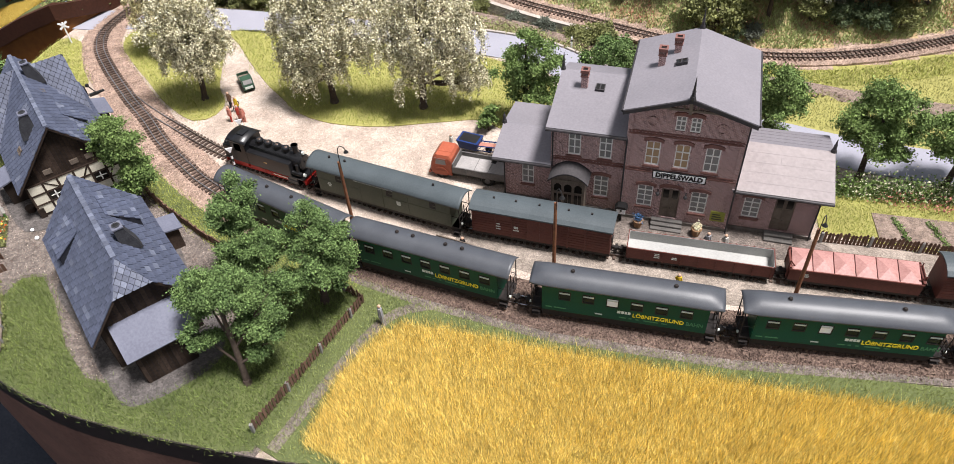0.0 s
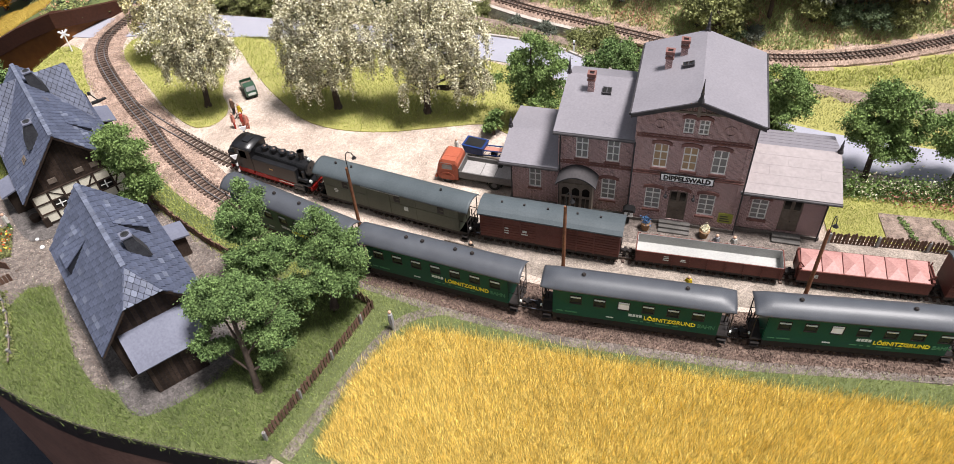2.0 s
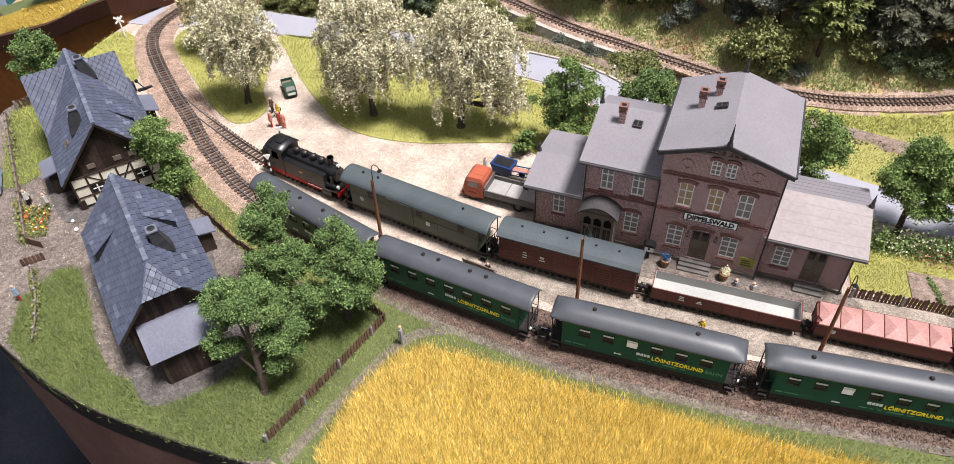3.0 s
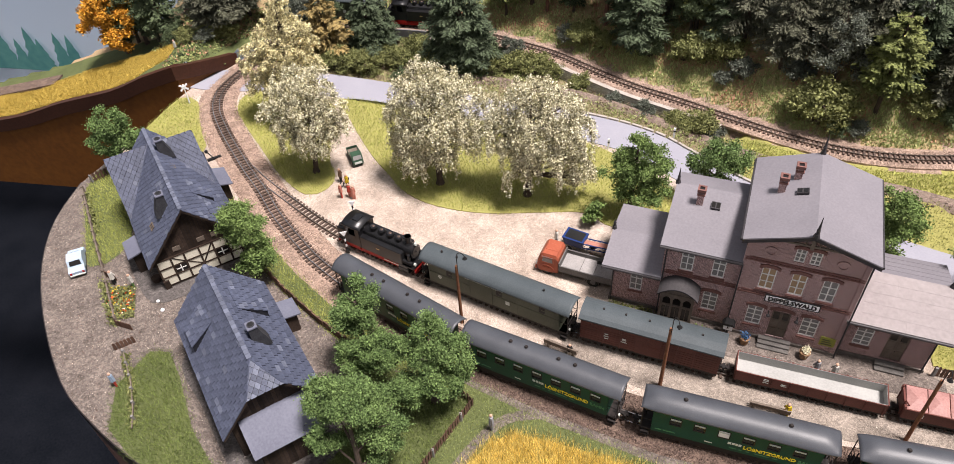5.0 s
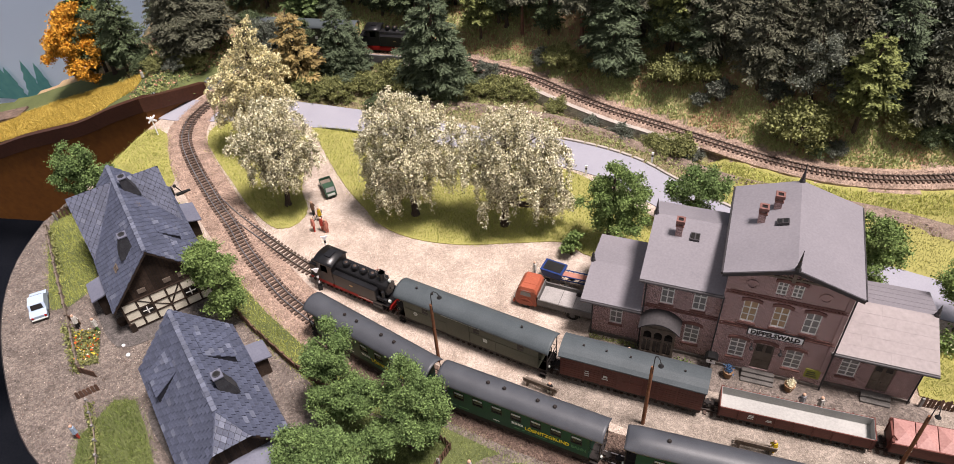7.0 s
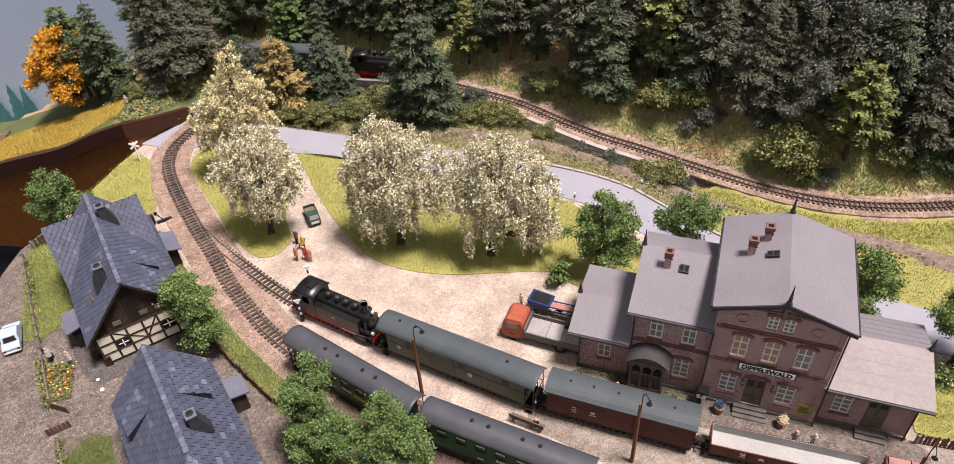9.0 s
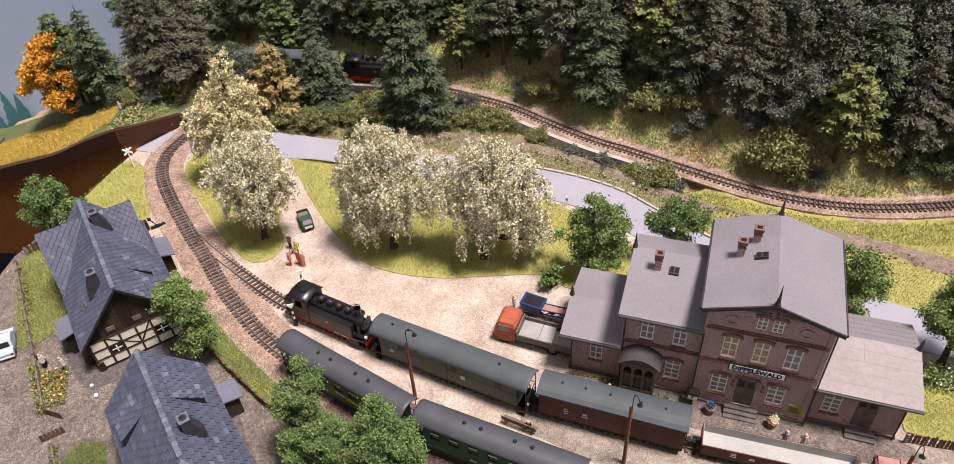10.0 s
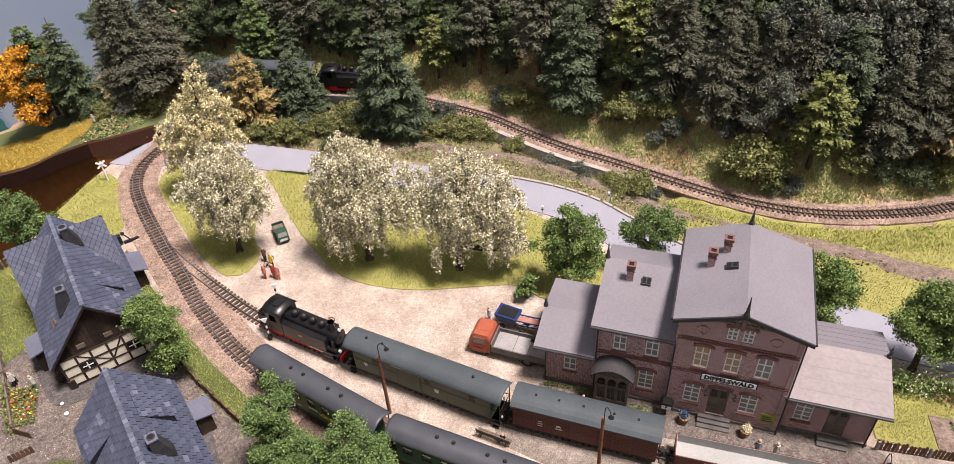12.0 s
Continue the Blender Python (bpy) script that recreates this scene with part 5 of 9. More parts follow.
def open_wagon(x):
    th = thing("open_wagon", label="oxide red low-sided open wagon, pale grey inside", category="goods wagon", group="goods train")
    L, H = 6.3, 1.3
    chassis(th, L, H)
    part("floor", Shape().box(-L + 0.1, L - 0.1, -H + 0.1, H - 0.1, 1.15, 1.4), M["grey_in"], th, "pale grey bare floor")
    for k in (-1, 1):
        d = part("side_board", Shape().box(-L, L, min(k * H, k * (H - 0.09)), max(k * H, k * (H - 0.09)), 1.15, 2.45, bevel=0.0), M["oxide"], th)
        part("lining", Shape().box(-L + 0.1, L - 0.1, min(k * (H - 0.09), k * (H - 0.12)), max(k * (H - 0.09), k * (H - 0.12)), 1.4, 2.46), M["grey_in"], d, "pale grey inner face")
        for j in range(9):
            xx = -L + 0.2 + (2 * L - 0.4) * j / 8
            part("stake", Shape().box(xx - 0.06, xx + 0.06, min(k * H, k * (H + 0.07)), max(k * H, k * (H + 0.07)), 1.1, 2.5), M["oxide"], d)
        e = part("end_board", Shape().box(min(k * L, k * (L - 0.09)), max(k * L, k * (L - 0.09)), -H, H, 1.15, 2.55), M["oxide"], th)
        part("lining", Shape().box(min(k * (L - 0.09), k * (L - 0.12)), max(k * (L - 0.09), k * (L - 0.12)), -H + 0.12, H - 0.12, 1.4, 2.5), M["grey_in"], e)
    marks(th, -H - 0.002, ((-3.6, 2.1, 0.4), (-3.6, 1.9, 0.45), (-3.6, 1.65, 0.5), (-2.1, 1.9, 0.4), (-2.1, 1.72, 0.5)))
    on_track(th, LINE_S, x, 0.95, 0.89)


def hopper(x):
    th = thing("hopper_wagon", label="pinkish red covered wagon with folding pyramid lids", category="goods wagon", group="goods train")
    L, H = 5.2, 1.3
    chassis(th, L, H)
    part("body", Shape().box(-L, L, -H, H, 1.15, 2.3), M["oxide"], th)
    part("top_rail", Shape().box(-L - 0.05, L + 0.05, -H - 0.06, -H + 0.06, 2.25, 2.4).box(-L - 0.05, L + 0.05, H - 0.06, H + 0.06, 2.5, 2.7).box(-L - 0.1, -L + 0.1, -H, H, 2.25, 2.6).box(L - 0.1, L + 0.1, -H, H, 2.25, 2.6), M["oxide"], th)
    n = 6
    for i in range(n):
        xa, xb = -L + 0.12 + (2 * L - 0.24) * i / n + 0.04, -L + 0.12 + (2 * L - 0.24) * (i + 1) / n - 0.04
        xm = (xa + xb) / 2
        for k in (-1, 1):
            ya, yb = -H + 0.08, H - 0.05
            vs = [(xa, ya, 2.35), (xb, ya, 2.35), (xb, yb, 2.75), (xa, yb, 2.75), (xm, ya * 0.15, 2.85)]
        part("lid", Shape().add(vs + [(xa, ya, 2.2), (xb, ya, 2.2), (xb, yb, 2.2), (xa, yb, 2.2)], [(0, 1, 4), (1, 2, 4), (2, 3, 4), (3, 0, 4), (0, 5, 6, 1), (1, 6, 7, 2), (2, 7, 8, 3), (3, 8, 5, 0)]), M["pink"], th, "faded pink pyramid lid")
    for k in (-1, 1):
        part("end_frame", Shape().cyl((k * (L + 0.1), -0.9, 1.2), (k * (L + 0.1), -0.9, 3.0), 0.06, n=5).cyl((k * (L + 0.1), -0.9, 3.0), (k * (L - 0.4), -0.9, 2.4), 0.06, n=5).cyl((k * (L + 0.1), 0.9, 1.2), (k * (L + 0.1), 0.9, 3.0), 0.06, n=5).cyl((k * (L + 0.1), -0.9, 2.7), (k * (L + 0.1), 0.9, 2.7), 0.06, n=5), M["oxide"], th)
    marks(th, -H, ((-3.8, 1.95, 0.35), (-3.8, 1.8, 0.4), (-3.8, 1.65, 0.4)))
    on_track(th, LINE_S, x, 1.05, 0.89)


def locomotive(x, line=LINE_S, train="goods train"):
    """A large narrow-gauge tank engine; its chimney points along +x."""
    th = thing("steam_locomotive", label="black tank steam locomotive with red wheels and frame", category="steam locomotive", group=train)
    part("frame", Shape().box(-5.4, 5.3, -0.95, 0.95, 1.05, 1.3).box(-5.4, -5.2, -1.15, 1.15, 0.9, 1.25).box(5.1, 5.3, -1.15, 1.15, 0.9, 1.2).box(-4.7, 3.1, -1.08, -0.98, 0.72, 1.2).box(-4.7, 3.1, 0.98, 1.08, 0.72, 1.2), M["red"], th, "red frame and buffer beams")
    part("running_board", Shape().box(-5.2, 5.2, -1.36, 1.36, 1.5, 1.6), M["loco"], th)
    for k in (-1, 1):
        part("side_tank", Shape().box(-1.9, 3.7, min(k * 0.66, k * 1.36), max(k * 0.66, k * 1.36), 1.6, 3.02, bevel=0.07), M["loco"], th, "black side water tank")
        part("number_plate", Shape().box(0.3, 0.75, k * 1.37 - 0.01, k * 1.37 + 0.01, 2.25, 2.38), M["brass"], th, "plain brass plate")
        part("cylinder", Shape().cyl((3.2, k * 1.1, 1.05), (4.5, k * 1.1, 1.05), 0.38, n=10).box(3.3, 4.4, k * 1.1 - 0.28, k * 1.1 + 0.28, 1.2, 1.55), M["loco"], th)
        rod = part("side_rod", Shape().box(-2.2, 2.2, k * 1.02 - 0.04, k * 1.02 + 0.04, 0.86, 0.98).box(1.0, 3.4, k * 1.1 - 0.04, k * 1.1 + 0.04, 0.98, 1.08), M["railtop"], th, "bright steel rods")
        part("toolbox", Shape().box(-3.4, -2.1, min(k * 0.9, k * 1.36), max(k * 0.9, k * 1.36), 1.1, 1.5), M["red"], th)
        part("pipe", Shape().cyl((-1.9, k * 0.62, 3.35), (3.6, k * 0.62, 3.25), 0.05, n=5).cyl((-1.9, k * 0.75, 2.95), (4.2, k * 0.75, 2.9), 0.045, n=5), M["loco"], th)
        part("air_tank", Shape().cyl((3.75, k * 1.05, 1.95), (4.9, k * 1.05, 1.95), 0.24, n=8), M["loco"], th)
    for i in range(5):
        wheelset(th, -2.2 + 1.1 * i, 0.46, M["red"])
    wheelset(th, -3.9, 0.3, M["red"])
    wheelset(th, 3.9, 0.3, M["red"])
    part("boiler", Shape().cyl((-2.0, 0, 2.8), (3.6, 0, 2.8), 0.74, n=20).cyl((3.55, 0, 2.8), (4.7, 0, 2.8), 0.8, n=20), M["loco"], th, smooth=False)
    part("smokebox_door", Shape().cyl((4.7, 0, 2.85), (4.82, 0, 2.85), 0.72, 0.6, n=20).cyl((4.82, 0, 2.85), (4.92, 0, 2.85), 0.12, n=8), M["loco"], th)
    for xx, r, h in ((3.95, 0.34, 0.95),):
        part("chimney", Shape().cyl((xx, 0, 3.6), (xx, 0, 3.6 + h), r * 0.85, r, n=14).cyl((xx, 0, 3.55), (xx, 0, 3.72), r * 1.25, r * 0.9, n=14).cyl((xx, 0, 3.6 + h - 0.12), (xx, 0, 3.6 + h), r * 1.12, n=14), M["loco"], th, "black chimney")
    for xx in (2.7, 1.55, 0.4, -0.75):
        part("dome", Shape().cyl((xx, 0, 3.4), (xx, 0, 3.86), 0.4, n=14).cyl((xx, 0, 3.86), (xx, 0, 3.98), 0.44, 0.36, n=14), M["loco"], th, "black boiler dome")
        part("dome_lid", Shape().cyl((xx, 0, 3.98), (xx, 0, 4.04), 0.2, 0.12, n=8), M["rail"], th)
    cabw = front_wall(-3.9, -1.9, 1.6, 3.9, [(-3.35, -2.5, 2.75, 3.6)], -1.36, 0.09)
    a = part("cab_side", cabw, M["loco"], th)
    b = part("cab_side", front_wall(1.9, 3.9, 1.6, 3.9, [(2.5, 3.35, 2.75, 3.6)], -1.36, 0.09), M["loco"], th)
    b.matrix_basis = Matrix.Rotation(math.pi, 4, "Z")
    part("cab_wall", Shape().box(-1.95, -1.87, -1.28, 1.28, 1.6, 3.95).box(-3.93, -3.85, -1.28, 1.28, 1.6, 3.95), M["loco"], th)
    part("cab_roof", arc_roof(-4.25, -1.65, 1.42, 3.85, 0.3, 0, 10, 0.1, [-4.25, -3.0, -1.65]), M["loco"], th, smooth=True)
    part("roof_hatch", Shape().box(-3.3, -2.5, -0.5, 0.5, 4.1, 4.24), M["loco"], th)
    part("coal_bunker", Shape().box(-5.2, -3.9, -1.25, 1.25, 1.6, 3.0, bevel=0.08), M["loco"], th)
    s = Shape()
    for i in range(40):
        s.ball((random.uniform(-5.0, -4.05), random.uniform(-1.0, 1.0), 3.0 + random.uniform(0, 0.15)), random.uniform(0.08, 0.16), 5, 3)
    part("coal", s, M["black"], th, "lumps of black coal")
    for xx, k in ((5.0, 1), (-5.25, -1)):
        for y in (-0.85, 0.85):
            part("head_lamp", Shape().cyl((xx, y, 1.85), (xx + 0.22 * k, y, 1.85), 0.17, n=10), M["letter"], th, "pale round lamp")
    part("head_lamp", Shape().cyl((4.75, 0, 3.85), (4.97, 0, 3.85), 0.16, n=10), M["letter"], th, "pale round lamp")
    part("pump", Shape().cyl((4.45, -0.95, 2.0), (4.45, -0.95, 2.9), 0.18, n=8).cyl((4.4, 0.95, 2.0), (4.4, 0.95, 2.8), 0.18, n=8), M["loco"], th)
    coupling(th, 5.3, 1)
    coupling(th, -5.4, -1)
    on_track(th, line, x, 1.12, 0.95)


locomotive(-25.0)
van(-11.3)
box_wagon(3.9, "oxide red boarded box wagon with grey-green roof")
open_wagon(17.8)
hopper(30.3)
box_wagon(43.0, "oxide red box wagon at the end of the goods train")
# the short train on the hillside, half hidden by the firs
locomotive(-32.4, UP, "hillside train")
van(-46.6, UP, "hillside train")

# ---- the two slate-roofed houses ----
M["slate"] = mat("blue_grey_slate", (0.078, 0.090, 0.132, 1), (0.050, 0.058, 0.088, 1), 700, 60, 0.55, rand=0.16, bump=0.12)
M["slate_st"] = mat("blue_grey_slates", (0.078, 0.090, 0.132, 1), (0.050, 0.058, 0.088, 1), 700, 60, 0.55, island=0.16, bump=0.12)
M["slate_pale"] = mat("pale_worn_slate", (0.122, 0.136, 0.18, 1), (0.085, 0.096, 0.132, 1), 700, 60, 0.6, rand=0.25, bump=0.12)
M["slate_base"] = mat("dark_roof_boards", (0.022, 0.023, 0.03, 1), (0.015, 0.015, 0.02, 1), 700, 60, 0.8, bump=0.1)
M["plank"] = mat("dark_brown_boarding", (0.050, 0.034, 0.025, 1), (0.022, 0.015, 0.012, 1), 500, 90, 0.8, bump=0.35, rand=0.45)
M["plaster"] = mat("cream_plaster", (0.74, 0.71, 0.60, 1), (0.60, 0.57, 0.46, 1), 600, 60, 0.9, bump=0.15)
M["sheet"] = mat("blue_grey_sheet_roof", (0.135, 0.143, 0.185, 1), (0.095, 0.10, 0.135, 1), 500, 30, 0.62, bump=0.12)
M["lichen"] = mat("grey_chimney_slate", (0.048, 0.05, 0.056, 1), (0.022, 0.022, 0.026, 1), 900, 160, 0.7, bump=0.3)


def plane_frame(a, b, c):
    """Origin a, x towards b, y up the slope towards c."""
    a, b, c = Vector(a), Vector(b), Vector(c)
    ex = (b - a).normalized()
    n = ex.cross(c - a).normalized()
    ey = n.cross(ex)
    m = Matrix((ex, ey, n)).transposed().to_4x4()
    m.translation = a
    return m


def clip(poly, area):
    """The part of a flat outline that lies inside a convex area given anticlockwise."""
    for (ax, ay), (bx, by) in zip(area, area[1:] + area[:1]):
        out = []
        side = lambda p: (bx - ax) * (p[1] - ay) - (by - ay) * (p[0] - ax)
        for p, q in zip(poly, poly[1:] + poly[:1]):
            sp, sq = side(p), side(q)
            if sp >= 0:
                out.append(p)
            if (sp >= 0) != (sq >= 0):
                k = sp / (sp - sq)
                out.append((p[0] + (q[0] - p[0]) * k, p[1] + (q[1] - p[1]) * k))
        poly = out
        if len(poly) < 3:
            return []
    return poly


def slates(parent, poly, w=0.8, row=0.46, single=True, kind="flat", pale=0.05, seed=1, every=1):
    """Lay slates over a flat roof face, cut off at its edges; poly[0] to poly[1] is the eave."""
    rng = random.Random(seed)
    m = plane_frame(poly[0], poly[1], poly[2])
    inv = m.inverted()
    p2 = [tuple((inv @ Vector(p))[:2]) for p in poly]
    xs, ys = [p[0] for p in p2], [p[1] for p in p2]
    cx, cy = sum(xs) / len(xs), sum(ys) / len(ys)
    big = [(x + 0.06 * (1 if x > cx else -1), y + 0.06 * (1 if y > cy else -1)) for x, y in p2]
    g = 0.038
    whole = [(0, -row * 0.6), (w * 0.5 - g, 0), (0, row * 0.6), (-w * 0.5 + g, 0)] if kind == "diamond" else [(-w / 2 + g, -row * 0.5), (w / 2 - g, -row * 0.5), (w / 2 - g, row * 0.52), (-w / 2 + g, row * 0.52)]
    k0, k1 = min(p[1] for p in whole), max(p[1] for p in whole)
    joined, joined_pale, shared = Shape(), Shape(), {}

    def body(out):
        lift = [0.11 - 0.075 * (q[1] - k0) / (k1 - k0) for q in out]
        n = len(out)
        return Shape().add([(q[0], q[1], 0.0) for q in out] + [(q[0], q[1], z) for q, z in zip(out, lift)], [tuple(range(n, 2 * n))] + [(i, (i + 1) % n, n + (i + 1) % n, n + i) for i in range(n)])

    r, y = 0, min(ys) + (row * 0.5 if kind == "flat" else 0.0)
    while y < max(ys) + row * 0.5:
        x = min(xs) + (r % 2) * w / 2 + (rng.uniform(-0.05, 0.05) if kind == "flat" else 0)
        while x < max(xs) + w:
            out = clip([(a + x, b + y) for a, b in whole], big)
            area = abs(sum(a[0] * b[1] - b[0] * a[1] for a, b in zip(out, out[1:] + out[:1]))) / 2 if out else 0
            if area > 0.03:
                q = m @ Matrix.Translation((x, y, rng.uniform(0.0, 0.015)))
                light = rng.random() < pale
                local = [(a - x, b - y) for a, b in out]
                full = len(local) == 4 and area > 0.999 * abs(sum(a[0] * b[1] - b[0] * a[1] for a, b in zip(whole, whole[1:] + whole[:1]))) / 2
                if single:
                    me = shared.get(light) if full else None
                    if me is None:
                        me = body(whole if full else local).mesh("slate", M["slate_pale"] if light else M["slate"])
                        if full:
                            shared[light] = me
                    ob = new("slate", me)
                    ob.parent = parent
                    q.translation *= U
                    ob.matrix_basis = q
                else:
                    s = body(local)
                    (joined_pale if light else joined).add(s.v, s.f, q)
            x += w
        y += row if kind == "flat" else row * 0.6
        r += 1
    if not single:
        tagged(part("slate_covering", joined, M["slate_st"], parent), kind="stuff")
        if joined_pale.v:
            tagged(part("pale_slate_covering", joined_pale, M["slate_pale"], parent), kind="stuff")


def face(poly, th=0.18):
    return Shape().slab(poly, th)


def boards(parent, a, b, z0, ztop, n, out=0.05):
    """Upright boards from a to b, each up to ztop(t)."""
    a, b = Vector((*a, 0)), Vector((*b, 0))
    d = (b - a)
    nrm = Vector((d.y, -d.x, 0)).normalized()
    for i in range(n):
        p, q = a + d * (i / n) + d.normalized() * 0.015, a + d * ((i + 1) / n) - d.normalized() * 0.015
        za, zb = ztop(i / n), ztop((i + 1) / n)
        o = nrm * (out + random.uniform(0, 0.03))
        vs = [(p.x, p.y, z0), (q.x, q.y, z0), (q.x, q.y, zb), (p.x, p.y, za), (p.x + o.x, p.y + o.y, z0), (q.x + o.x, q.y + o.y, z0), (q.x + o.x, q.y + o.y, zb), (p.x + o.x, p.y + o.y, za)]
        part("board", Shape().add(vs, [(4, 5, 6, 7), (3, 2, 1, 0), (0, 1, 5, 4), (1, 2, 6, 5), (2, 3, 7, 6), (3, 0, 4, 7)]), M["plank"], parent)


def roof_chimney(parent, u, v, z, side):
    """A slate-hung chimney with a round flue."""
    far, near = v - 0.38 * side, v + 0.38 * side
    rings = [[(u - w, far, zz), (u + w, far, zz), (u + w, near + run * side, zz), (u - w, near + run * side, zz)] for w, run, zz in ((0.62, 0.75, z - 2.6), (0.56, 0.6, z - 1.9), (0.46, 0.08, z - 0.5), (0.43, 0.0, z))]
    c = part("chimney", Shape().loft([r if side > 0 else r[::-1] for r in rings]), M["lichen"], parent, "grey slate-hung chimney with a flared foot")
    part("chimney_cap", Shape().box(u - 0.5, u + 0.5, v - 0.45, v + 0.45, z - 0.12, z + 0.03, bevel=0.03), M["sheet"], c, "grey slate cap")
    part("flue", Shape().cyl((u, v, z), (u, v, z + 0.06), 0.27, n=14), M["black"], c, "round black flue")
    part("collar", Shape().loft([[(u + 0.34 * math.cos(i * 0.5236), v + 0.34 * math.sin(i * 0.5236), zz) for i in range(12)] for zz in (z - 0.02, z + 0.09)] + [[(u + 0.25 * math.cos(i * 0.5236), v + 0.25 * math.sin(i * 0.5236), z + 0.09) for i in range(12)]], caps=False), M["lichen"], c)


def roof_flap(parent, u, v, z, side, w=1.3, run=1.9, lift=0.5, slope=0.0):
    """A shed dormer that lifts out of a slope falling towards v * side."""
    top = [(u - w, v, z), (u + w, v, z), (u + w, v + run * side, z - slope * run + lift), (u - w, v + run * side, z - slope * run + lift)]
    low = [(u - w, v, z - 0.1), (u + w, v, z - 0.1), (u + w, v + run * side, z - slope * run - 0.1), (u - w, v + run * side, z - slope * run - 0.1)]
    d = part("roof_dormer", Shape().add(top + low, [(0, 1, 2, 3), (2, 6, 7, 3), (1, 2, 6, 5), (0, 4, 7, 3)]), M["slate_base"], parent, "low slated dormer")
    poly = [top[3], top[2], top[1], top[0]] if side < 0 else [top[2], top[3], top[0], top[1]]
    slates(d, poly, 0.7, 0.46, True, "flat", 0.1, 5)
    return d


def barn():
    th = thing("barn", -37.53, 54.8, 0, -48.38, "dark boarded barn with a blue-grey slate half-hipped roof", "barn")
    zr, ze, zh, L, Lf, w, wh = 9.95, 4.75, 8.139, 13.0, 15.3, 4.45, 1.55
    b0, b1, bw = 0.7, 14.5, 3.55
    zg = lambda v: zr - 0.35 - (zr - ze) / w * abs(v)
    core = Shape().box(b0, b1, -bw, bw, 0, 5.2)
    core.add([(b1, -bw, 5.2), (b1, bw, 5.2), (b1, 1.6, 7.9), (b1, -1.6, 7.9)], [(0, 1, 2, 3)])
    core.add([(b0, -bw, 5.2), (b0, bw, 5.2), (b0, 0, 9.4)], [(0, 2, 1)])
    wall = part("wall", core, M["slate_base"], th, "dark inner wall")
    boards(wall, (b1, -bw), (b1, bw), 0.3, lambda t: min(zg(-bw + 2 * bw * t), 8.0), 18)
    boards(wall, (b0, -bw), (b1, -bw), 0.3, lambda t: 5.2, 30)
    boards(wall, (b1, bw), (b0, bw), 0.3, lambda t: 5.2, 30)
    part("plinth", Shape().box(b0 - 0.1, b1 + 0.15, -bw - 0.15, bw + 0.15, -0.05, 0.35), M["plinth"], th, "grey stone plinth")
    left = [(Lf, -w, ze), (Lf, -wh, zh), (L, 0, zr), (0, 0, zr), (0, -w, ze)]
    right = [(0, w, ze), (0, 0, zr), (L, 0, zr), (Lf, wh, zh), (Lf, w, ze)]
    hip = [(Lf, -wh, zh), (Lf, wh, zh), (L, 0, zr)]
    for poly, lab in ((left, "west"), (right, "east"), (hip, "hip")):
        r = part("roof", face(poly), M["slate_base"], th, "slate roof face")
        if lab == "west":
            slates(r, [left[4], left[0], left[1], left[2], left[3]], 0.86, 0.5, True, seed=2)
        elif lab == "east":
            slates(r, [right[4], right[0], right[1], right[2], right[3]], 0.86, 0.5, True, seed=3)
        else:
            slates(r, hip, 0.62, 0.6, True, "diamond", 0.35, 4)
    for i in range(24):
        x = 0.2 + 12.8 * i / 24
        part("ridge_cap", Shape().box(x, x + 0.5, -0.2, 0.2, zr - 0.02 + random.uniform(0, 0.03), zr + 0.14), M["slate_pale"], th)
    for v in (-1, 1):
        part("verge_board", Shape().add([(Lf + 0.02, v * w, ze - 0.3), (Lf + 0.02, v * wh, zh - 0.3), (Lf + 0.02, v * wh, zh + 0.02), (Lf + 0.02, v * w, ze + 0.02), (Lf - 0.1, v * w, ze - 0.3), (Lf - 0.1, v * wh, zh - 0.3), (Lf - 0.1, v * wh, zh + 0.02), (Lf - 0.1, v * w, ze + 0.02)],
                                            [(0, 1, 2, 3), (7, 6, 5, 4), (0, 4, 5, 1), (3, 2, 6, 7)]), M["plank"], th)
    sl = (zr - ze) / w
    roof_chimney(th, 9.9, 1.25, 10.35, 1)
    roof_flap(th, 4.4, 1.0, zr - sl * 1.0 + 0.1, 1, 1.6, 2.3, 0.85, slope=sl)
    roof_flap(th, 4.2, -1.5, zr - sl * 1.5 + 0.1, -1, 1.5, 2.3, 0.85, slope=sl)
    # lean-to shed at the gable
    lt = part("lean_to", Shape().box(14.6, 17.3, -2.3, 2.0, 0, 3.7), M["slate_base"], th, "boarded lean-to shed")
    boards(lt, (17.3, -2.3), (17.3, 2.0), 0.05, lambda t: 3.6, 13)
    boards(lt, (14.6, -2.3), (17.3, -2.3), 0.05, lambda t: 4.6 - 1.0 * t, 8)
    top = part("lean_to_roof", Shape().slab([(14.5, 3.0, 5.3), (14.4, -2.9, 5.3), (17.9, -2.9, 3.85), (17.9, 2.9, 3.85)], 0.16), M["sheet"], th, "blue-grey sheet lean-to roof")
    part("sheet_joint", Shape().box(14.5, 17.85, 0.3, 0.36, 0, 0.05, Matrix.Translation((0, 0, 0))), M["sheet"], top).matrix_basis = Matrix.Translation((0, 0, 0))
    # small privy at the yard side
    pv = part("privy", Shape().box(2.0, 3.6, 4.6, 6.0, 0, 2.6), M["plank"], th, "small boarded privy")
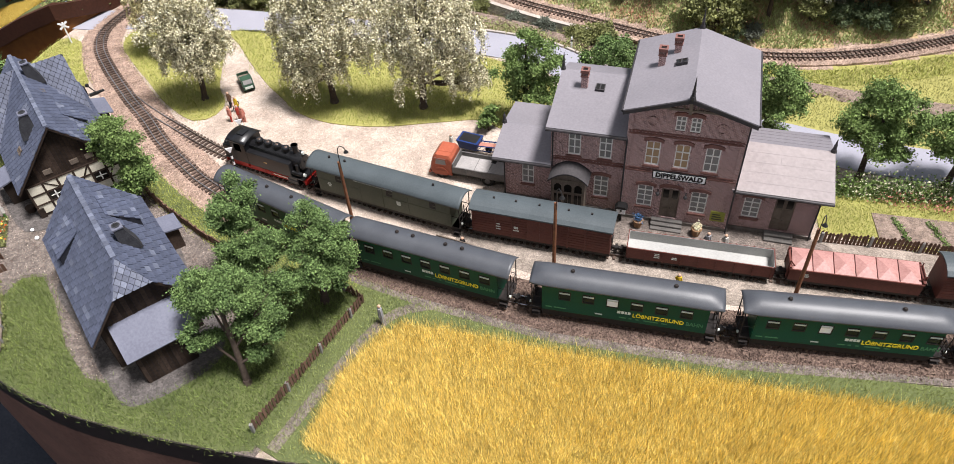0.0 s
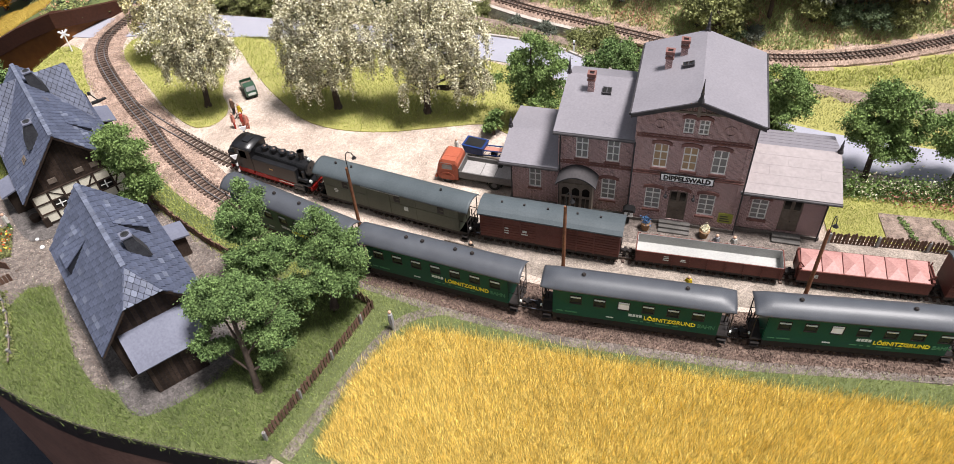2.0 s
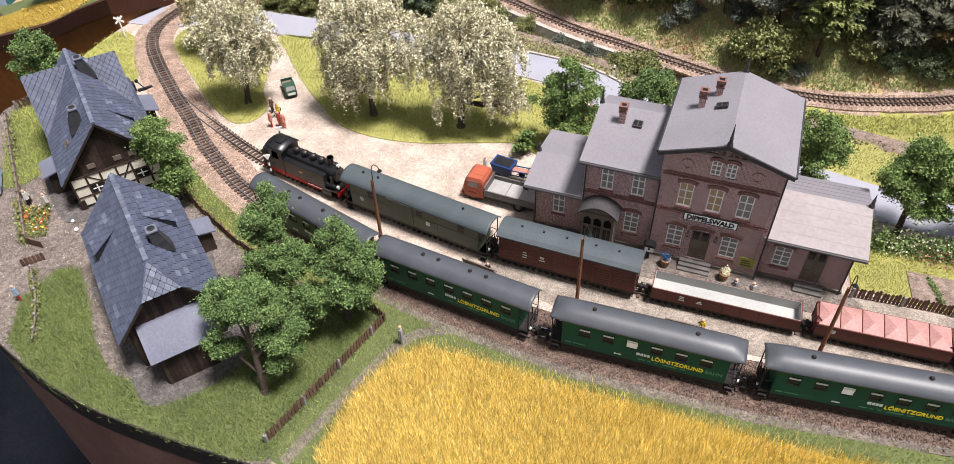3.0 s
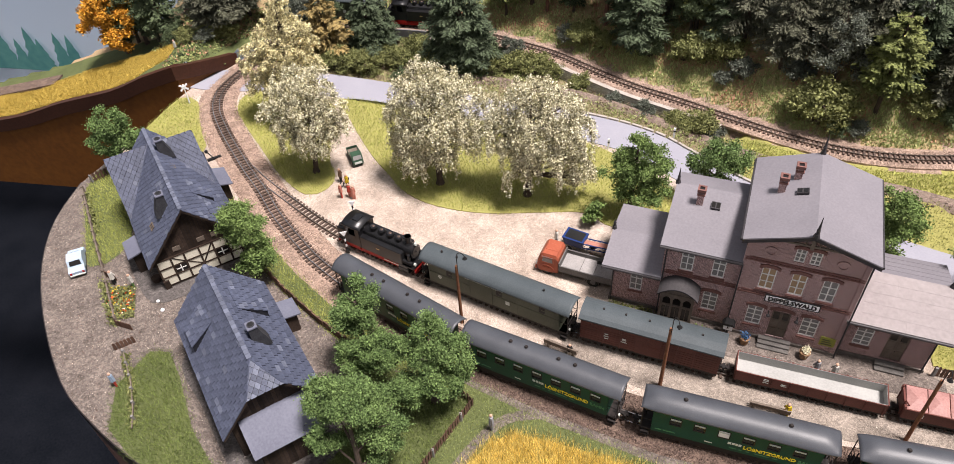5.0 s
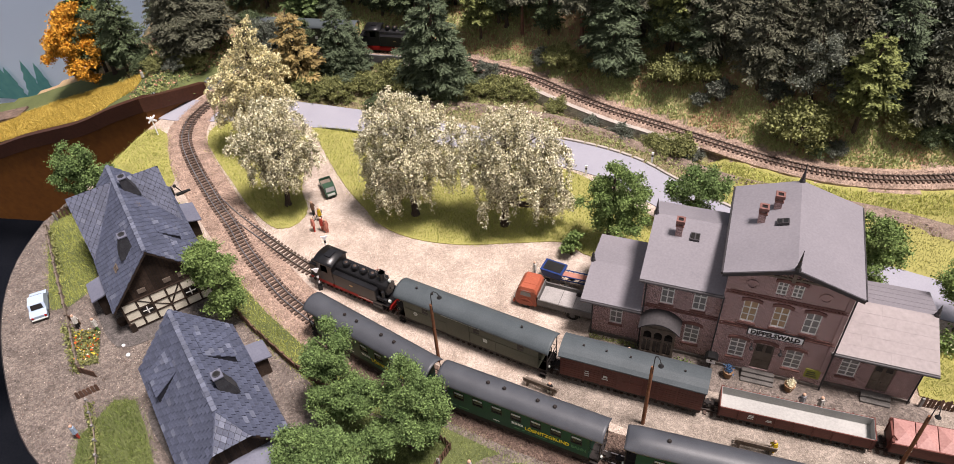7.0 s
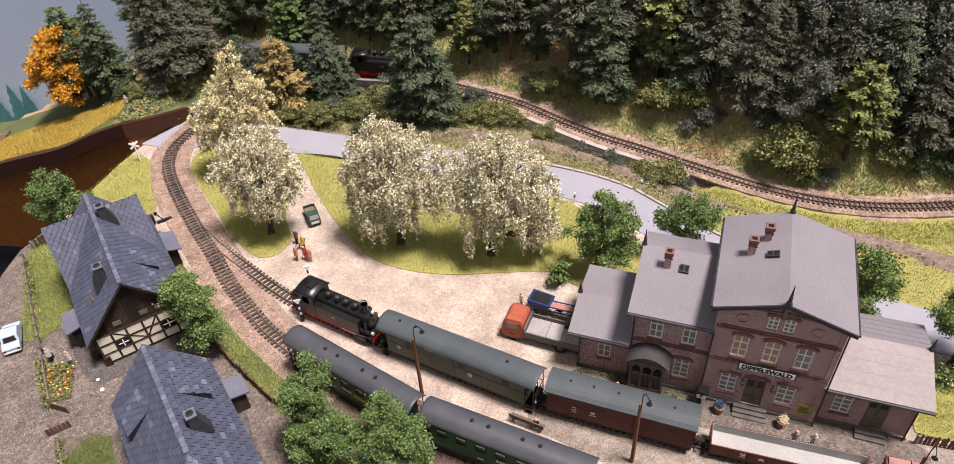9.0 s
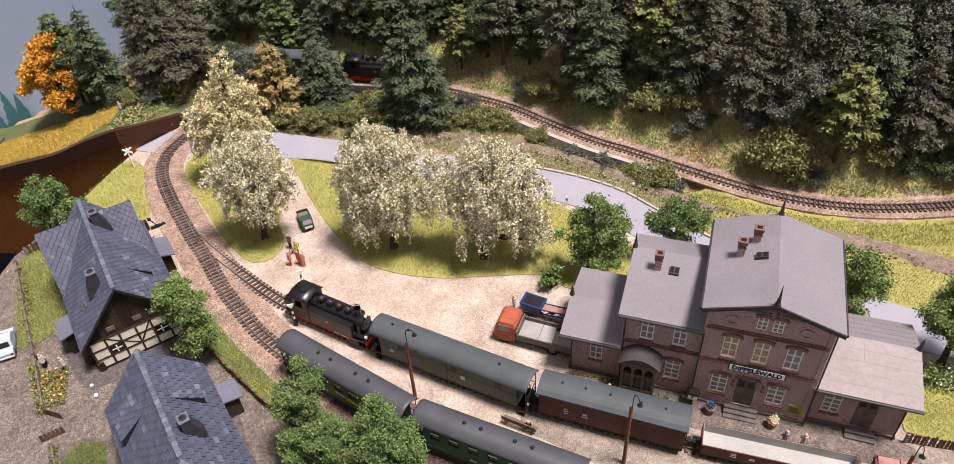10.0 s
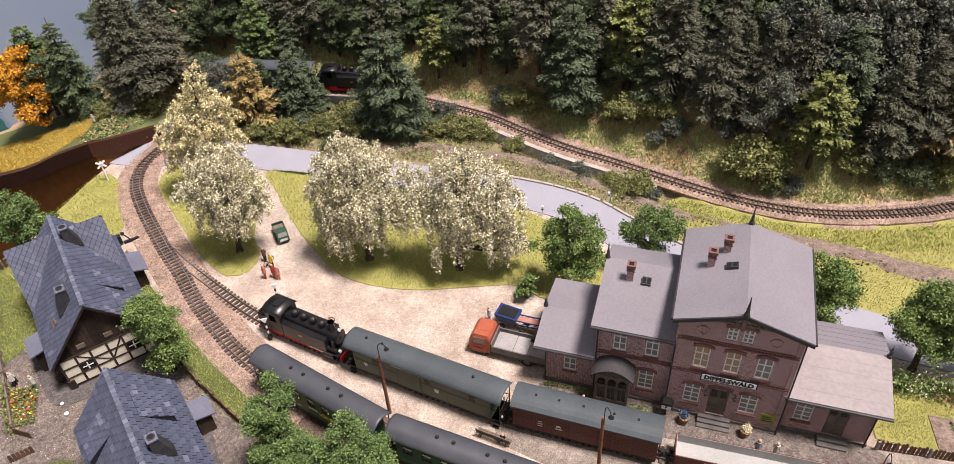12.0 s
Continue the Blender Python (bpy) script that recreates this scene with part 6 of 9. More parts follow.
    part("privy_roof", Shape().slab([(1.4, 4.2, 2.95), (3.9, 4.2, 2.95), (3.9, 6.4, 2.6), (1.4, 6.4, 2.6)], 0.15), M["sheet"], pv, "blue-grey sheet roof")


def farmhouse():
    th = thing("farmhouse", -54.87, 75.07, 0, -49.17, "half-timbered farmhouse with blue-grey slate cross-gabled roof", "farmhouse")
    zr, ze, L, w = 9.7, 3.95, 17.25, 5.15
    c, wl, wr, zc = 3.3, 5.1, 4.75, 9.45
    bw, b0, b1 = 4.45, 0.9, 16.6
    sl = (zr - ze) / w
    core = Shape().box(b0, b1, -bw, bw, 0, 4.6)
    core.add([(b1, -bw, 4.6), (b1, bw, 4.6), (b1, 0, 9.3)], [(0, 1, 2)])
    core.add([(b0, -bw, 4.6), (b0, bw, 4.6), (b0, 0, 9.3)], [(0, 2, 1)])
    core.box(0.6, 6.4, -wl + 0.4, wr - 0.4, 0, 5.0)
    core.add([(0.6, -wl + 0.4, 5), (6.4, -wl + 0.4, 5), (c, -wl + 0.4, 9.0)], [(0, 1, 2)])
    core.add([(0.6, wr - 0.4, 5), (6.4, wr - 0.4, 5), (c, wr - 0.4, 9.0)], [(0, 2, 1)])
    wall = part("wall", core, M["slate_base"], th, "dark inner wall")
    boards(wall, (b1, -bw), (b1, bw), 4.0, lambda t: max(4.05, 9.2 - sl * abs(-bw + 2 * bw * t) - 0.25), 24, 0.07)
    boards(wall, (b0, -bw), (b1, -bw), 0.3, lambda t: 4.6, 30)
    # timber frame with plaster fields in the gable wall
    fx = b1 + 0.06
    cols = [-4.4, -2.9, -1.5, 0.1, 1.6, 3.1, 4.4]
    rows = [0.35, 1.55, 2.75, 3.95]
    for i, (a, b) in enumerate(zip(cols, cols[1:])):
        for j, (za, zb) in enumerate(zip(rows, rows[1:])):
            if (i, j) in ((1, 1), (4, 1)):
                wn = part("window", Shape().box(fx - 0.02, fx + 0.05, a + 0.15, b - 0.15, za + 0.1, zb - 0.1), M["pane_dark"], wall, "small dark window")
                m_ = (a + b) / 2
                part("window_frame", Shape().box(fx + 0.03, fx + 0.09, m_ - 0.06, m_ + 0.06, za + 0.12, zb - 0.12).box(fx + 0.03, fx + 0.09, a + 0.2, b - 0.2, (za + zb) / 2 - 0.05, (za + zb) / 2 + 0.05), M["white"], wn, "white glazing bars")
            else:
                part("plaster_field", Shape().box(fx - 0.05, fx + 0.03, a + 0.1, b - 0.1, za + 0.09, zb - 0.09, bevel=0.0), M["plaster"], wall, "cream plaster field")
    for a in cols:
        part("timber", Shape().box(fx - 0.05, fx + 0.08, a - 0.1, a + 0.1, 0.3, 4.05), M["plank"], wall)
    for z in rows:
        part("timber", Shape().box(fx - 0.05, fx + 0.085, -4.5, 4.5, z - 0.09, z + 0.09), M["plank"], wall)
    for a, b, za, zb in ((-1.5, 0.1, 2.75, 1.55), (0.1, 1.6, 1.55, 3.95), (-2.9, -1.5, 3.95, 2.75), (3.1, 4.4, 1.55, 3.95)):
        part("timber", Shape().add([(fx + 0.07, a - 0.09, za), (fx + 0.07, a + 0.09, za), (fx + 0.07, b + 0.09, zb), (fx + 0.07, b - 0.09, zb), (fx - 0.02, a - 0.09, za), (fx - 0.02, a + 0.09, za), (fx - 0.02, b + 0.09, zb), (fx - 0.02, b - 0.09, zb)],
                                   [(0, 1, 2, 3), (0, 4, 5, 1), (1, 5, 6, 2), (2, 6, 7, 3), (3, 7, 4, 0)]), M["plank"], wall)
    for y in (-1.9, 0.7, 2.2):
        part("window", Shape().box(fx, fx + 0.1, y - 0.4, y + 0.4, 4.6, 5.15), M["oldwood"], wall, "small shuttered gable window")
    part("plinth", Shape().box(b0 - 0.1, b1 + 0.1, -bw - 0.1, bw + 0.1, -0.05, 0.35), M["plinth"], th, "grey stone plinth")
    left = [(0, -w, ze), (L, -w, ze), (L, 0, zr), (0, 0, zr)]
    right = [(L, w, ze), (0, w, ze), (0, 0, zr), (L, 0, zr)]
    for poly, sd, one in ((left, 12, True), (right, 13, False)):
        r = part("roof", face(poly), M["slate_base"], th, "slate roof face")
        slates(r, poly, 0.72, 0.5, one, "flat", 0.05, sd)
    run = (zc - ze) / sl
    wings = (([(c + run, -wl, ze), (c + run, 0, ze), (c, 0, zc), (c, -wl, zc)], 21), ([(c + run, 0, ze), (c + run, wr, ze), (c, wr, zc), (c, 0, zc)], 22),
             ([(c - 3.4, 0, zc - 3.4 * sl), (c - 3.4, -wl, zc - 3.4 * sl), (c, -wl, zc), (c, 0, zc)], 23), ([(c - 3.4, wr, zc - 3.4 * sl), (c - 3.4, 0, zc - 3.4 * sl), (c, 0, zc), (c, wr, zc)], 24))
    for poly, sd in wings:
        r = part("roof", face(poly), M["slate_base"], th, "slate roof face")
        slates(r, poly, 0.66, 0.64, False, "diamond", 0.05, sd)
    for i in range(30):
        x = 0.2 + 17.0 * i / 30
        part("ridge_cap", Shape().box(x, x + 0.52, -0.2, 0.2, zr - 0.02 + random.uniform(0, 0.03), zr + 0.14), M["slate_pale"], th)
    for v in (-1, 1):
        part("verge_board", Shape().add([(L + 0.02, v * w, ze - 0.3), (L + 0.02, 0, zr - 0.3), (L + 0.02, 0, zr + 0.02), (L + 0.02, v * w, ze + 0.02), (L - 0.1, v * w, ze - 0.3), (L - 0.1, 0, zr - 0.3), (L - 0.1, 0, zr + 0.02), (L - 0.1, v * w, ze + 0.02)],
                                            [(0, 1, 2, 3), (7, 6, 5, 4), (0, 4, 5, 1), (3, 2, 6, 7)]), M["plank"], th)
    roof_chimney(th, 13.9, -1.3, 10.2, -1)
    roof_chimney(th, 4.6, 0.9, 10.6, 1)
    roof_flap(th, 11.2, 1.8, zr - sl * 1.8 + 0.1, 1, slope=sl)
    roof_flap(th, 14.6, 2.6, zr - sl * 2.6 + 0.1, 1, slope=sl)
    for u, v in ((7.3, 1.3), (13.6, -3.2)):
        k = 1 if v > 0 else -1
        z = zr - sl * abs(v) + 0.15
        m = plane_frame((u, v, z), (u + 1, v, z), (u, v - 0.5 * k, z + 0.5 * sl))
        part("roof_ladder", Shape().box(-0.5, 0.5, -0.28, -0.2, 0, 0.1, m).box(-0.5, 0.5, 0.2, 0.28, 0, 0.1, m).box(-0.45, -0.35, -0.3, 0.3, 0.02, 0.12, m).box(0.35, 0.45, -0.3, 0.3, 0.02, 0.12, m).box(-0.05, 0.05, -0.3, 0.3, 0.02, 0.12, m), M["oldwood"], th, "small wooden roof hatch frame")
    an = part("side_shed", Shape().box(10.2, 12.6, -6.4, -4.5, 0, 2.7), M["plank"], th, "small boarded side shed")
    part("shed_roof", Shape().slab([(9.7, -6.9, 2.75), (12.9, -6.9, 2.75), (12.9, -4.6, 3.35), (9.7, -4.6, 3.35)], 0.15), M["sheet"], an, "blue-grey sheet roof")
    an = part("side_shed", Shape().box(3.0, 6.0, 4.6, 6.3, 0, 2.6), M["plank"], th, "small boarded side shed")
    part("shed_roof", Shape().slab([(6.4, 6.8, 2.6), (2.6, 6.8, 2.6), (2.6, 4.5, 3.3), (6.4, 4.5, 3.3)], 0.15), M["sheet"], an, "blue-grey sheet roof")
    tub = part("tub", Shape().cyl((14.9, -5.1, 0), (14.9, -5.1, 0.7), 0.42, 0.5, 12), M["plank"], th, "dark wooden tub")


barn()
farmhouse()


# ---- trees, bushes and the forest ----
M["bark"] = mat("grey_brown_bark", (0.10, 0.075, 0.06, 1), (0.05, 0.037, 0.03, 1), 500, 90, 0.9, bump=0.5)
M["bark_red"] = mat("reddish_pine_bark", (0.20, 0.10, 0.07, 1), (0.10, 0.05, 0.04, 1), 500, 90, 0.9, bump=0.5)


def leaf_mat(name, c1, c2, isl=0.45):
    m = mat(name, c1, c2, 500, 40, 0.75, island=isl, bump=0, mix=0.9, spec=0.2)
    return m


LEAF = {
    "green": leaf_mat("fresh_green_foam_leaf", (0.18, 0.265, 0.088, 1), (0.046, 0.086, 0.03, 1), 0.55),
    "green2": leaf_mat("mid_green_foam_leaf", (0.21, 0.295, 0.09, 1), (0.068, 0.115, 0.036, 1)),
    "blossom": leaf_mat("cream_blossom", (0.80, 0.765, 0.58, 1), (0.60, 0.56, 0.38, 1), 0.35),
    "blossom_y": leaf_mat("pale_yellow_blossom", (0.82, 0.76, 0.48, 1), (0.62, 0.54, 0.28, 1), 0.35),
    "under": leaf_mat("olive_brown_twig_leaf", (0.35, 0.325, 0.175, 1), (0.15, 0.138, 0.072, 1)),
    "fir": leaf_mat("dark_green_needles", (0.11, 0.145, 0.08, 1), (0.04, 0.056, 0.034, 1)),
    "spruce": leaf_mat("grey_green_needles", (0.135, 0.14, 0.093, 1), (0.05, 0.053, 0.037, 1)),
    "larch": leaf_mat("ochre_larch_needles", (0.35, 0.265, 0.105, 1), (0.17, 0.125, 0.05, 1)),
    "lime": leaf_mat("lime_green_leaf", (0.215, 0.24, 0.08, 1), (0.085, 0.105, 0.035, 1)),
    "gold": leaf_mat("golden_autumn_leaf", (0.66, 0.34, 0.04, 1), (0.38, 0.175, 0.02, 1)),
    "dark": leaf_mat("dark_green_leaf", (0.115, 0.15, 0.075, 1), (0.045, 0.065, 0.032, 1)),
    "bush": leaf_mat("yellow_green_bush_leaf", (0.25, 0.265, 0.10, 1), (0.105, 0.115, 0.045, 1)),
    "fern": leaf_mat("mid_green_feathery_leaf", (0.135, 0.195, 0.07, 1), (0.055, 0.085, 0.03, 1)),
    "grey": leaf_mat("grey_green_leaf", (0.17, 0.19, 0.15, 1), (0.07, 0.08, 0.062, 1)),
}


def leaf_quads(cent, size, rng, flat=0.0):
    """Small bent leaves with random turns round the given centres."""
    n = len(cent)
    a = rng.normal(size=(n, 3))
    if flat:
        a[:, 2] *= 1 - flat
    a /= np.linalg.norm(a, axis=1)[:, None]
    b = np.cross(a, rng.normal(size=(n, 3)))
    b /= np.linalg.norm(b, axis=1)[:, None]
    s = size * rng.uniform(0.6, 1.3, n)[:, None]
    return np.stack([cent - a * s - b * s * 0.6, cent + a * s * 0.2 - b * s * 0.75, cent + a * s + b * s * 0.3, cent - a * s * 0.1 + b * s * 0.8], 1)


def lobe_points(lobes, n, rng, clumps=7, fuzz=0.13, low=0.55):
    out = []
    vol = sum(r ** 2 for *_, r in lobes)
    for x, y, z, r in lobes:
        k = int(n * r ** 2 / vol)
        kc = max(7, int(clumps * r))
        d = rng.normal(size=(kc, 3))
        d /= np.linalg.norm(d, axis=1)[:, None]
        rad = r * rng.uniform(low, 1.03, kc)
        c = d * rad[:, None] * np.array([1, 1, 0.9])
        pick = rng.integers(0, kc, k)
        p = c[pick] + rng.normal(size=(k, 3)) * (r * fuzz + 0.08) * np.array([1.1, 1.1, 0.75])
        out.append(p + np.array([x, y, z]))
    return np.concatenate(out)


def limbs(base, top, lobes, r):
    s = Shape()
    mid = Vector(base).lerp(Vector(top), 0.5) + Vector((random.uniform(-0.3, 0.3), random.uniform(-0.3, 0.3), 0))
    s.cyl(base, mid, r, r * 0.75, 8)
    s.cyl(mid, top, r * 0.75, r * 0.3, 7)
    s.cyl((base[0], base[1], base[2] - 0.1), (base[0], base[1], base[2] + 0.5), r * 1.5, r, 8)
    for x, y, z, q in lobes:
        a = Vector(base).lerp(Vector(top), min(0.95, max(0.25, (z - base[2]) / max(0.1, top[2] - base[2]) - 0.3)))
        b = Vector((x, y, z))
        c = a.lerp(b, 0.5) + Vector((0, 0, -0.3))
        s.cyl(a, c, r * 0.42, r * 0.3, 6)
        s.cyl(c, b, r * 0.3, r * 0.12, 5)
        for _ in range(3):
            e = b + Vector((random.uniform(-1, 1), random.uniform(-1, 1), random.uniform(-0.3, 1))) * q * 0.7
            s.cyl(c.lerp(b, 0.6), e, r * 0.14, r * 0.05, 4)
    return s


def strand_points(lobes, n, rng, length, floor):
    """Leaves strung along twigs that leave the crown outwards and hang down to a ragged hem."""
    out = []
    vol = sum(r ** 2 for *_, r in lobes)
    for x, y, z, r in lobes:
        k = max(6, int(n * r ** 2 / vol / 22))
        g = max(3, k // 9)
        d = rng.normal(size=(g, 3))
        d[:, 2] = np.abs(d[:, 2]) * 0.8 - 0.25
        d /= np.linalg.norm(d, axis=1)[:, None]
        pick = rng.integers(0, g, k)
        d = d[pick]
        root = d * r * rng.uniform(0.7, 1.15, g)[pick][:, None] + rng.normal(size=(k, 3)) * 0.22
        ln = length * rng.uniform(0.3, 1.15, g)[pick] * rng.uniform(0.7, 1.1, k)
        hem = floor + rng.uniform(0, 1.6, k)
        t = rng.uniform(0, 1, (k, 22))
        q = np.repeat(root[:, None, :], 22, axis=1)
        away = d.copy()
        away[:, 2] = 0
        q += away[:, None, :] * (0.55 * np.sqrt(t))[:, :, None]
        q[:, :, 2] += 0.5 * np.sin(t * 2.2) - ln[:, None] * t ** 1.5 + z
        q[:, :, 0] += x
        q[:, :, 1] += y
        q += rng.normal(size=q.shape) * 0.085
        keep = q[:, :, 2] > hem[:, None]
        out.append(q[keep])
    return np.concatenate(out)


def tree(name, x, y, z, lobes, leaf, n, size, label, category="tree", r=0.35, second=None, seed=1, group="", low=0.55, clumps=7, fuzz=0.13, hang=0.0, floor=0.9):
    """A trunk with limbs and a crown of clumped leaves; lobes are relative to the foot."""
    th = thing(name, x, y, z, 0, label, category, group)
    rng = np.random.default_rng(seed)
    ztop = max(l[2] for l in lobes)
    hi = max(lobes, key=lambda l: l[2])
    part("trunk", limbs((0, 0, 0), (hi[0] * 0.8, hi[1] * 0.5, ztop), lobes, r), M["bark"], th, "grey-brown trunk with branches")
    p = lobe_points(lobes, int(n * 0.4) if hang else n, rng, clumps, fuzz, low)
    p = p[p[:, 2] > (floor + 1.0 if hang else 0.25)]
    if hang:
        p = np.concatenate([p, strand_points(lobes, n * 0.75, rng, hang, floor)])
    rng.shuffle(p)
    if second:
        k = int(len(p) * second[1])
        quads("crown", leaf_quads(p[:k], size, rng), LEAF[second[0]], th)
        d = p[k:]
        quads("blossom", leaf_quads(d, size * 1.0, rng), LEAF[leaf], th)
    else:
        quads("crown", leaf_quads(p, size, rng), LEAF[leaf], th)
    return th


# garden trees in front
tree("tree", -19.6, 40.8, 0.1, [(-0.2, 1.9, 9.2, 2.18), (-2.4, 2.9, 7.6, 1.93), (1.9, 2.1, 6.8, 2.02), (-2.5, 0.9, 5.1, 1.4), (2.2, 0.9, 4.2, 1.4), (0.3, 3.7, 7.4, 1.8)], "green", 65913, 0.082, "broad green model tree with a dark trunk on the lawn", r=0.3, low=0.5, clumps=9, fuzz=0.115, seed=11)
tree("tree", -22.3, 52.6, 0.1, [(-0.2, 0.6, 9, 1.85), (-1, -0.2, 7.2, 1.68), (1.2, -1.2, 6.6, 1.76), (0.2, -2.4, 5, 1.85), (2.8, -2.6, 6.2, 1.68)], "green", 51265, 0.082, "green model tree with rounded clumps beside the fence", r=0.34, low=0.5, clumps=9, fuzz=0.115, seed=12)
tree("tree", -15.2, 49.6, 0.1, [(0.2, 0.6, 8.6, 1.93), (1.9, 0.2, 7, 1.76), (-1.6, 0.2, 7, 1.68), (0.8, -1.4, 5.6, 1.85), (2.6, -0.6, 5, 1.43), (-1.2, -2.4, 5.2, 1.68)], "green", 58590, 0.082, "green model tree with rounded clumps beside the track", r=0.34, low=0.5, clumps=9, fuzz=0.115, seed=13)
# tree between the houses, behind the farmhouse, round the station
tree("tree", -38.0, 62.6, 0.1, [(-0.4, 0.4, 8.3, 2.0), (0.9, 0.1, 6.6, 1.9), (-1.2, 0.2, 6.8, 1.7), (1.2, -0.4, 4.2, 1.9), (0.2, -0.6, 3.0, 1.6)], "green2", 25575, 0.105, "dense green tree between the two houses", r=0.3, low=0.48, clumps=8.5, fuzz=0.125, seed=14)
tree("tree", -62.0, 78.2, 0.1, [(-0.6, 0.2, 7.2, 2.1), (1.6, 0.2, 5.6, 2.0), (-1.8, 0.0, 4.8, 1.9), (0.2, -0.4, 3.2, 1.8)], "green", 23250, 0.105, "green tree behind the farmhouse", r=0.3, low=0.48, clumps=8.5, fuzz=0.125, seed=15)
tree("tree", 1.6, 77.0, 0.1, [(0.2, 0.0, 9.6, 1.8), (1.5, 0.3, 7.4, 2.2), (-1.6, 0.2, 6.6, 2.1), (0.2, -0.8, 5.0, 2.3), (2.2, -0.4, 4.4, 1.9)], "green2", 27900, 0.105, "dark green tree behind the station annex", r=0.32, low=0.48, clumps=8.5, fuzz=0.125, seed=16)
tree("bush", -2.4, 75.2, 0.1, [(0, 0, 1.5, 0.9), (0.3, 0.2, 2.5, 0.7), (-0.4, 0.2, 0.8, 0.8)], "green2", 2600, 0.13, "dark green bush at the edge of the yard", "bush", 0.12, seed=17)
tree("tree", 10.8, 80.7, 0.0, [(0, 0, 6.6, 2.1), (1.8, 0.3, 6.0, 1.8), (-1.6, 0, 5.8, 1.7), (0.2, -0.4, 4.2, 1.6)], "green", 14880, 0.105, "green tree behind the station roof", r=0.25, low=0.48, clumps=8.5, fuzz=0.125, seed=18)
tree("tree", 26.3, 71.7, 0.0, [(0, 0, 8.8, 2.0), (1.3, 0.4, 6.9, 2.2), (-1.2, 0.2, 6.7, 2.0), (0.4, -0.4, 4.9, 2.2)], "green2", 23250, 0.105, "green tree behind the station", r=0.3, low=0.48, clumps=8.5, fuzz=0.125, seed=19)
tree("tree", 35.2, 67.7, 0.1, [(0.4, 0.3, 9.3, 2.0), (-1.9, 0, 6.8, 2.0), (2.3, 0.2, 7.0, 2.1), (0.3, -0.6, 5.2, 2.2), (2.2, -0.4, 4.6, 1.8), (-0.4, 0.8, 7.4, 2.3)], "green2", 32550, 0.105, "green roadside tree with a bare trunk", r=0.32, low=0.48, clumps=8.5, fuzz=0.125, seed=20)
tree("tree", 43.0, 66.6, 0.1, [(0.8, 0.2, 9.0, 2.0), (-1.8, 0, 6.2, 2.1), (2.3, 0.2, 7.0, 2.1), (0.3, -0.6, 5.0, 2.2), (0.4, 0.8, 7.4, 2.3)], "green2", 30225, 0.105, "green roadside tree with a bare trunk", r=0.32, low=0.48, clumps=8.5, fuzz=0.125, seed=21)
tree("tree", 52.5, 64.6, 0.1, [(0.8, 0.2, 8.6, 2.0), (-1.8, 0, 6.2, 2.1), (2.3, 0.2, 7.0, 2.1), (0.3, -0.6, 5.0, 2.2)], "green2", 23250, 0.105, "green roadside tree with a bare trunk", r=0.32, low=0.48, clumps=8.5, fuzz=0.125, seed=22)
# blossom trees on the island
tree("blossom_tree", -21.3, 80.4, 0.1, [(-0.6, 0.8, 14.3, 2.1), (1.6, 0.8, 13.4, 2.0), (-2.3, 0.5, 12.4, 2.3), (3.4, 0.8, 11.4, 2.1), (-3.7, 0.2, 9.6, 2.0), (0.86, -1.2, 10.2, 2.6), (4.0, 0, 8.6, 1.8), (-2.2, -0.8, 7.4, 2.1), (1.9, -1.0, 7.2, 2.0), (-3.9, 0.6, 6.6, 1.7), (3.9, 0.2, 7.0, 1.5), (0.34, 2.0, 8.2, 2.2), (-3.4, -0.6, 4.4, 1.4), (-1.4, -1.6, 5.0, 1.5), (-4.4, 0.4, 4.6, 1.1), (-2.4, -1.9, 3.6, 1.0), (1.2, -1.7, 5.6, 1.1)], "blossom", 62000, 0.094,
     "spreading tree with hanging twigs covered in cream blossom", "blossom tree", 0.42, ("under", 0.4), 31, low=0.5, clumps=12, hang=3.6, floor=1.3)
tree("blossom_tree", -10.4, 79.4, 0.1, [(0.4, 0.8, 13.6, 2.2), (3.3, 0.6, 12.4, 2.2), (-2.06, 0.6, 12.0, 2.1), (5.2, 0.2, 9.6, 2.0), (-3.2, 0, 9.6, 1.9), (1.2, -1.0, 10.2, 2.5), (5.2, -0.4, 6.4, 1.7), (6.1, -0.2, 4.4, 1.3), (-2.9, -0.6, 8.0, 1.4), (3.2, -1.0, 7.4, 1.6), (-0.3, -1.4, 7.4, 1.8), (2.58, 1.6, 8.6, 2.1), (5.0, -0.9, 3.8, 1.2), (-0.9, -1.9, 5.0, 1.2), (6.4, 0.4, 3.4, 0.9)], "blossom", 62000, 0.094,
     "wide drooping tree covered in cream blossom", "blossom tree", 0.42, ("under", 0.4), 32, low=0.5, clumps=12, hang=3.8, floor=1.6)
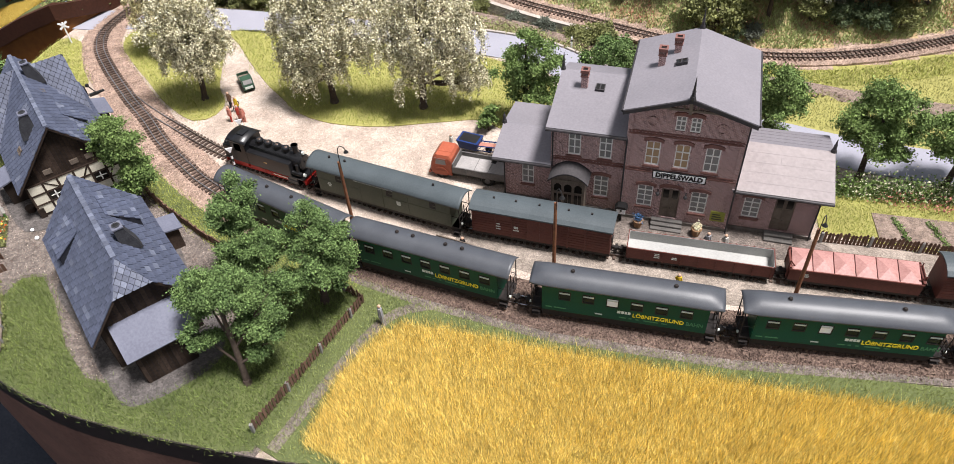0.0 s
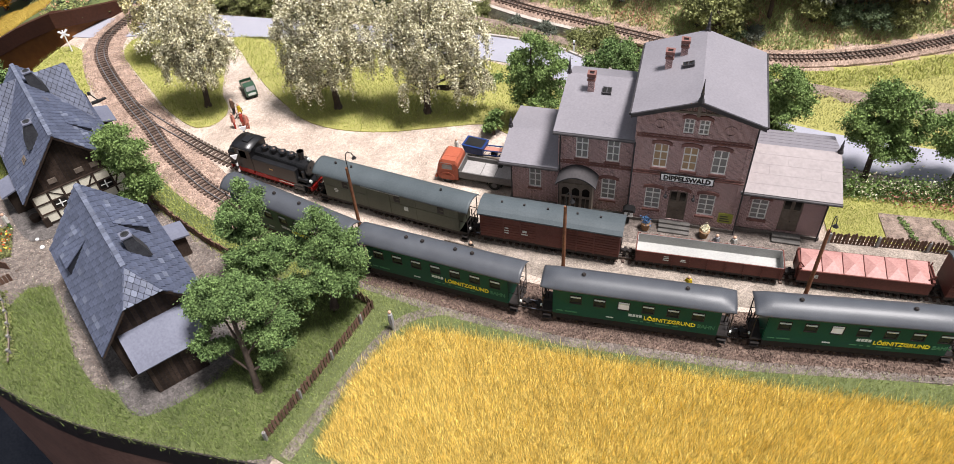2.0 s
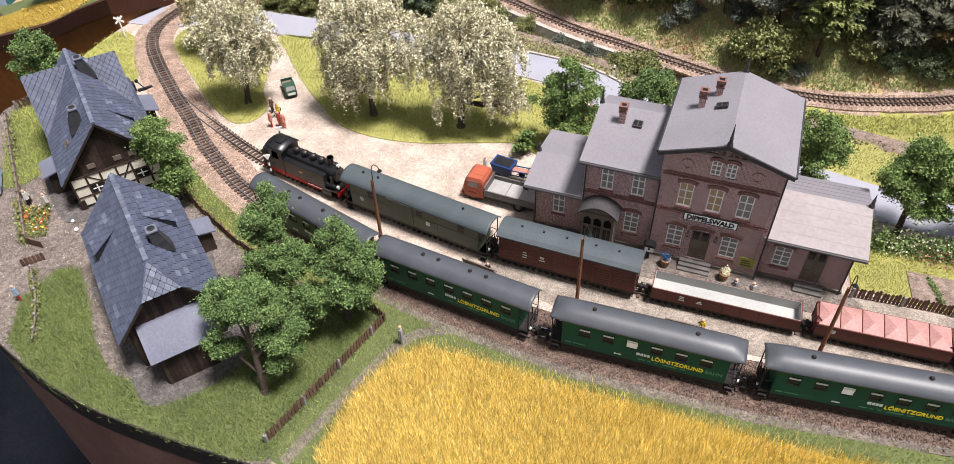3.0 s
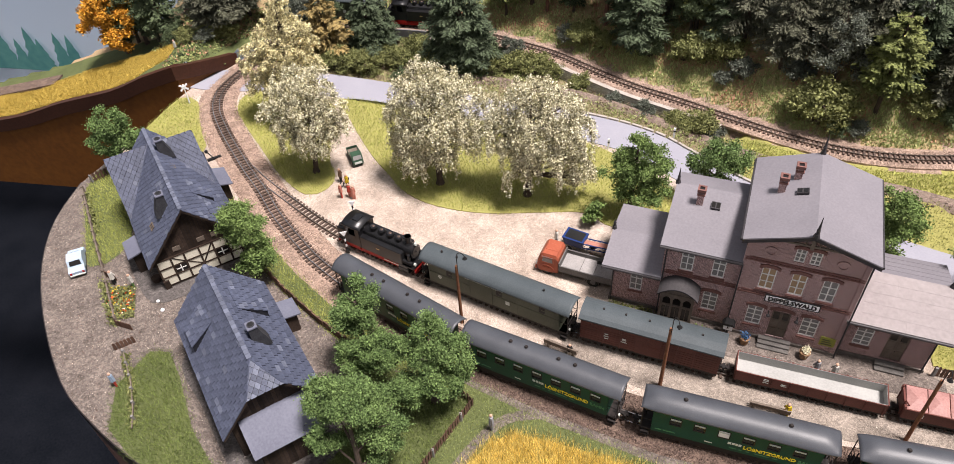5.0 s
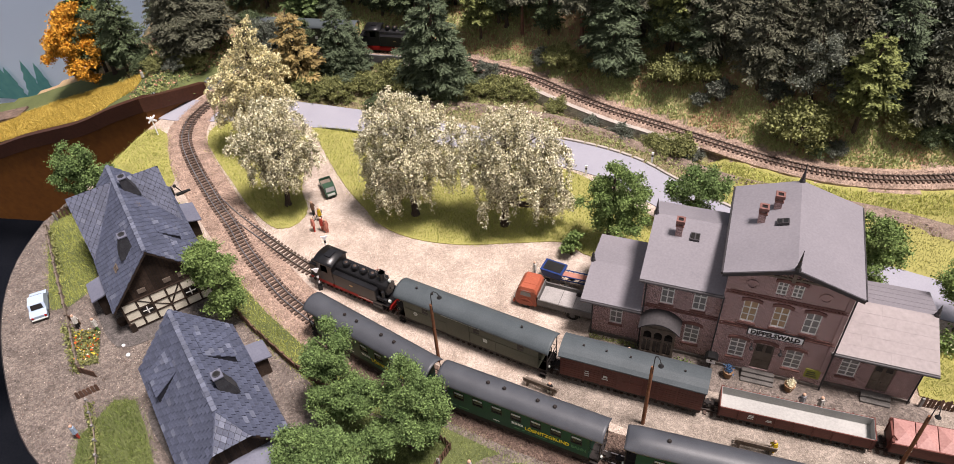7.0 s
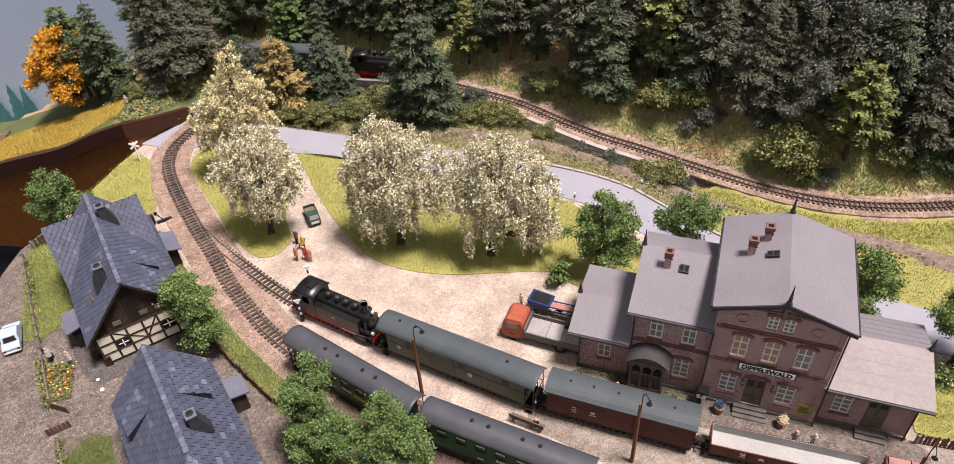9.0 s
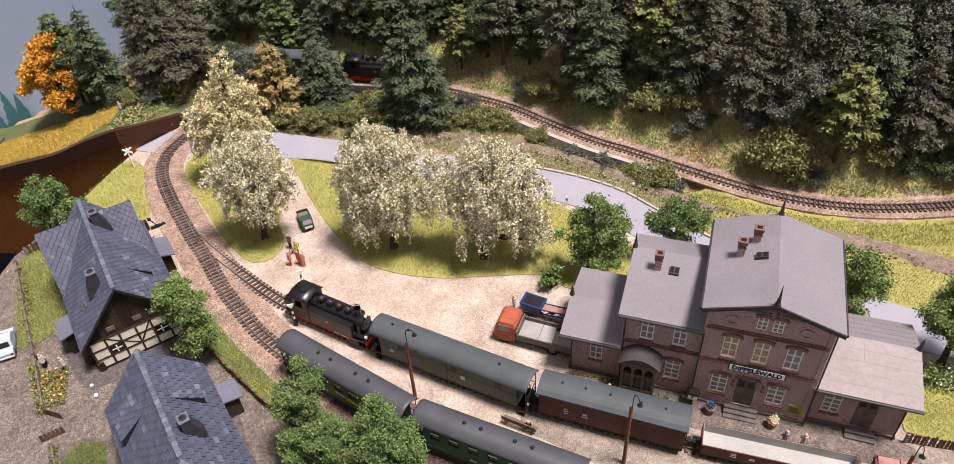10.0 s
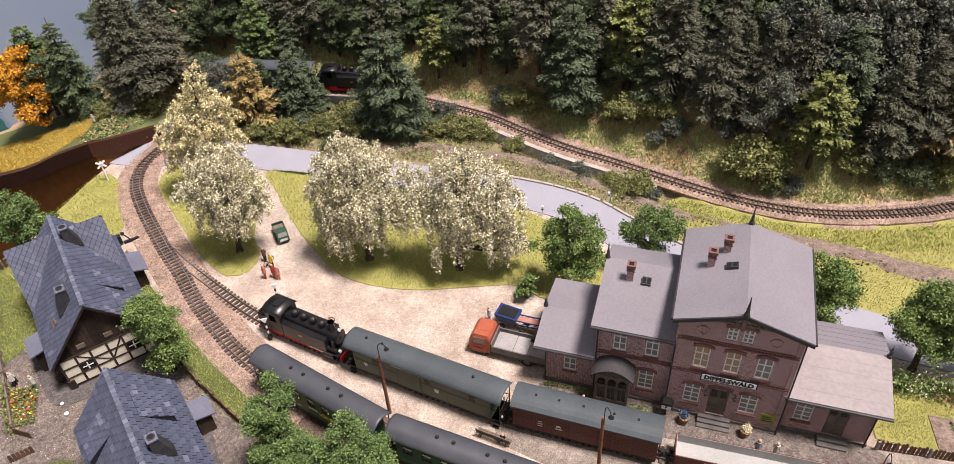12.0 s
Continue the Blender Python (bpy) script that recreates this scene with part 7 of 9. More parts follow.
tree("blossom_tree", -37.6, 80.9, 0.1, [(1.0, 0.8, 12.4, 2.2), (-1.4, 0.5, 11.2, 2.2), (3.1, 0.4, 10.4, 2.0), (-2.4, 0, 8.8, 2.1), (1.2, -0.8, 9.0, 2.5), (3.5, -0.2, 7.6, 1.8), (-0.4, -1.0, 6.8, 1.9), (2.5, -0.4, 6.0, 1.8), (-2.2, -0.2, 6.2, 1.8), (0.6, 1.4, 6.8, 2.2), (0.8, -1.0, 5.0, 1.5)], "blossom", 47000, 0.094,
     "rounded tree in cream blossom beside the path", "blossom tree", 0.36, ("under", 0.4), 33, low=0.5, clumps=12, hang=2.4, floor=2.4)
tree("blossom_tree", -45.0, 92.5, 0.1, [(2.0, 0.6, 18.0, 0.5), (1.9, 0.6, 16.9, 0.8), (1.8, 0.6, 15.6, 1.2), (0.9, 0.4, 13.8, 1.6), (2.8, 0.4, 13.2, 1.6), (-0.9, 0.2, 12.0, 1.8), (3.6, 0.2, 11.0, 1.7), (1.0, -0.6, 11.0, 2.2), (-2.9, 0, 10.0, 1.7), (0.4, -0.8, 8.6, 2.4), (3.6, -0.4, 8.4, 2.1), (-3.2, 0, 7.4, 2.0), (0.2, -0.6, 6.4, 2.3), (-2.6, -0.2, 5.2, 1.9), (2.6, -0.4, 5.4, 2.1), (0.4, 0.8, 4.4, 2.0)], "blossom_y", 50000, 0.1,
     "tall pointed tree in pale yellow blossom", "blossom tree", 0.36, ("under", 0.28), 34, low=0.5, clumps=12, hang=1.5, floor=1.6)


def conifer(name, leaf, h, r, label, seed, bark="bark", gap=0.18, droop=0.45, taper=0.85, width=0.095, twigs=22):
    """A straight trunk with tiers of branches, each a flat spray of drooping twigs."""
    th = thing(name, 0, 0, -40, 0, label, "conifer")
    rng = np.random.default_rng(seed)
    s = Shape().cyl((0, 0, -0.5), (0, 0, h * 0.97), 0.022 * h, 0.04, 7)
    root, tip = [], []
    tiers = int(h * 1.15)
    for t in range(tiers):
        f = t / tiers
        z = h * (gap + (0.97 - gap) * f) + rng.uniform(-0.2, 0.2)
        rad = r * min(1.0, 2.6 * f + 0.55) * (1 - f) ** taper * rng.uniform(0.8, 1.12) + 0.2
        k = int(5 + 3 * (1 - f))
        for i in range(k):
            a = 6.283 * (i + rng.uniform(-0.35, 0.35)) / k + 1.7 * t
            ln = rad * rng.uniform(0.65, 1.12)
            m = max(6, int(twigs * (0.35 + 0.65 * ln / r) * 2))
            q = rng.uniform(0.12, 1.0, m) ** 0.8
            side = np.where(rng.random(m) < 0.5, -1.0, 1.0)
            out = np.array([math.cos(a), math.sin(a), 0.0])
            across = np.array([-math.sin(a), math.cos(a), 0.0])
            base = out[None] * (ln * q)[:, None]
            base[:, 2] += z - droop * ln * q ** 1.6 + 0.16 * ln * q ** 4
            tl = ln * 0.46 * (1.08 - 0.8 * q) + 0.22
            fwd = out[None] * (0.75 * tl)[:, None] + across[None] * (side * tl * rng.uniform(0.35, 0.95, m))[:, None]
            fwd[:, 2] -= tl * rng.uniform(0.02, 0.5, m)
            root.append(base)
            tip.append(base + fwd)
            s.cyl((0, 0, z), (math.cos(a) * ln * 0.8, math.sin(a) * ln * 0.8, z - droop * ln * 0.6), 0.055, 0.02, 3, caps=False)
    a, b = np.concatenate(root), np.concatenate(tip)
    # every twig carries a few short needle tufts that turn about it
    n = 3
    a, b = np.repeat(a, n, axis=0), np.repeat(b, n, axis=0)
    u = np.tile(np.arange(n) / n, len(a) // n)[:, None]
    d = b - a
    p0 = a + d * (u - 0.06) + rng.normal(size=a.shape) * 0.05
    p1 = a + d * (u + 1.15 / n) + rng.normal(size=a.shape) * 0.07
    w = np.cross(d, rng.normal(size=a.shape) * 0.55 + np.array([0, 0, 1.0]))
    w *= (width * rng.uniform(0.6, 1.25, len(a)) * (1.15 - 0.5 * u[:, 0]) / np.maximum(np.linalg.norm(w, axis=1), 1e-6))[:, None]
    mid = (p0 + p1) / 2
    part("trunk", s, M[bark], th, "straight trunk with side branches")
    quads("crown", np.stack([p0, mid + w, p1, mid - w], 1), LEAF[leaf], th)
    return th


def broadleaf(name, leaf, h, r, label, seed, n=2600, size=0.17):
    rng = random.Random(seed)
    lobes = [(rng.uniform(-0.3, 0.3) * r, rng.uniform(-0.3, 0.3) * r, h - r * 0.5, r * 0.55)]
    for i in range(7):
        a = i * 2.4
        z = h * (0.35 + 0.45 * i / 7)
        lobes.append((math.cos(a) * r * 0.6, math.sin(a) * r * 0.6, z, r * rng.uniform(0.45, 0.62)))
    lobes += [(0, 0, h * 0.52, r * 0.6), (0, 0, h * 0.72, r * 0.55)]
    return tree(name, 0, 0, -40, lobes, leaf, n * 3, size, label, "tree", 0.3, seed=seed, clumps=5)


KINDS = [conifer("conifer", "fir", 15, 4.6, "bushy dark grey-green fir on the slope", 41, gap=0.1, droop=0.34, taper=0.55, width=0.105, twigs=28), conifer("conifer", "spruce", 16, 4.2, "grey-green spruce on the slope", 42), conifer("conifer", "spruce", 13, 3.6, "grey-brown pine with bare lower trunk", 43, "bark_red", 0.4, 0.25, 0.6),
         conifer("conifer", "larch", 11, 4.0, "ochre tan larch beside the stream", 44, gap=0.08, droop=0.24, taper=0.6, width=0.13, twigs=24), conifer("tree", "lime", 11.5, 3.3, "olive green feathery tree on the slope", 45, gap=0.3, droop=0.18, taper=0.6, width=0.15), broadleaf("tree", "dark", 11, 3.8, "dark green leafy tree on the slope", 46, 7000, 0.12), broadleaf("tree", "gold", 11, 4.0, "golden yellow leafy autumn tree", 47, 11000, 0.15),
         broadleaf("tree", "grey", 9, 3.2, "grey-green leafy tree on the slope", 48, 7000, 0.095), conifer("conifer", "dark", 13, 3.7, "dark green fir on the slope", 49), conifer("tree", "fern", 11.5, 3.3, "mid-green feathery tree on the slope", 50, gap=0.25, droop=0.2, taper=0.6, width=0.15)]
for k in (4, 9):
    KINDS[k]["category"] = "tree"
BUSHES = [broadleaf("bush", "bush", 3.0, 2.0, "yellow-green bush at the foot of the slope", 51, 2000, 0.1), broadleaf("bush", "dark", 2.6, 1.8, "dark green bush at the foot of the slope", 52, 1800, 0.1), broadleaf("bush", "grey", 2.2, 1.6, "grey-green scrub beside the stream", 53, 1500, 0.095)]
for b in BUSHES:
    b["category"] = "bush"


def plant(kind, x, y, scale=1.0, z=None):
    ob = copy_thing(kind, Matrix.Translation((x * U, y * U, (land(x, y) if z is None else z) * U)) @ Matrix.Rotation(random.uniform(0, 6.28), 4, "Z") @ Matrix.Scale(scale, 4))
    ob["group"] = "forest"
    return ob


# trees that stand out, then the mixed forest behind them
for k, x, y, sc in ((6, -81.2, 110.4, 1.2), (9, -81.0, 113.6, 1.4), (5, -78.3, 112.0, 1.1), (8, -72.7, 109.7, 1.26), (1, -63.9, 109.3, 1.0), (1, -62.8, 109.9, 1.2), (1, -61.9, 112.5, 1.18), (1, -61.4, 117.4, 1.12), (1, -62.0, 114.6, 0.25),
                    (5, -55.5, 118.2, 0.68), (9, -48.3, 123.3, 1.1), (3, -44.9, 108.5, 1.2), (0, -43.5, 123.5, 0.6), (0, -39.4, 112.1, 0.9), (8, -31.6, 124.2, 1.04), (8, -27.1, 124.7, 1.06), (8, -35.9, 125.5, 0.8), (0, -23.9, 108.7, 1.19), (4, -19.0, 121.3, 0.96), (7, -16.9, 113.0, 0.55),
                    (2, -8.6, 123.4, 1.03), (2, -3.1, 118.0, 1.4), (0, 1.7, 113.6, 1.15), (8, -0.4, 117.8, 1.15), (4, 10.0, 115.1, 1.4), (4, 6.9, 118.5, 1.15), (1, 16.4, 111.8, 1.15), (2, 14.5, 114.1, 1.2), (1, 21.4, 108.2, 1.08), (1, 27.2, 107.3, 1.03), (1, 30.8, 106.5, 1.15),
                    (4, 33.1, 101.7, 1.3), (7, 36.8, 109.8, 1.9), (7, 31.7, 112.0, 1.7), (7, 44.0, 111.8, 1.8), (1, 41.4, 102.9, 1.05), (1, 45.4, 104.0, 1.1), (1, 48.8, 103.7, 1.05), (3, 50.5, 104.2, 1.3), (8, 54.2, 104.9, 1.3)):
    plant(KINDS[k], x, y, sc)
for k, x, y, sc in ((2, -12.4, 121.4, 1.1), (5, -15.0, 122.8, 1.0), (8, -8.2, 120.8, 0.95), (8, -60.4, 126.1, 0.9), (7, -50.6, 113.4, 1.0), (5, -47.6, 115.0, 0.75), (5, -56.6, 127.6, 1.1), (8, -53.3, 128.8, 1.2), (5, -60.7, 132.3, 1.3), (8, -66, 128, 1.3), (5, -71, 122, 1.2), (8, -68.5, 117, 1.1), (8, -37.8, 126.0, 0.8), (5, -33.9, 127.0, 1.0), (8, -41.4, 127.5, 1.1), (8, -46.8, 128.6, 1.1), (5, -29, 128.2, 1.2), (1, -50, 133, 1.2), (5, -44, 134, 1.3), (8, -38, 133, 1.3),
                    (0, -26.2, 109.8, 0.95), (0, -21.6, 108.4, 0.85), (0, -38.0, 114.4, 0.7), (0, -40.6, 111.0, 0.6), (5, -80.5, 115.5, 1.2), (8, -75.5, 111.5, 1.0), (5, -84, 116, 1.0)):
    plant(KINDS[k], x, y, sc)
rng_f = random.Random(77)
for row in range(6):
    xs_ = -54.0
    while xs_ < 84:
        y = float(np.interp(xs_, UPX, UPY)) + (9.5 if xs_ < -10 else 12.0 if xs_ < 18 else 11.5) + row * 4.4 + rng_f.uniform(-1.6, 1.6)
        if y < 150 and not (-13 < xs_ < 1 and row < 1):
            k = rng_f.choice((0, 1, 1, 1, 2, 2, 5, 7, 8, 8, 0, 9))
            plant(KINDS[k], xs_, y, rng_f.uniform(0.85, 1.3))
        xs_ += rng_f.uniform(2.8, 4.4)
for x, y, k, sc in ((26.1, 101.1, 0, 1.9), (23.8, 102.1, 0, 1.3), (28.4, 101.3, 0, 1.3), (11.4, 110.9, 0, 1.6), (8.6, 111.7, 0, 1.2), (14.5, 110.4, 0, 1.2), (23.2, 106.6, 2, 1.2), (38.7, 101.5, 0, 1.2), (28.3, 99.3, 1, 0.8), (-6.2, 115.7, 0, 1.2), (-9.1, 117.0, 2, 1.0), (-3.4, 114.6, 0, 0.9), (-32.1, 112.9, 0, 1.3), (-34.8, 110.4, 0, 1.1),
                   (-27.6, 109.4, 0, 1.1), (-29.3, 108.0, 0, 1.0), (-38.9, 107.9, 0, 1.2), (-42.1, 105.8, 0, 1.2), (-37.8, 110.8, 0, 1.1), (-5.8, 108.0, 0, 0.9), (-10.6, 110.2, 0, 0.9), (-13.3, 110.2, 0, 1.2), (-15.9, 109.9, 0, 1.1), (-19.3, 108.3, 0, 1.1), (-22.2, 106.9, 1, 1.1), (10.6, 98.7, 0, 1.3), (12.2, 98.4, 2, 1.0), (-0.8, 104.4, 2, 0.9), (3.2, 102.4, 2, 1.0),
                   (7.4, 100.5, 0, 0.8), (41.8, 101.2, 1, 1.1), (46.4, 100.9, 1, 1.2), (50.0, 101.4, 0, 1.2), (16.5, 107.8, 2, 1.2), (14.1, 107.5, 2, 0.8), (3.8, 112.6, 1, 1.1), (-40.5, 107.1, 0, 0.9), (-44.5, 106.1, 0, 1.0), (30.9, 99.3, 2, 0.8), (-63.1, 108.9, 0, 1.0), (-66.3, 105.4, 0, 0.8), (-63.8, 106.7, 2, 0.9), (-69.8, 108.1, 1, 1.1), (-61.7, 109.6, 0, 0.9),
                   (-48, 108.6, 0, 0.9), (-46.5, 112.5, 1, 1.2), (-33, 106.0, 1, 0.8), (-26, 107.2, 2, 0.9), (-25.5, 112.6, 0, 1.2), (-20.6, 112.4, 1, 1.2)):
    plant(BUSHES[k], x, y, sc, land(x, y) - 0.15)
# the models that were copied stand among the rest of the forest
for i, k in enumerate(KINDS + BUSHES):
    x, y = 58 + 3.1 * i, 116 + (i % 4) * 5
    k.matrix_basis = pose(x * U, y * U, land(x, y) * U)

# yellow field, meadow and stream behind the yard
FIELD = [(-128, 97.8), (-97, 97.6), (-80, 97.6), (-72, 97.7), (-67.5, 101), (-68.5, 106.0), (-78, 107.5), (-96, 106), (-128, 105)]
s_ = np.random.default_rng(61)
fx_, fy_ = s_.uniform(-128, -66, 90000), s_.uniform(97, 108, 90000)
ok_ = inside(FIELD, fx_, fy_)
fx_, fy_ = fx_[ok_], fy_[ok_]
fz_ = np.array([land(a, b) for a, b in zip(fx_, fy_)])
c_ = np.stack([fx_, fy_, fz_], 1)
d_ = s_.normal(size=c_.shape) * np.array([0.12, 0.12, 0.05]) + np.array([0, 0, 0.38])
w_ = np.stack([s_.uniform(-0.07, 0.07, len(c_)), s_.uniform(-0.07, 0.07, len(c_)), np.zeros(len(c_))], 1)
tagged(triangles("grain", np.stack([c_ - w_, c_ + w_, c_ + d_], 1), M["grain_far"]), "golden grain on the rising field", "grain", kind="stuff")
far_edge = lambda x: float(np.interp(x, ROADX, ROADY)) + 3.6
SCRUB = [(x, far_edge(x)) for x in range(-50, 17, 3)] + [(x, float(np.interp(x, UPX, UPY)) - 2.6) for x in range(16, -51, -3)]
MEADOW = [(x, far_edge(x)) for x in range(15, 96, 4)] + [(x, float(np.interp(x, UPX, UPY)) - 2.2) for x in range(83, 14, -3)]
M["grass_dry"] = mat("dry_meadow_fibre", (0.34, 0.34, 0.115, 1), (0.19, 0.185, 0.07, 1), 500, 22, 0.8, island=0.35, bump=0, mix=1.0)
blades("grass", MEADOW, 40, 0.28, 0.06, M["grass_dry"], "meadow grass fibres", "grass", 1.0, 0.0, 62, on_land=True)
blades("grass", SCRUB, 14, 0.45, 0.07, M["grass_dk"], "rough grass on the bank", "grass", 1.0, 0.0, 63, on_land=True)
M["grass_slope"] = mat("grey_green_slope_grass", (0.45, 0.50, 0.22, 1), (0.25, 0.29, 0.12, 1), 600, 30, 0.8, island=0.4, bump=0, mix=0.9)
n_h = 42000
rng_h = np.random.default_rng(64)
hx = rng_h.uniform(-60, 70, n_h)
hy = np.interp(hx, UPX, UPY) + 2.4 + np.abs(rng_h.normal(size=n_h)) * 4.5
hz = np.array([land(a, b) for a, b in zip(hx, hy)])
hc = np.stack([hx, hy, hz], 1)
hw = np.stack([rng_h.uniform(-0.1, 0.1, n_h), rng_h.uniform(-0.1, 0.1, n_h), np.zeros(n_h)], 1)
tagged(triangles("grass", np.stack([hc - hw, hc + hw, hc + rng_h.normal(size=hc.shape) * 0.15 + np.array([0, 0, 0.4])], 1), M["grass_slope"]), "rough grass on the foot of the slope", "grass", kind="stuff")

# fallen leaves and moss cushions on the slope
LEAF["litter"] = leaf_mat("brown_fallen_leaf", (0.52, 0.275, 0.19, 1), (0.30, 0.15, 0.10, 1), 0.4)
LEAF["twig"] = leaf_mat("grey_brown_dry_twig", (0.29, 0.225, 0.155, 1), (0.15, 0.115, 0.08, 1), 0.4)
LEAF["moss"] = leaf_mat("green_moss_tuft", (0.38, 0.43, 0.17, 1), (0.20, 0.235, 0.085, 1), 0.35)
for leaf, n_l, cut, sign, lab in (("litter", 26000, 0.05, 1, "brown fallen leaves on the forest slope"), ("moss", 30000, -0.05, -1, "green moss and low plants on the forest slope")):
    lx = rng_h.uniform(-60, 80, n_l)
    ly = np.interp(lx, UPX, UPY) + 2.6 + np.abs(rng_h.normal(size=n_l)) * 6
    keep = np.array([sign * noise.noise((a * 0.16, b * 0.22, 7)) > sign * cut for a, b in zip(lx, ly)])
    lc = np.stack([lx[keep], ly[keep], np.array([land(a, b) for a, b in zip(lx[keep], ly[keep])]) + 0.08], 1)
    tagged(quads("leaf_litter" if leaf == "litter" else "moss", leaf_quads(lc, 0.16, rng_h, 0.0), LEAF[leaf], None), lab, "fallen leaves" if leaf == "litter" else "moss", kind="stuff")
# rough growth in front of the hillside track
bx = rng_h.uniform(9, 80, 16000)
by = np.interp(bx, UPX, UPY) - rng_h.uniform(2.6, 7.5, 16000)
bc = np.stack([bx, by, np.array([land(a, b) for a, b in zip(bx, by)])], 1)
bw = np.stack([rng_h.uniform(-0.06, 0.06, 16000), rng_h.uniform(-0.06, 0.06, 16000), np.zeros(16000)], 1)
tagged(triangles("grass", np.stack([bc - bw, bc + bw, bc + rng_h.normal(size=bc.shape) * 0.2 + np.array([0, 0, 0.22])], 1), M["grass"]), "grass on the bank below the hillside track", "grass", kind="stuff")
# low scrub scattered over the bank beside the stream
sx_ = rng_h.uniform(-50, 16, 9000)
sy_ = rng_h.uniform(89, 117, 9000)
ok_ = inside(SCRUB, sx_, sy_)
ok_ &= np.array([noise.noise((a * 0.3, b * 0.3, 2)) > -0.22 for a, b in zip(sx_, sy_)])
for leaf, sl_, lab in (("moss", slice(0, None, 2), "dull green low scrub on the bank"), ("twig", slice(1, None, 2), "grey-brown dry scrub on the bank")):
    c_ = np.stack([sx_[ok_][sl_], sy_[ok_][sl_], np.array([land(a, b) + 0.15 for a, b in zip(sx_[ok_][sl_], sy_[ok_][sl_])])], 1)
    c_ = np.repeat(c_, 6, axis=0) + np.abs(rng_h.normal(size=(6 * len(c_), 3))) * np.array([0.25, 0.25, 0.3])
    tagged(quads("scrub", leaf_quads(c_, 0.1, rng_h), LEAF[leaf], None), lab, "scrub", kind="stuff")

# scrub and tufts on the bare bank beside the rising field
ex = rng_h.uniform(-92, -50, 9000)
ey = rng_h.uniform(98, 120, 9000)
far_ = np.array([(a > -66.5 or b > 106.5) and land(a, b) > 0.6 and b > 97.2 + max(0.0, (a + 64.4)) * 3.4 and b < 120 - max(0.0, (-a - 76)) * 0.3 for a, b in zip(ex, ey)])
ex, ey = ex[far_], ey[far_]
for leaf, sl_, lab in (("moss", slice(0, None, 2), "green tufts on the bank beside the field"), ("dark", slice(1, None, 4), "dark low growth on the bank beside the field"), ("litter", slice(3, None, 8), "brown scrub on the bank beside the field")):
    c_ = np.stack([ex[sl_], ey[sl_], np.array([land(a, b) for a, b in zip(ex[sl_], ey[sl_])]) + 0.05], 1)
    c_ = np.repeat(c_, 7, axis=0) + rng_h.normal(size=(7 * len(c_), 3)) * np.array([0.28, 0.28, 0.1])
    tagged(quads("scrub", leaf_quads(c_, 0.15, rng_h), LEAF[leaf], None), lab, "scrub", kind="stuff")


# ---- retaining wall, bridge and kerb behind the yard ----
M["wallstone"] = mat("grey_wall_stone", (0.60, 0.585, 0.56, 1), (0.38, 0.37, 0.355, 1), 700, 80, 0.9, bump=0.4, island=0.3)
M["pale"] = mat("pale_concrete", (0.42, 0.38, 0.34, 1), (0.29, 0.26, 0.23, 1), 700, 60, 0.85, bump=0.2)
M["steelgrey"] = mat("grey_painted_steel", (0.16, 0.165, 0.17, 1), (0.10, 0.10, 0.105, 1), 600, 60, 0.5, bump=0.1)
wall_line = [p for p in UP if -9.5 <= p.x <= 15.0]
rw = thing("retaining_wall", 0, 0, 0, 0, "grey stone retaining wall below the hillside track", "retaining wall", kind="structure")
part("core", ribbon(wall_line, 0.3, -2.2, -0.15, -2.0), M["wallstone"], rw)
part("coping", ribbon(wall_line, 0.42, -0.15, 0.05, -2.0), M["pale"], rw, "pale coping")
s = Shape()
for i, (p, a) in enumerate(even(wall_line, 0.75)):
    nrm = Vector((math.sin(a), -math.cos(a), 0))
    for j in range(5):
        c = p + nrm * 2.32 + Vector((math.cos(a), math.sin(a), 0)) * (0.37 * (j % 2))
        m = Matrix.Translation((c.x, c.y, p.z - 2.0 + 0.37 * j)) @ Matrix.Rotation(a, 4, "Z")
        s.box(-0.34, 0.34, -0.06 - random.uniform(0, 0.05), 0.02, 0.02, 0.34, m)
tagged(part("stones", s, M["wallstone"], rw), kind="stuff")
kerb_line = [p for p in ROAD if -12 <= p.x <= 24]
kb = thing("kerb", 0, 0, 0, 0, "pale kerb stones along the outside of the road", "kerb", kind="structure")
for p, a in even(kerb_line, 1.5):
    o = part("kerb_stone", Shape().box(-0.72, 0.72, -0.18, 0.18, -0.05, 0.32, bevel=0.03), M["pale"], kb)
    nrm = Vector((-math.sin(a), math.cos(a), 0)) * 3.0
    o.matrix_basis = pose((p.x + nrm.x) * U, (p.y + nrm.y) * U, 0, 0, 0, math.degrees(a))
br = thing("railway_bridge", 0, 0, 0, 0, "small grey girder bridge with concrete abutments", "bridge")
bl = [p for p in UP if -42 <= p.x <= -27]
part("girder", ribbon(bl, 0.14, -1.0, 0.25, -1.75), M["steelgrey"], br, "grey steel girder")
part("girder", ribbon(bl, 0.14, -1.0, 0.25, 1.75), M["steelgrey"], br, "grey steel girder")
part("deck", ribbon(bl, 1.7, -0.6, 0.1), M["steelgrey"], br)
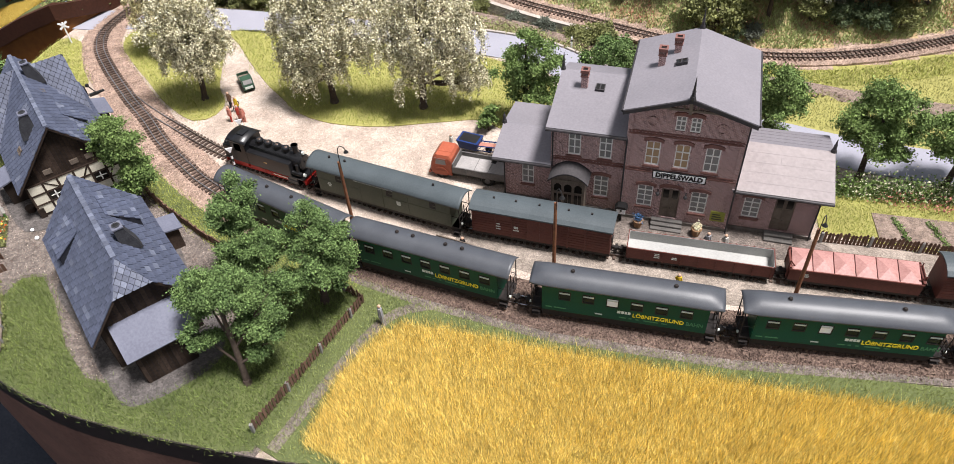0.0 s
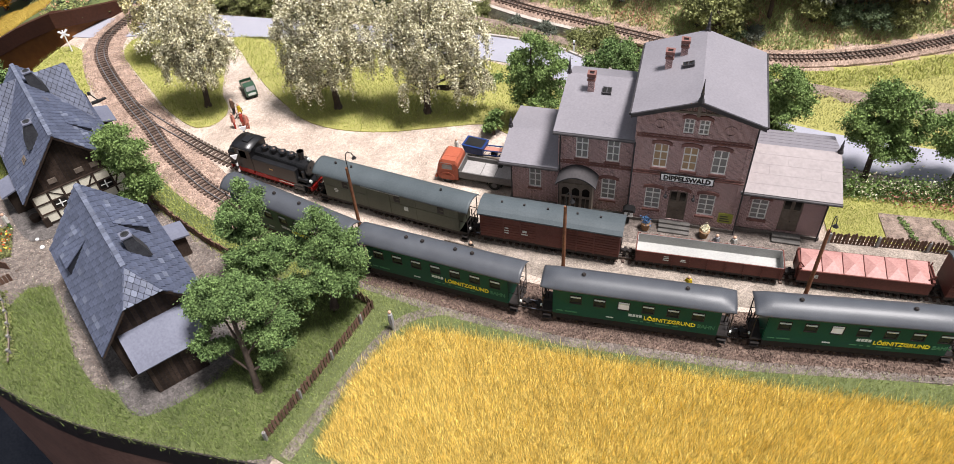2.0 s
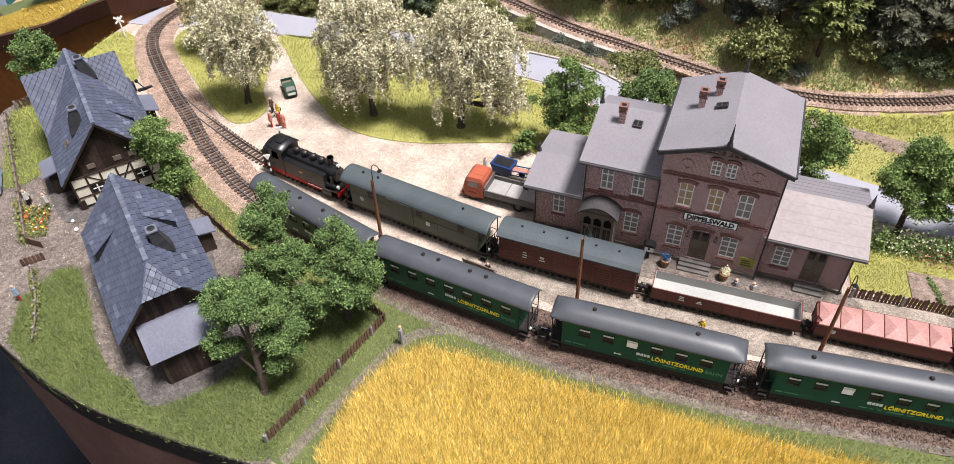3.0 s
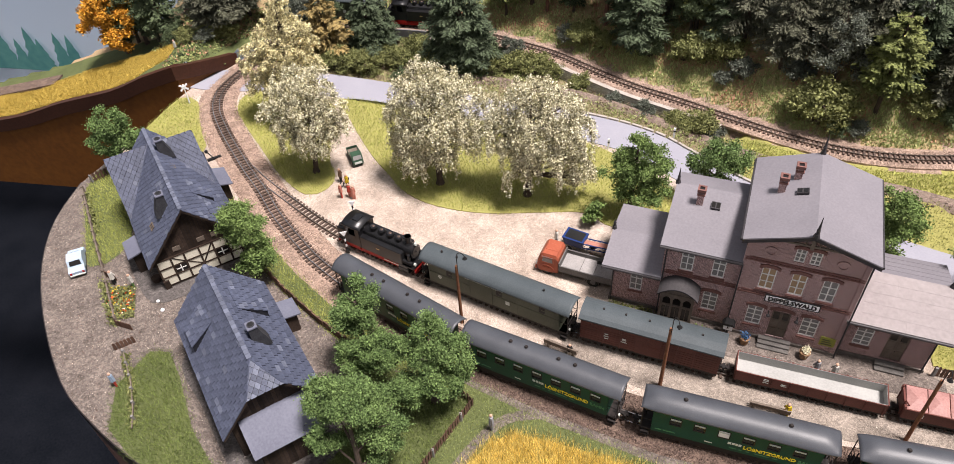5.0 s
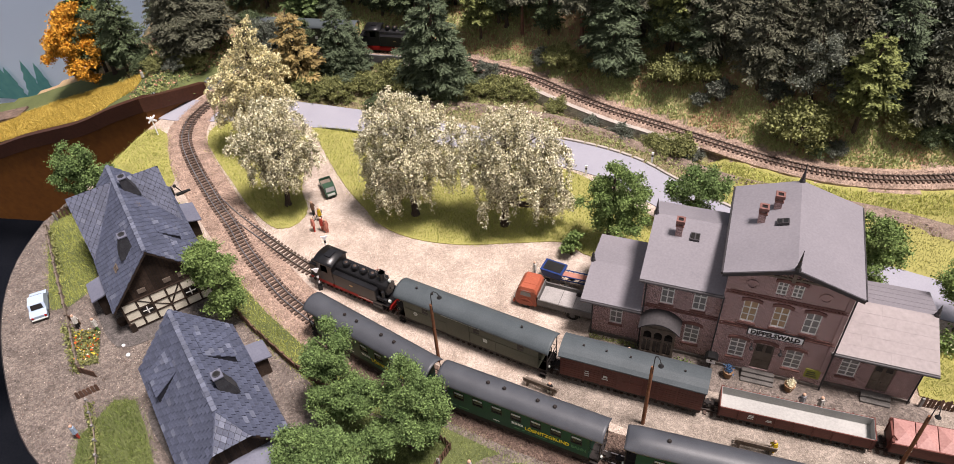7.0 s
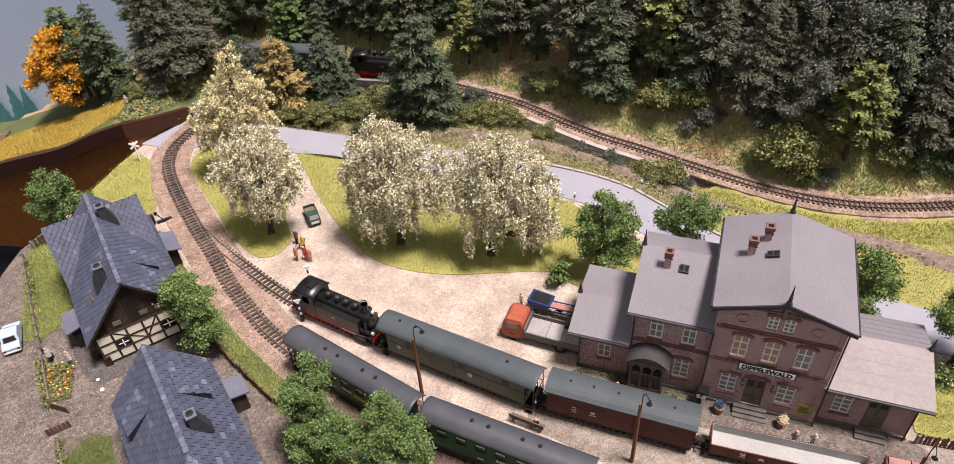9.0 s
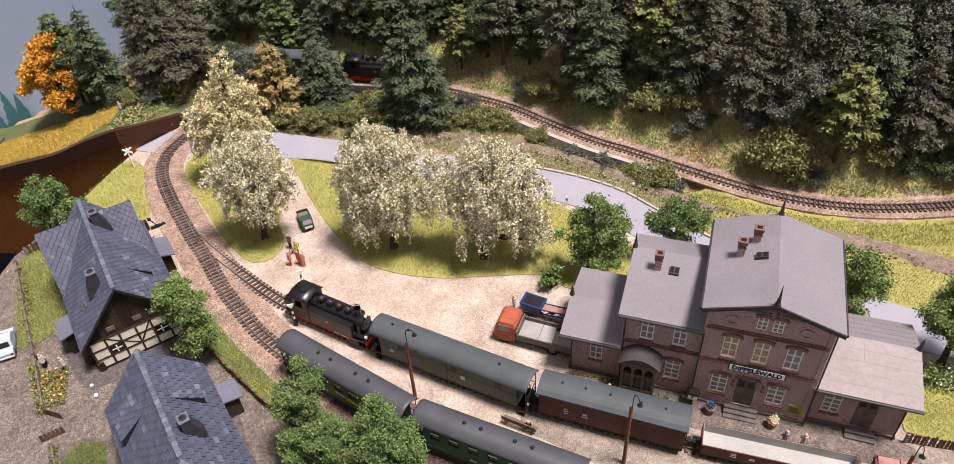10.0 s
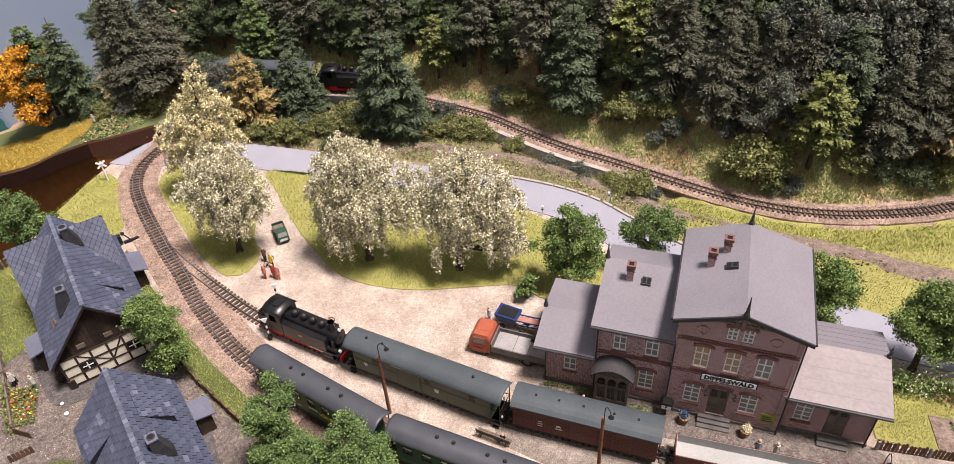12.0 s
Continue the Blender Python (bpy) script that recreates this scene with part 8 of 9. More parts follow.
for x in (-41.2, -29.6):
    p = min(UP, key=lambda q: abs(q.x - x))
    part("abutment", Shape().box(p.x - 0.9, p.x + 0.9, p.y - 2.6, p.y + 2.4, p.z - 3.6, p.z - 0.5, bevel=0.05), M["pale"], br, "pale concrete abutment")
    part("wing_wall", Shape().add([(p.x + a, p.y - b, p.z + c) for a, b, c in ((-0.3, 2.6, -3.6), (0.3, 2.6, -3.6), (2.6, 5.4, -3.6), (2.0, 5.6, -3.6), (-0.3, 2.6, -0.4), (0.3, 2.6, -0.4), (2.6, 5.4, -1.9), (2.0, 5.6, -1.9))],
                                  [(0, 1, 5, 4), (1, 2, 6, 5), (2, 3, 7, 6), (3, 0, 4, 7), (4, 5, 6, 7)]), M["pale"], br, "sloping concrete wing wall")
# stream bed between the meadow and the road
STREAM = spline([(x, y, land(x, y)) for x, y in ((-35, 112), (-31, 108), (-24, 104.6), (-19.6, 105), (-13.2, 103.9), (-7.2, 103.6), (0, 101.5), (8, 97.5), (16, 92.5), (26, 89), (35, 86.6), (42.5, 83), (60, 78), (95, 72))], 1.5)
solid("stream_bed", ribbon(STREAM, 1.5, -0.2, 0.16), M["soil"], "brown muddy stream bed", "stream bed", kind="structure")
s = Shape()
for p, a in even(STREAM, 0.55):
    for _ in range(3):
        q = random.uniform(-1.9, 1.9)
        r = random.uniform(0.08, 0.26)
        s.ball((p.x - math.sin(a) * q, p.y + math.cos(a) * q, land(p.x - math.sin(a) * q, p.y + math.cos(a) * q) + 0.12), r, 5, 3, 0.6)
tagged(part("stones", s, M["stone"]), "brown stones along the stream", "stones", kind="stuff")

# ---- painted trees on the sky board ----
M["teal"] = mat("teal_backdrop_paint", (0.15, 0.40, 0.37, 1), (0.09, 0.30, 0.30, 1), 60, 8, 0.9, bump=0)
rb = random.Random(9)
for i in range(16):
    x = -184 + 3.6 * i + rb.uniform(-1, 1)
    h = rb.uniform(8, 13)
    w = rb.uniform(2.2, 3.2)
    z0 = -33
    yb = 151.8 - 0.05 * i
    rim_ = [(w * (1 - k / 9) ** 0.8 * (1.15 if k % 2 else 0.85), z0 + h * k / 9 - (0.25 if k % 2 else 0)) for k in range(9)]
    pts_ = [(x + a, yb, b) for a, b in rim_] + [(x, yb, z0 + h)] + [(x - a * rb.uniform(0.85, 1.1), yb, b) for a, b in reversed(rim_)]
    solid("painted_tree", Shape().add(pts_, [(k, k + 1, 17 - k, 18 - k) for k in range(8)] + [(8, 9, 10)]), M["teal"], "teal conifer painted on the sky board", "painted tree", "painted trees")
solid("far_track", ribbon(spline([(-150, 99.5, profile_z(-150)), (-125, 103, profile_z(-125)), (-110, 105.2, profile_z(-110)), (-94, 106.8, profile_z(-94))], 2.0), 1.5, -0.6, 0.35), M["ballast"], "dark distant track bed beyond the field", "track", kind="structure")

# ---- fences and gates ----
M["fence"] = mat("brown_fence_wood", (0.15, 0.088, 0.062, 1), (0.08, 0.046, 0.034, 1), 700, 120, 0.8, bump=0.3, rand=0.3)
M["post"] = mat("grey_fence_post", (0.26, 0.25, 0.24, 1), (0.15, 0.145, 0.14, 1), 700, 120, 0.85, bump=0.3)
PICKET = Shape().add([(-0.14, -0.03, 0.05), (0.14, -0.03, 0.05), (0.14, -0.03, 0.95), (0, -0.03, 1.06), (-0.14, -0.03, 0.95), (-0.14, 0.03, 0.05), (0.14, 0.03, 0.05), (0.14, 0.03, 0.95), (0, 0.03, 1.06), (-0.14, 0.03, 0.95)],
                    [(0, 1, 2, 3, 4), (9, 8, 7, 6, 5), (1, 6, 7, 2), (0, 4, 9, 5), (2, 7, 8, 3), (3, 8, 9, 4)]).mesh("picket", M["fence"])


def picket_fence(line, label, step=0.46, posts=4.2, scale=1.0):
    th = thing("picket_fence", 0, 0, 0, 0, label, "fence")
    pts = [Vector((x, y, 0)) for x, y in line]
    for p, a in even(pts, step):
        o = new("picket", PICKET)
        o.parent = th
        o.matrix_basis = pose(p.x * U, p.y * U, 0.0, random.uniform(-3, 3), random.uniform(-3, 3), math.degrees(a)) @ Matrix.Diagonal((scale * 0.85, scale, 1.3 * scale * random.uniform(0.93, 1.05), 1))
    for z in (0.38, 0.98):
        part("fence_rail", ribbon(pts, 0.035, z * scale - 0.05, z * scale + 0.05, 0.07), M["fence"], th)
    for p, a in even(pts, posts):
        part("post", Shape().box(p.x - 0.13, p.x + 0.13, p.y - 0.13, p.y + 0.13, -0.05, 1.25 * scale, bevel=0.03), M["post"], th, "grey post")
    return th


picket_fence([(-17.7, 36.4), (-11.7, 49.6), (-13.3, 50.7), (-15.4, 51.4)], "brown picket fence round the garden lawn", 0.36)
picket_fence([(29.3, 58.5), (36.2, 57.7), (45, 56.0), (60, 53.2), (80, 50)], "brown picket fence of the station garden", 0.32)
picket_fence([(-66.0, 75.6), (-63.6, 78.4), (-60.6, 80.6)], "short picket fence behind the farmhouse", scale=1.1)
th = thing("board_fence", 0, 0, 0, 0, "low rusty brown board fence along the track", "fence")
bl = spline([(-50.5, 77.5, 0), (-44, 69.6, 0), (-37.5, 63.4, 0), (-32.4, 59.4, 0), (-26.3, 55.4, 0), (-21.5, 53.3, 0)], 0.5)
for p, a in even(bl, 1.3):
    o = part("board", Shape().box(-0.62, 0.62, -0.06, 0.06, 0.0, 1.0 + random.uniform(-0.06, 0.06)), M["fence"], th)
    o.matrix_basis = pose(p.x * U, p.y * U, 0, random.uniform(-4, 4), 0, math.degrees(a))
    part("post", Shape().box(p.x - 0.09, p.x + 0.09, p.y - 0.09, p.y + 0.09, -0.05, 1.15), M["fence"], th)
th = thing("rail_fence", 0, 0, 0, 0, "weathered wooden rail fence beside the village road", "fence")
rl = [Vector((x, y, 0)) for x, y in ((-66.0, 73.6), (-59.9, 66.0), (-54.8, 59.8), (-50.3, 54.2))]
for p, a in even(rl, 1.9):
    part("post", Shape().box(p.x - 0.13, p.x + 0.13, p.y - 0.13, p.y + 0.13, -0.05, 1.15), M["oldwood"], th)
part("fence_rail", ribbon(rl, 0.07, 0.85, 1.02), M["oldwood"], th)
part("fence_rail", ribbon(rl, 0.05, 0.4, 0.52), M["oldwood"], th)
th = thing("rail_fence", 0, 0, 0, 0, "low overgrown rail fence beside the lawn", "fence")
rl = [Vector((x, y, 0)) for x, y in ((-47.4, 50.6), (-44.8, 47.4), (-43.0, 44.6), (-42.0, 42.6))]
for p, a in even(rl, 1.7):
    part("post", Shape().box(p.x - 0.11, p.x + 0.11, p.y - 0.11, p.y + 0.11, -0.05, 0.85), M["post"], th)
part("fence_rail", ribbon(rl, 0.06, 0.5, 0.64), M["oldwood"], th)
for x, y, rz in ((-47.9, 51.6, 38), (-49.2, 53.8, -10), (-54.6, 60.2, -15)):
    g = thing("garden_gate", x, y, 0, rz, "small brown slatted garden gate standing open", "gate")
    for i in range(6):
        o = new("picket", PICKET)
        o.parent = g
        o.matrix_basis = pose((-0.9 + 0.36 * i) * U, 0, 0)
    for z in (0.35, 0.85):
        part("fence_rail", Shape().box(-1.05, 1.05, 0.03, 0.1, z - 0.06, z + 0.06), M["oldwood"], g)


def tuft(name, pts, leaf, n, size, label, category, spread=0.35, tall=0.5, seed=1):
    """Low growth along a line of points."""
    rng = np.random.default_rng(seed)
    line = [p for p, a in even([Vector((x, y, 0)) for x, y in pts], 0.15)]
    c = np.array([line[i] for i in rng.integers(0, len(line), n)]) + np.stack([rng.normal(size=n) * spread, rng.normal(size=n) * spread, np.abs(rng.normal(size=n)) * tall * 0.5 + 0.05], 1)
    return tagged(quads(name, leaf_quads(c, size, rng), LEAF[leaf], None), label, category, kind="stuff")


tuft("hedge_growth", ((-47.2, 50.4), (-44.6, 47.0), (-42.2, 43.0)), "bush", 900, 0.13, "low weeds along the rail fence", "weeds", 0.2, 0.6, 71)
tuft("hedge_growth", ((-54.9, 59.4), (-50.4, 53.9)), "bush", 900, 0.13, "low weeds along the flower bed", "weeds", 0.25, 0.7, 72)
tuft("hedge_growth", ((-65.5, 73.4), (-60, 66.6)), "bush", 500, 0.13, "low weeds along the rail fence", "weeds", 0.2, 0.5, 73)
tuft("wall_weeds", ((4.0, 62.0), (9.5, 60.8)), "green2", 600, 0.11, "green weeds at the foot of the porch", "weeds", 0.35, 0.3, 74)
tuft("wall_weeds", ((0.2, 63.6), (4.2, 62.9)), "bush", 350, 0.1, "green weeds at the foot of the annex", "weeds", 0.15, 0.25, 75)
hd = tuft("hedge", ((31.6, 65.6), (37, 64.9), (44, 64.4), (60, 61), (80, 57)), "green2", 15000, 0.13, "long leafy green hedge behind the garden", "hedge", 0.5, 2.0, 76)
tuft("hedge_blossom", ((33, 65.4), (44, 64.3), (60, 60.9)), "blossom", 2600, 0.1, "white blossoms on the hedge", "blossoms", 0.55, 2.3, 77)
LEAF["rose"] = leaf_mat("dull_rose_petal", (0.50, 0.20, 0.16, 1), (0.30, 0.11, 0.09, 1))
tuft("hedge_blossom", ((36, 63.9), (40, 63.3), (48, 61.9)), "rose", 500, 0.1, "rose-red shoots in front of the hedge", "blossoms", 0.4, 1.6, 78)
LEAF["red"] = leaf_mat("orange_red_petal", (0.62, 0.13, 0.03, 1), (0.42, 0.06, 0.02, 1))
LEAF["yell"] = leaf_mat("yellow_petal", (0.72, 0.55, 0.05, 1), (0.55, 0.36, 0.03, 1))
rngb = np.random.default_rng(80)
FL = [(-54.3, 58.6), (-51.2, 54.4), (-48.9, 55.2), (-51.0, 59.4)]
for leaf, n, size, lab in (("bush", 2600, 0.1, "low green plants of the flower bed"), ("red", 60, 0.12, "orange-red flowers in the bed"), ("yell", 60, 0.1, "yellow flowers in the bed"), ("blossom", 50, 0.09, "white flowers in the bed")):
    x, y = rngb.uniform(-55, -48, n * 3), rngb.uniform(54, 60, n * 3)
    ok = inside(FL, x, y)
    c = np.stack([x[ok], y[ok], rngb.uniform(0.1, 0.45, ok.sum()) + (0.2 if leaf != "bush" else 0)], 1)
    tagged(quads("flower_bed", leaf_quads(c, size, rngb), LEAF[leaf], None), lab, "flowers", kind="stuff")
for row, (x0, y0, x1, y1) in enumerate(((36.6, 61.4, 37.0, 58.3), (39.6, 60.9, 40.2, 57.8), (43.6, 60.1, 43.9, 57.3))):
    for i in range(9):
        x, y = x0 + (x1 - x0) * i / 8 + rngb.normal() * 0.08, y0 + (y1 - y0) * i / 8
        c = rngb.normal(size=(40, 3)) * np.array([0.16, 0.13, 0.1]) + np.array([x, y, 0.33])
        leaf = "yell" if row == 2 and i % 2 else "green2"
        tagged(quads("garden_plant", leaf_quads(c, 0.09, rngb), LEAF[leaf], None), "yellow flowering plant in the bed" if leaf == "yell" else "small leafy plant in the vegetable bed", "plant", "bed plants")

# loose ballast stones on the main track, gravel in the yards
def pebbles(name, area, n, r, material, label, seed, z=0.02):
    rng = np.random.default_rng(seed)
    c = area(n, rng)
    k = len(c)
    s = r * rng.uniform(0.5, 1.3, k)[:, None]
    a = rng.normal(size=(k, 4, 3)) * 0.35
    base = np.array([[1, 0, -0.3], [-0.5, 0.85, -0.3], [-0.5, -0.85, -0.3], [0, 0, 0.8]])
    v = (base[None] + a) * s[:, :, None] + np.stack([c[:, 0], c[:, 1], c[:, 2]], 1)[:, None]
    t = v[:, [[0, 1, 3], [1, 2, 3], [2, 0, 3]]].reshape(-1, 3, 3)
    return tagged(triangles(name, t, material), label, "gravel", kind="stuff")


def beside(line, flat, slope, top):
    """Spots on a ballast bed: level to flat on both sides, then falling over slope."""
    arr = np.array([(p.x, p.y, p.z) for p in line])

    def f(n, rng):
        i = rng.integers(0, len(arr) - 1, n)
        q = arr[i] + (arr[i + 1] - arr[i]) * rng.uniform(0, 1, n)[:, None]
        t = arr[i + 1] - arr[i]
        t /= np.linalg.norm(t, axis=1)[:, None]
        o = rng.uniform(-flat - slope, flat + slope, n)
        q[:, 0] += -t[:, 1] * o
        q[:, 1] += t[:, 0] * o
        q[:, 2] += top - (top - 0.03) * np.clip((np.abs(o) - flat) / slope, 0, 1)
        return q
    return f


def over(poly, z):
    px, py = [p[0] for p in poly], [p[1] for p in poly]

    def f(n, rng):
        x, y = rng.uniform(min(px), max(px), n), rng.uniform(min(py), max(py), n)
        ok = inside(poly, x, y)
        return np.stack([x[ok], y[ok], np.full(ok.sum(), z)], 1)
    return f


pebbles("ballast_stones", beside([p for p in LINE_L if p.y < 70 and -23 < p.x < 60], 1.5, 1.3, 0.2), 32000, 0.1, M["stone"], "brown ballast stones of the main track", 81)
pebbles("ballast_stones", beside([p for p in LINE_L if p.x < -22 and p.y < 112], 1.5, 1.3, 0.2), 32000, 0.1, M["stone_pale"], "pale pinkish ballast stones of the curve", 86)
pebbles("ballast_stones", over(BALLAST, 0.15), 150000, 0.1, M["stone"], "brown ballast stones in front of the track", 85)
M["pebble"] = mat("pale_sand_grain", (0.66, 0.57, 0.48, 1), (0.30, 0.235, 0.18, 1), 700, 80, 0.9, island=0.5, bump=0)
COURT = [(-36, 76), (-28, 80), (-20, 75.5), (-4, 76), (-1, 70), (0, 63), (29, 58), (60, 52), (60, 47), (30, 49.5), (3, 53), (-13, 57.5), (-30, 66.5), (-44, 78), (-40, 79)]
pebbles("sand_grains", over(COURT, 0.0), 150000, 0.055, M["pebble"], "loose sand and grit on the yard", 82)
pebbles("gravel_grains", over(VILLAGE, 0.06), 45000, 0.06, M["stone"], "brown grit on the village gravel", 83)
pebbles("gravel_grains", over(VILLAGE, 0.06), 14000, 0.05, M["pebble"], "pale grit on the village gravel", 87)
pebbles("ballast_stones", beside([p for p in UP if -12 < p.x < 60], 1.35, 0.4, 0.15), 14000, 0.1, M["stone_pale"], "pale ballast stones of the hillside track", 84)

# ---- lamp posts ----
M["polewood"] = mat("orange_brown_pole_wood", (0.22, 0.10, 0.05, 1), (0.12, 0.05, 0.028, 1), 500, 120, 0.8, bump=0.3)


def lamp_post(x, y, rz, lean=0.0):
    th = thing("lamp_post", x, y, 0, rz, "slim brown wooden lamp post with a curved black arm", "lamp post", "platform lamp posts")
    part("pole", Shape().cyl((0, 0, -0.1), (lean, 0, 8.3), 0.18, 0.14, 10), M["polewood"], th)
    s = Shape()
    pts = [(lean + 0.12, 0, 7.6), (lean + 0.12, 0, 9.4), (lean + 0.2, 0, 9.9), (lean + 0.45, 0, 10.2), (lean + 0.8, 0, 10.15), (lean + 1.0, 0, 9.85)]
    for a, b in zip(pts, pts[1:]):
        s.cyl(a, b, 0.04, n=6)
    part("arm", s, M["black"], th, "curved black arm")
    sh = part("shade", Shape().cyl((lean + 1.0, 0, 9.62), (lean + 1.0, 0, 9.85), 0.24, 0.08, 12), M["black"], th, "black lamp shade")
    part("bulb", Shape().ball((lean + 1.0, 0, 9.58), 0.13, 8, 5), M["signwhite"], sh)


lamp_post(-14.55, 59.1, -15)
lamp_post(5.0, 54.1, -60)
lamp_post(25.4, 51.3, -100, -0.3)

# ---- road vehicles ----
M["orange"] = mat("orange_lorry_paint", (0.36, 0.10, 0.055, 1), (0.27, 0.07, 0.04, 1), 600, 60, 0.4, bump=0.03)
M["greybed"] = mat("grey_lorry_bed", (0.34, 0.325, 0.315, 1), (0.22, 0.21, 0.205, 1), 600, 50, 0.7, bump=0.1)
M["greyside"] = mat("grey_lorry_side", (0.15, 0.143, 0.138, 1), (0.09, 0.086, 0.082, 1), 600, 50, 0.7, bump=0.1)
M["tyre"] = mat("black_tyre", (0.018, 0.017, 0.016, 1), (0.03, 0.028, 0.026, 1), 700, 90, 0.85, bump=0.2)
M["blue"] = mat("dark_blue_machine_paint", (0.018, 0.045, 0.17, 1), (0.012, 0.03, 0.11, 1), 600, 60, 0.45, bump=0.05)
M["jade"] = mat("dark_green_van_paint", (0.035, 0.075, 0.045, 1), (0.022, 0.05, 0.032, 1), 600, 60, 0.45, bump=0.05)
M["paleblue"] = mat("pale_blue_car_paint", (0.38, 0.47, 0.58, 1), (0.32, 0.40, 0.50, 1), 600, 60, 0.35, bump=0.02)
M["beltred"] = mat("faded_red_belt", (0.42, 0.20, 0.15, 1), (0.30, 0.13, 0.10, 1), 600, 60, 0.7, bump=0.1)


def wheel(parent, x, y, r, w=0.28):
    k = 1 if y > 0 else -1
    t = part("wheel", Shape().cyl((x, y - w / 2, r), (x, y + w / 2, r), r, n=14), M["tyre"], parent, "black tyre")
    part("rim", Shape().cyl((x, y + k * w / 2, r), (x, y + k * (w / 2 + 0.03), r), r * 0.5, n=10), M["greyside"], t)


def side_profile(prof, y0, y1, inset=0.0):
    return Shape().loft([[(x, y0, z) for x, z in prof], [(x, y1, z) for x, z in prof]])


def lorry():
    """Cab points along -x."""
    th = thing("lorry", -3.5, 67.3, 0, -14, "orange-red flatbed lorry with a grey bed", "lorry")
    part("chassis", Shape().box(-3.3, 4.2, -0.6, 0.6, 0.5, 0.85), M["tyre"], th)
    prof = [(-4.1, 0.55), (-4.25, 1.0), (-4.15, 1.65), (-3.85, 2.65), (-3.55, 2.95), (-2.1, 2.95), (-1.85, 2.6), (-1.85, 0.55)]
    ys = ((-1.25, 0.86), (-1.12, 1.0), (1.12, 1.0), (1.25, 0.86))
    cab = part("cab", Shape().loft([[(x + (0.12 if k < 1 and x < -3 else 0), y, 0.55 + (z - 0.55) * (k if z > 2 else 1.0)) for x, z in prof] for y, k in ys]), M["orange"], th, "orange-red cab")
    part("roof_ridge", Shape().box(-3.5, -2.0, -0.5, 0.5, 2.93, 3.0, bevel=0.05), M["orange"], cab)
    for k in (-1, 1):
        part("window_frame", Shape().loft([[(xa, k * yy, za), (xb, k * yy, za), (xb - 0.05, k * yy, zb), (xa + 0.1, k * yy, zb)] for xa, xb, za, zb, yy in ((-3.75, -2.3, 1.72, 2.55, 1.25), (-3.75, -2.3, 1.72, 2.55, 1.29), (-3.6, -2.42, 1.82, 2.45, 1.29), (-3.6, -2.42, 1.82, 2.45, 1.25))], caps=False), M["orange"], cab)
        part("wheel_arch", Shape().loft([[(-3.05 + q * math.cos(0.314 * i), k * yy, 0.62 + q * math.sin(0.314 * i)) for i in range(11)] for q, yy in ((0.72, 1.2), (0.85, 1.2), (0.85, 1.32), (0.72, 1.32), (0.72, 1.2))], closed=False, caps=False), M["orange"], cab)
        part("mudguard", Shape().loft([[(2.0 + q * math.cos(0.314 * i), k * yy, 0.62 + q * math.sin(0.314 * i)) for i in range(11)] for q, yy in ((0.72, 0.85), (0.78, 0.85), (0.78, 1.3), (0.72, 1.3), (0.72, 0.85))], closed=False, caps=False), M["tyre"], th)
    part("windscreen", Shape().slab([(-4.13, 1.05, 1.75), (-4.13, -1.05, 1.75), (-3.88, -1.0, 2.6), (-3.88, 1.0, 2.6)], -0.03), M["pane_dark"], cab)
    for k in (-1, 1):
        part("side_window", Shape().box(-3.65, -2.45, k * 1.26 - 0.01, k * 1.26 + 0.01, 1.8, 2.6), M["pane"], cab)
        part("head_lamp", Shape().cyl((-4.2, k * 0.95, 1.1), (-4.33, k * 0.95, 1.1), 0.16, n=8), M["letter"], cab, "pale head lamp")
        part("mudguard", Shape().box(-3.75, -2.35, k * 1.22 - 0.08, k * 1.22 + 0.08, 0.5, 1.1), M["orange"], cab)
    part("bumper", Shape().box(-4.45, -4.2, -1.25, 1.25, 0.5, 0.75, bevel=0.04), M["orange"], cab)
    part("bed_floor", Shape().box(-1.65, 4.4, -1.3, 1.3, 1.15, 1.35), M["greybed"], th, "pale grey load bed")
    for k in (-1, 1):
        part("side_board", Shape().box(-1.7, 4.45, k * 1.32 - 0.06, k * 1.32 + 0.06, 1.05, 1.85), M["greyside"], th)
        for x in (-0.2, 1.3, 2.8):
            part("hinge", Shape().box(x - 0.05, x + 0.05, k * 1.38 - 0.04, k * 1.38 + 0.04, 1.05, 1.85), M["greyside"], th)
    part("head_board", Shape().box(-1.75, -1.63, -1.35, 1.35, 1.05, 2.2), M["greyside"], th)
    part("tail_board", Shape().box(4.4, 4.5, -1.35, 1.35, 1.05, 1.85), M["greyside"], th)
    for x in (0.4, 1.9):
        part("bed_joint", Shape().box(x - 0.03, x + 0.03, -1.25, 1.25, 1.35, 1.38), M["greyside"], th)
    for x in (-3.05, 2.0):
        for y in (-1.05, 1.05):
            wheel(th, x, y, 0.62, 0.34)


